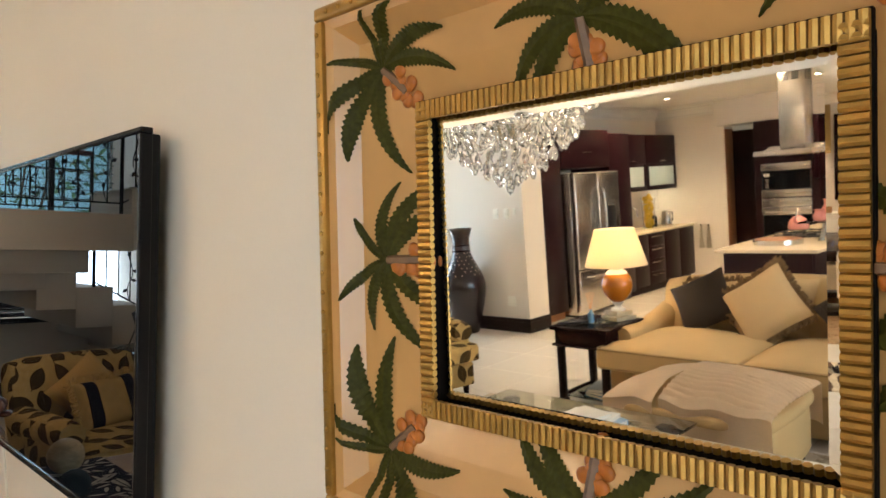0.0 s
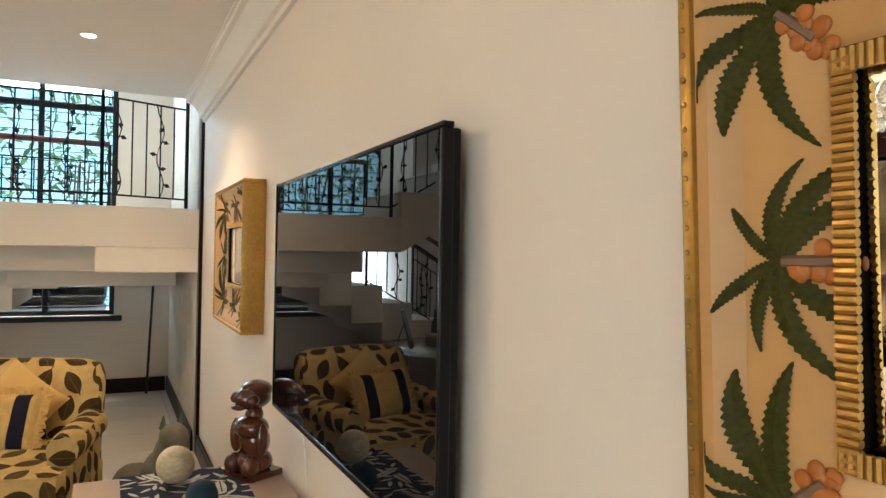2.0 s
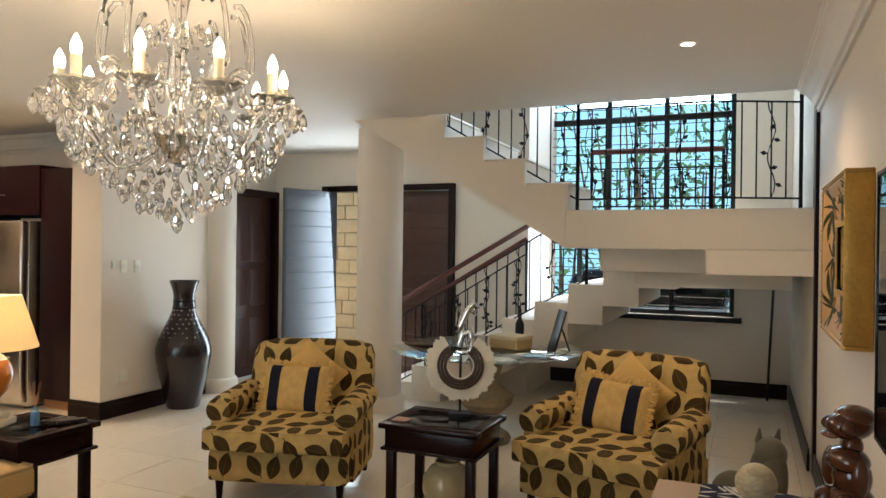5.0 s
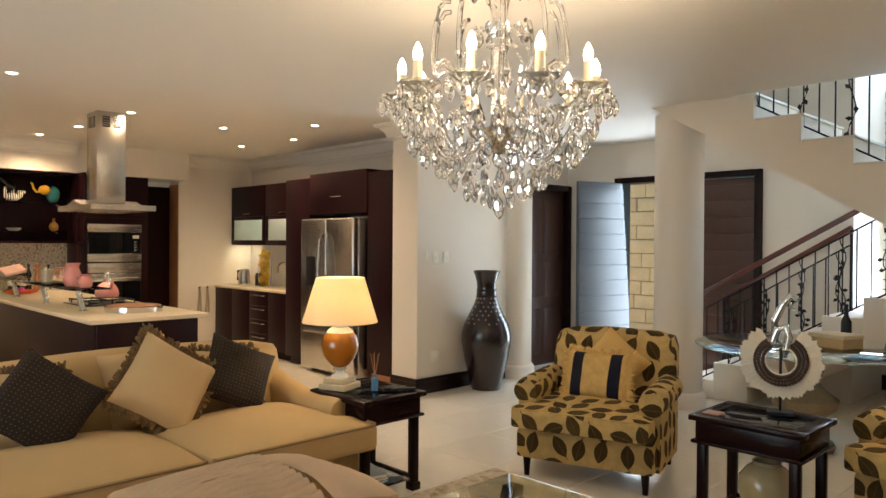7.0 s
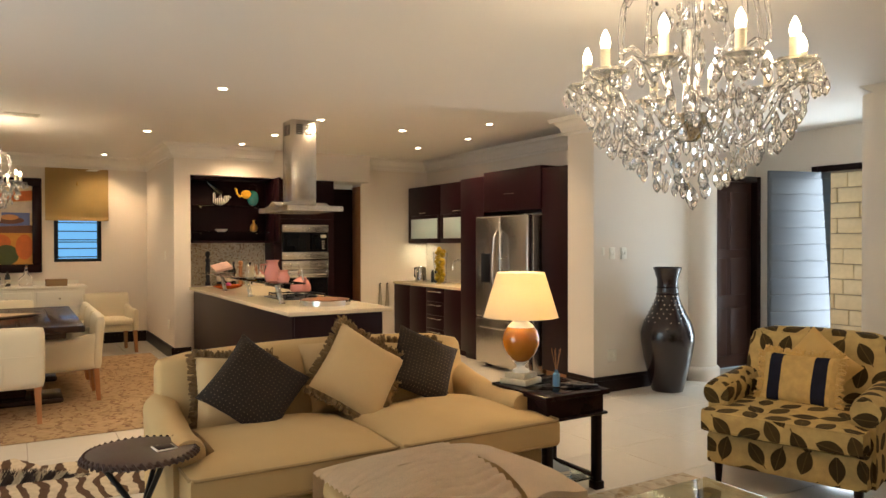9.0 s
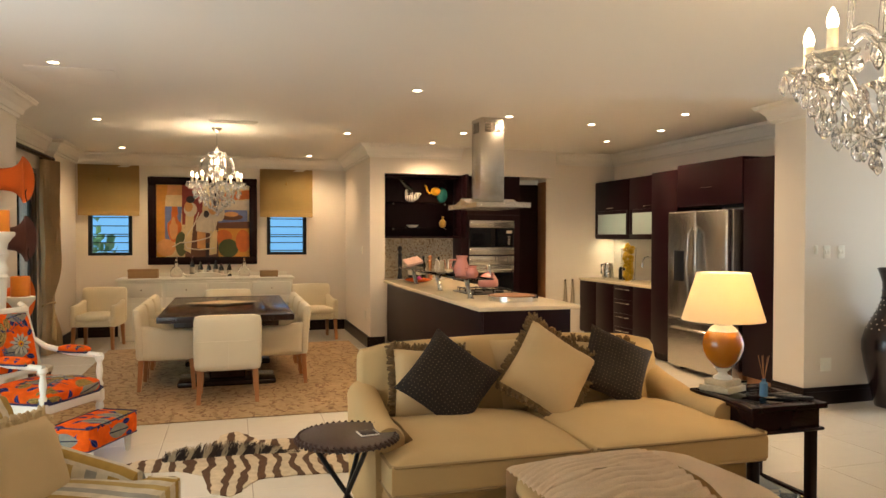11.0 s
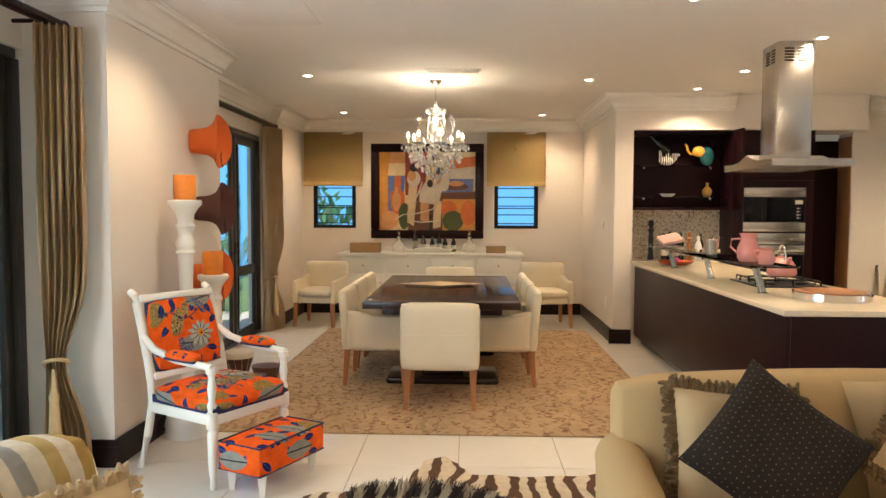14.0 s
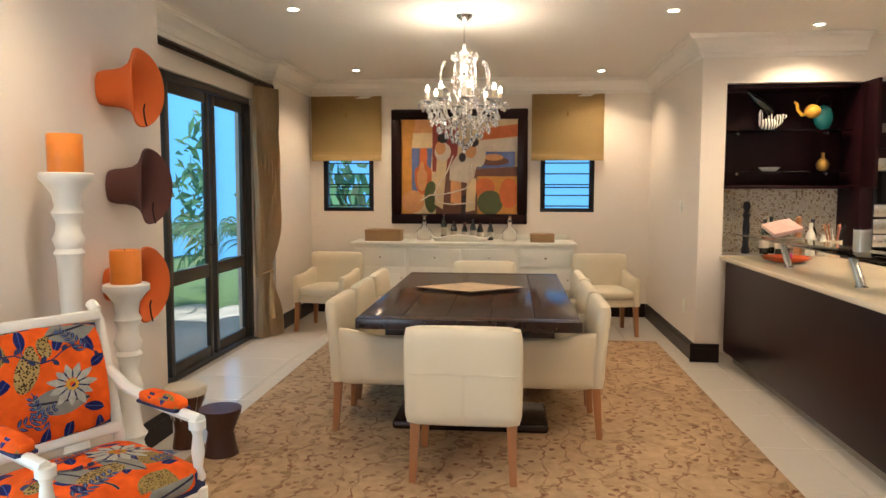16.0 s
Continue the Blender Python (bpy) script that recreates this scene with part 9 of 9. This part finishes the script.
    def leaf(x, y, ang, ln, wd):
        d, n = (math.cos(ang), math.sin(ang)), (-math.sin(ang), math.cos(ang))
        return [(x + d[0] * ln * u + n[0] * wd * v, y + d[1] * ln * u + n[1] * wd * v) for u, v in ((0, 0), (0.25, 0.7), (0.55, 1), (0.85, 0.5), (1.0, 0), (0.85, -0.5), (0.55, -1), (0.25, -0.7))]

    def disc(x, y, rx, ry, n=14, turn=0.0):
        return [(x + rx * math.cos(t) * math.cos(turn) - ry * math.sin(t) * math.sin(turn), y + rx * math.cos(t) * math.sin(turn) + ry * math.sin(t) * math.cos(turn)) for t in [2 * math.pi * q / n for q in range(n)]]

    def band(pts, wd):
        le = [(x, y + wd) for x, y in pts]
        return [[le[q], le[q + 1], (pts[q + 1][0], pts[q + 1][1] - wd), (pts[q][0], pts[q][1] - wd)] for q in range(len(pts) - 1)]

    rnd = random.Random(6)
    for place, fx, fy, sx, sy, cats in ((on_back, 0.38, -0.12, 0.55, -0.45, ((-0.35, 0.30, 0.20, 0.44, -0.35), (0.0, 0.72, 0.13, 0.22, 0.1))), (on_seat, 0.45, 0.15, -0.35, 0.45, ((-0.1, -0.45, 0.34, 0.17, 0.1), (-0.75, -0.1, 0.18, 0.16, 0.5)))):
        printed("printed_flower", M_PETAL, place, [leaf(fx + 0.10 * math.cos(g), fy + 0.10 * math.sin(g), g, rnd.uniform(0.30, 0.42), 0.075) for g in [2 * math.pi * q / 11 for q in range(11)]])
        printed("printed_petal_shade", M_NAVY, place, [leaf(fx + 0.12 * math.cos(g), fy + 0.12 * math.sin(g), g, 0.2, 0.018) for g in [2 * math.pi * (q + 0.5) / 11 for q in range(11)]], 0.0004)
        printed("printed_flower_eye", M_YELLOW, place, [disc(fx + 0.09 * math.cos(g), fy + 0.09 * math.sin(g), 0.04, 0.04, 8) for g in [2 * math.pi * q / 8 for q in range(8)]], 0.0008)
        for x, y, rx, ry, turn in cats:
            printed("printed_spotted_animal", M_SPOTS, place, [disc(x, y, rx, ry, 20, turn), disc(x + rx * 0.5, y + ry * 0.85, rx * 0.45, ry * 0.32, 12, turn)])
        for bx, by, ang in ((sx if place is on_seat else -0.22, sy - 0.45 if place is on_back else sy, 1.75 if place is on_back else 0.3), (-0.62, -0.75, 0.35), (0.62, -0.55, 0.5) if place is on_seat else (0.72, 0.55, 2.2)):
            shapes = []
            for q in range(7):
                x, y = bx + 0.105 * q * math.cos(ang), by + 0.105 * q * math.sin(ang)
                for sgn in (-1, 1):
                    shapes.append(leaf(x, y, ang + sgn * 0.85, 0.19 - 0.012 * q, 0.035))
            printed("printed_leaf_sprig", M_NAVY, place, shapes, 0.0003)
            printed("printed_leaf_vein", M_BLUEVEIN, place, [leaf(p[0][0], p[0][1], math.atan2(p[4][1] - p[0][1], p[4][0] - p[0][0]), 0.15, 0.010) for p in shapes], 0.0007)
        vine = [(-0.9 + 0.2 * q, (0.55 if place is on_back else 0.0) + 0.14 * math.sin(q * 1.1)) for q in range(10)]
        printed("printed_vine", M_NAVY, place, band(vine, 0.016) + [leaf(x, y, 0.9 * (-1) ** q, 0.17, 0.05) for q, (x, y) in enumerate(vine)], 0.0006)


M_PETAL = mat("printed_grey_petal", (0.40, 0.38, 0.31), 0.85, grain=60, vary=0.35, stain=30, stain_amt=0.2, bump=0.1)
M_BLUEVEIN = mat("printed_pale_blue", (0.13, 0.17, 0.33), 0.85, grain=90, vary=0.2, bump=0.1)
M_SPOTS, nt, b, uv = nodes_of("printed_spots")
vo = nt.nodes.new("ShaderNodeTexVoronoi")
vo.inputs["Scale"].default_value = 115
nt.links.new(uv.outputs["Object"], vo.inputs["Vector"])
finish(nt, b, uv.outputs["Object"], mix(nt, op(nt, "GREATER_THAN", vo.outputs["Distance"], 0.42), (0.035, 0.022, 0.010), (0.36, 0.24, 0.08)), strength=0.1)
M_NAVY = mat("navy_piping", (0.012, 0.016, 0.07), 0.7, grain=300, vary=0.1, bump=0.2)
carver_chair()
c = thing("footstool", "small footstool in orange floral fabric on white feet", "footstool", pose(-5.19, -0.655, 0, 0, 0, 154))
uv_box(part("cushion", soft(-0.27, 0.27, -0.15, 0.15, 0.115, 0.275, 0.03, 0.012, 8), M_FLORAL, c, "orange floral box cushion"))
for z in (0.27, 0.125):
    bm = bm_new()
    piping(bm, [(-0.26, -0.142, z), (0.26, -0.142, z), (0.26, 0.142, z), (-0.26, 0.142, z)], 0.005)
    part("piping", bm, M_NAVY, c)
for sx in (-1, 1):
    for sy in (-1, 1):
        bm = bm_new()
        rod(bm, (sx * 0.205, sy * 0.105, 0), (sx * 0.205, sy * 0.105, 0.125), 0.018, 0.034, 4)
        part("foot", bm, M_WHITE, c, smooth=False)
# small drum and dark box by the glazed door
c = thing("hand_drum", "small carved hand drum with a pale skin", "drum", pose(-6.95, -1.42, 0))
bm = bm_new()
lathe(bm, [(0.075, 0), (0.06, 0.10), (0.07, 0.18), (0.11, 0.28), (0.12, 0.34), (0.10, 0.345)], 24)
part("shell", bm, mat("carved_drum_wood", (0.09, 0.03, 0.012), 0.5, grain=40, vary=0.4, bump=0.3), c)
bm = bm_new()
lathe(bm, [(0.122, 0.31), (0.124, 0.345), (0.115, 0.355), (0, 0.356)], 24)
part("skin", bm, M_LABEL, c, "pale drum skin")
for k in range(12):
    a = 2 * math.pi * k / 12
    bm = bm_new()
    rod(bm, (0.124 * math.cos(a), 0.124 * math.sin(a), 0.34), (0.075 * math.cos(a + 0.12), 0.075 * math.sin(a + 0.12), 0.17), 0.003, n=5)
    part("cord", bm, M_LABEL, c)
c = thing("side_block", "dark brown turned stool beside the drum", "stool", pose(-6.83, -1.16, 0))
bm = bm_new()
lathe(bm, [(0.10, 0), (0.085, 0.05), (0.07, 0.14), (0.11, 0.24), (0.115, 0.27), (0, 0.275)], 20)
part("body", bm, M_DOORBROWN, c)
c = thing("power_cable", "white cable and plug lying on the floor", "cable", pose(0, 0, 0))
bm = bm_new()
tube(bm, [(-11.4, 1.05, 0.01), (-11.1, 1.25, 0.006), (-10.7, 1.1, 0.006), (-10.5, 1.0, 0.006), (-10.45, 0.95, 0.006)], 0.005, 6)
part("cord", bm, M_WHITE, c)
part("plug", rbox(-10.5, -10.42, 0.9, 0.96, 0.001, 0.04, 0.01), M_WHITE, c)


# ---- outside ----
M_PAVE = mat("pale_patio_paving", (0.34, 0.30, 0.24), 0.8, grain=30, vary=0.12, stain=1.5, stain_amt=0.15, bump=0.3)
M_GRASS = mat("lawn", (0.07, 0.11, 0.025), 0.9, grain=30, vary=0.3, stain=2, stain_amt=0.2, bump=0.6)
M_LEAVES = mat("garden_leaves", (0.08, 0.12, 0.055), 0.55, grain=6, vary=0.4, stain=1.0, stain_amt=0.3, bump=0.0)
nt = M_LEAVES.node_tree
tr = nt.nodes.new("ShaderNodeBsdfTranslucent")
tr.inputs[0].default_value = (0.16, 0.34, 0.18, 1)
mx = nt.nodes.new("ShaderNodeMixShader")
mx.inputs[0].default_value = 0.5
nt.links.new(nt.nodes["Principled BSDF"].outputs[0], mx.inputs[1])
nt.links.new(tr.outputs[0], mx.inputs[2])
nt.links.new(mx.outputs[0], nt.nodes["Material Output"].inputs[0])
M_STONEWALL = mat("sandstone_wall", (0.60, 0.49, 0.31), 0.85, grain=20, vary=0.12, stain=4, stain_amt=0.15, bump=0.4)
bm = bm_new()
s = 900
r0 = (-12.0, 1.2, -2.5, 9.4)
for x0, x1, y0, y1 in ((-s, s, -s, r0[2]), (-s, s, r0[3], s), (-s, r0[0], r0[2], r0[3]), (r0[1], s, r0[2], r0[3])):
    vs = [bm.verts.new((x, y, -0.03)) for x, y in ((x0, y0), (x1, y0), (x1, y1), (x0, y1))]
    bm.faces.new(vs)
structure("ground", bm, M_GRASS, "green garden lawn round the house", "ground")
bm = bm_new()
box(bm, -12.5, 1.0, -5.2, -2.3, -0.1, -0.012)
structure("pavement_patio", bm, M_PAVE, "pale paved patio outside the glazed doors", "patio")
bm = bm_new()
box(bm, -7.5, 1.2, 8.2, 12.5, -0.1, -0.014)
structure("pavement_entry", bm, M_PAVE, "pale paved entrance yard", "pavement")
wall("wall_patio_roof", [(-7.4, 1.0, -5.3, -2.35, 2.62, 2.75)], "flat plastered patio roof", M_CEIL)
c = thing("garden_wall", "pale sandstone block wall outside the entrance", "wall", kind="structure")
rnd = random.Random(17)
blk = None
for row in range(13):
    x = -6.4 + 0.22 * (row % 2)
    while x < -4.2:
        wd = rnd.choice((0.34, 0.42, 0.5))
        part("stone_block", rbox(x + 0.006, x + wd - 0.006, 9.56 + rnd.uniform(0, 0.02), 9.9, row * 0.20 + 0.004, row * 0.20 + 0.194, 0.012), M_STONEWALL, c)
        x += wd
part("mortar_core", rbox(-6.5, -4.0, 9.60, 9.86, 0, 2.6, 0.002), M_GROUT, c)


def bush(name, label, x, y, w, h, n, seed, leaf=0.16, depth=0.8):
    """A shrub: short stems and a crown of many separate pointed leaves."""
    c = thing(name, label, "shrub", pose(x, y, -0.03), "garden shrubs")
    rnd = random.Random(seed)
    bm = bm_new()
    for k in range(7):
        tx = rnd.uniform(-0.35, 0.35) * w
        tube(bm, [(tx * 0.3, rnd.uniform(-0.1, 0.1), 0), (tx * 0.7, 0, h * 0.3), (tx, rnd.uniform(-0.2, 0.2), h * 0.65)], 0.035, 6, 0.4)
    part("stems", bm, M_TRUNK, c)
    vs, fs = [], []
    for k in range(n):
        while True:
            u, v, q = rnd.uniform(-1, 1), rnd.uniform(-1, 1), rnd.uniform(-1, 1)
            if u * u + v * v + q * q < 1.0 + 0.3 * math.sin(5 * u + seed) * math.cos(4 * q):
                break
        p = Vector((u * w / 2, v * depth / 2, h * 0.55 + q * h * 0.47))
        d = Vector((rnd.gauss(0, 1), rnd.gauss(0, 1), rnd.gauss(-0.1, 0.7))).normalized()
        s_ = d.cross(Vector((rnd.gauss(0, 1), rnd.gauss(0, 1), rnd.gauss(0, 1)))).normalized()
        l = leaf * rnd.uniform(0.6, 1.4)
        b0 = len(vs)
        vs += [p, p + d * l * 0.5 + s_ * l * 0.16, p + d * l + Vector((0, 0, -0.2 * l)), p + d * l * 0.5 - s_ * l * 0.16]
        fs.append((b0, b0 + 1, b0 + 2, b0 + 3))
    me = bpy.data.meshes.new("foliage")
    me.from_pydata([tuple(v) for v in vs], [], fs)
    me.materials.append(M_LEAVES)
    o = new("foliage", me)
    o.parent = c
    tagged(o, "green pointed leaves", kind="stuff")
    return c


SH = "tall green garden shrub behind the glass"
for k, (x, y, w, h) in enumerate(((-2.6, 12.6, 2.6, 3.6), (-0.6, 12.9, 2.8, 4.6), (1.4, 12.6, 2.6, 3.8), (-1.6, 14.5, 4.0, 6.5), (1.0, 15.0, 4.0, 7.0), (-4.5, 14.0, 3, 5))):
    bush("shrub", SH, x, y, w, h, 420, 40 + k, 0.18, 1.4)
for k, (x, y, w, h) in enumerate(((-9.6, -6.2, 2.4, 2.6), (-11.6, -5.6, 2.6, 3.0), (-13.4, -5.2, 2.4, 2.6), (-7.6, -7.0, 2.6, 2.8), (-10.6, -8.5, 4.0, 4.5), (-6.0, -8.0, 3.4, 3.6), (-14.5, -7.5, 4, 5), (-17.6, -3.2, 1.6, 2.2))):
    bush("shrub", SH, x, y, w, h, 800, 60 + k, 0.26, 1.6)
# glowing sheets added behind the shrubs to stand in for the bright distance
M_BACKGLOW = glow("garden_daylight_glow", (0.32, 0.62, 0.78), 0.85)
M_BACKGLOW_BLUE = glow("blue_daylight_glow", (0.14, 0.36, 0.64), 0.75)
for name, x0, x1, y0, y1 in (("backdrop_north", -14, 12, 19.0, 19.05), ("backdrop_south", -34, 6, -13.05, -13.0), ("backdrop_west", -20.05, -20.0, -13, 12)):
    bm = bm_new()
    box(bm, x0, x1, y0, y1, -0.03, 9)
    structure(name, bm, M_BACKGLOW_BLUE if name == "backdrop_west" else M_BACKGLOW, "glowing sheet standing in for bright garden daylight", "backdrop")
# palm fronds near the dining door
for k, (x, y) in enumerate(((-11.3, -4.0), (-12.6, -3.7), (-9.9, -5.0))):
    c = thing("garden_palm", "low garden palm with drooping fronds", "palm", pose(x, y, -0.03), "garden palms")
    rnd = random.Random(80 + k)
    bm = bm_new()
    tube(bm, [(0, 0, 0), (0.03, 0, 0.4), (0.02, 0.02, 0.9)], 0.10, 8, 0.8)
    part("trunk", bm, M_TRUNK, c)
    for q in range(14):
        a = 2 * math.pi * q / 14 + rnd.uniform(-0.2, 0.2)
        bm = bm_new()
        ln, rise = rnd.uniform(0.9, 1.3), rnd.uniform(0.5, 1.0)
        pts = [Vector((ln * u * math.cos(a), ln * u * math.sin(a), 0.9 + rise * u - 1.1 * u * u)) for u in [i / 8 for i in range(9)]]
        tube(bm, pts, 0.012, 5, 0.3)
        side = Vector((-math.sin(a), math.cos(a), 0))
        for i in range(1, 9):
            for sgn in (-1, 1):
                for off in (0, 0.5):
                    p = pts[i - 1].lerp(pts[i], off)
                    t = p + side * sgn * 0.34 * (1.1 - i / 9) + (pts[i] - pts[i - 1]) * 1.1 + Vector((0, 0, -0.10))
                    n_ = (pts[i] - pts[i - 1]).normalized() * 0.016
                    bm.faces.new([bm.verts.new(v) for v in (p - n_, p + n_, t)])
        part("frond", bm, M_LEAVES, c, smooth=False)
c = thing("parked_car", "white car with red lights parked outside", "car", pose(-1.0, 11.2, -0.014, 0, 0, 0))
bm = soft(-1.9, 1.9, -0.8, 0.8, 0.28, 0.85, 0.16, 0.05, 8)
part("body", bm, mat("white_car_paint", (0.72, 0.72, 0.72), 0.2, vary=0.01, bump=0, coat=0.8), c)
bm = soft(-1.1, 1.0, -0.68, 0.68, 0.8, 1.32, 0.22, 0.02, 8)
part("cabin", bm, M_SCREEN, c, "dark glazed cabin")
for x in (-1.2, 1.2):
    for y in (-0.78, 0.78):
        bm = bm_new()
        lathe(bm, [(0.2, -0.09), (0.31, -0.09), (0.32, 0), (0.31, 0.09), (0.2, 0.09)], 24, pose(x, y, 0.32, 90, 0, 0))
        w_ = part("wheel", bm, M_BLACK, c)
        bm = bm_new()
        lathe(bm, [(0, -0.06), (0.2, -0.05), (0.2, 0.05), (0, 0.06)], 20, pose(x, y, 0.32, 90, 0, 0))
        part("rim", bm, M_STEEL, w_)
part("tail_light", rbox(-1.2, -0.6, -0.86, -0.82, 0.62, 0.78, 0.02), mat("red_orange_light", (0.6, 0.08, 0.02), 0.2, bump=0), c, "orange-red lamp")
# patio seat with blue cushions
c = thing("patio_bench", "dark slatted patio bench with blue cushions", "bench", pose(-6.4, -3.9, -0.012))
for k in range(6):
    part("slat", rbox(-0.9, 0.9, -0.32 + 0.11 * k, -0.23 + 0.11 * k, 0.36, 0.40, 0.006), M_BLACK, c)
for sx in (-1, 1):
    part("side_panel", rbox(sx * 0.86 - 0.04, sx * 0.86 + 0.04, -0.32, 0.32, 0, 0.62, 0.01), M_BLACK, c)
part("back_panel", rbox(-0.9, 0.9, -0.36, -0.32, 0.05, 0.75, 0.01), M_BLACK, c)
M_BLUEFAB = mat("blue_floral_fabric", (0.06, 0.24, 0.32), 0.85, grain=18, vary=0.35, stain=30, stain_amt=0.25, bump=0.2)
part("seat_pad", soft(-0.8, 0.8, -0.28, 0.3, 0.40, 0.50, 0.04, 0.01), M_BLUEFAB, c, "blue patterned seat pad")
for k in range(3):
    cushion("patio_cushion", "blue patterned outdoor cushion on the bench", pose(-6.95 + 0.52 * k, -3.98, 0.72, -18, 8 * k - 8, 180), 0.48, 0.42, 0.14, M_BLUEFAB, seed=90 + k, group="blue patio cushions")

# ---- floor tiles, last ----
rnd = random.Random(2)
SIZE, GAP = 0.605, 0.004
cells = []
x = -11.49
while x < 0.70:
    y = -2.06
    while y < 9.0:
        cells.append((x, y))
        y += SIZE
    x += SIZE
full = None
extra = bm_new()
count = 0
for x, y in cells:
    x1, y1 = min(x + SIZE - GAP, 0.715), min(y + SIZE - GAP, 8.995)
    if x1 - x < 0.05 or y1 - y < 0.05:
        continue
    near = x > -9.8 and y < 5.9
    whole = abs(x1 - x - SIZE + GAP) < 1e-6 and abs(y1 - y - SIZE + GAP) < 1e-6
    if near and whole and count < 290:
        if full is None:
            me_bm = bm_new()
            box(me_bm, 0, SIZE - GAP, 0, SIZE - GAP, -0.012, 0.0)
            bevel(me_bm, 0.0018, 1)
            full = link("tile", me_bm, M_TILE, floor)
            full.location = (x, y, 0)
        else:
            o = full.copy()
            scene.collection.objects.link(o)
            o.location = (x, y, 0)
        count += 1
    else:
        box(extra, x, x1, y, y1, -0.012, 0.0)
rest = link("tile_rest", extra, M_TILE, floor)
tagged(rest, "cream porcelain tiles", kind="stuff")
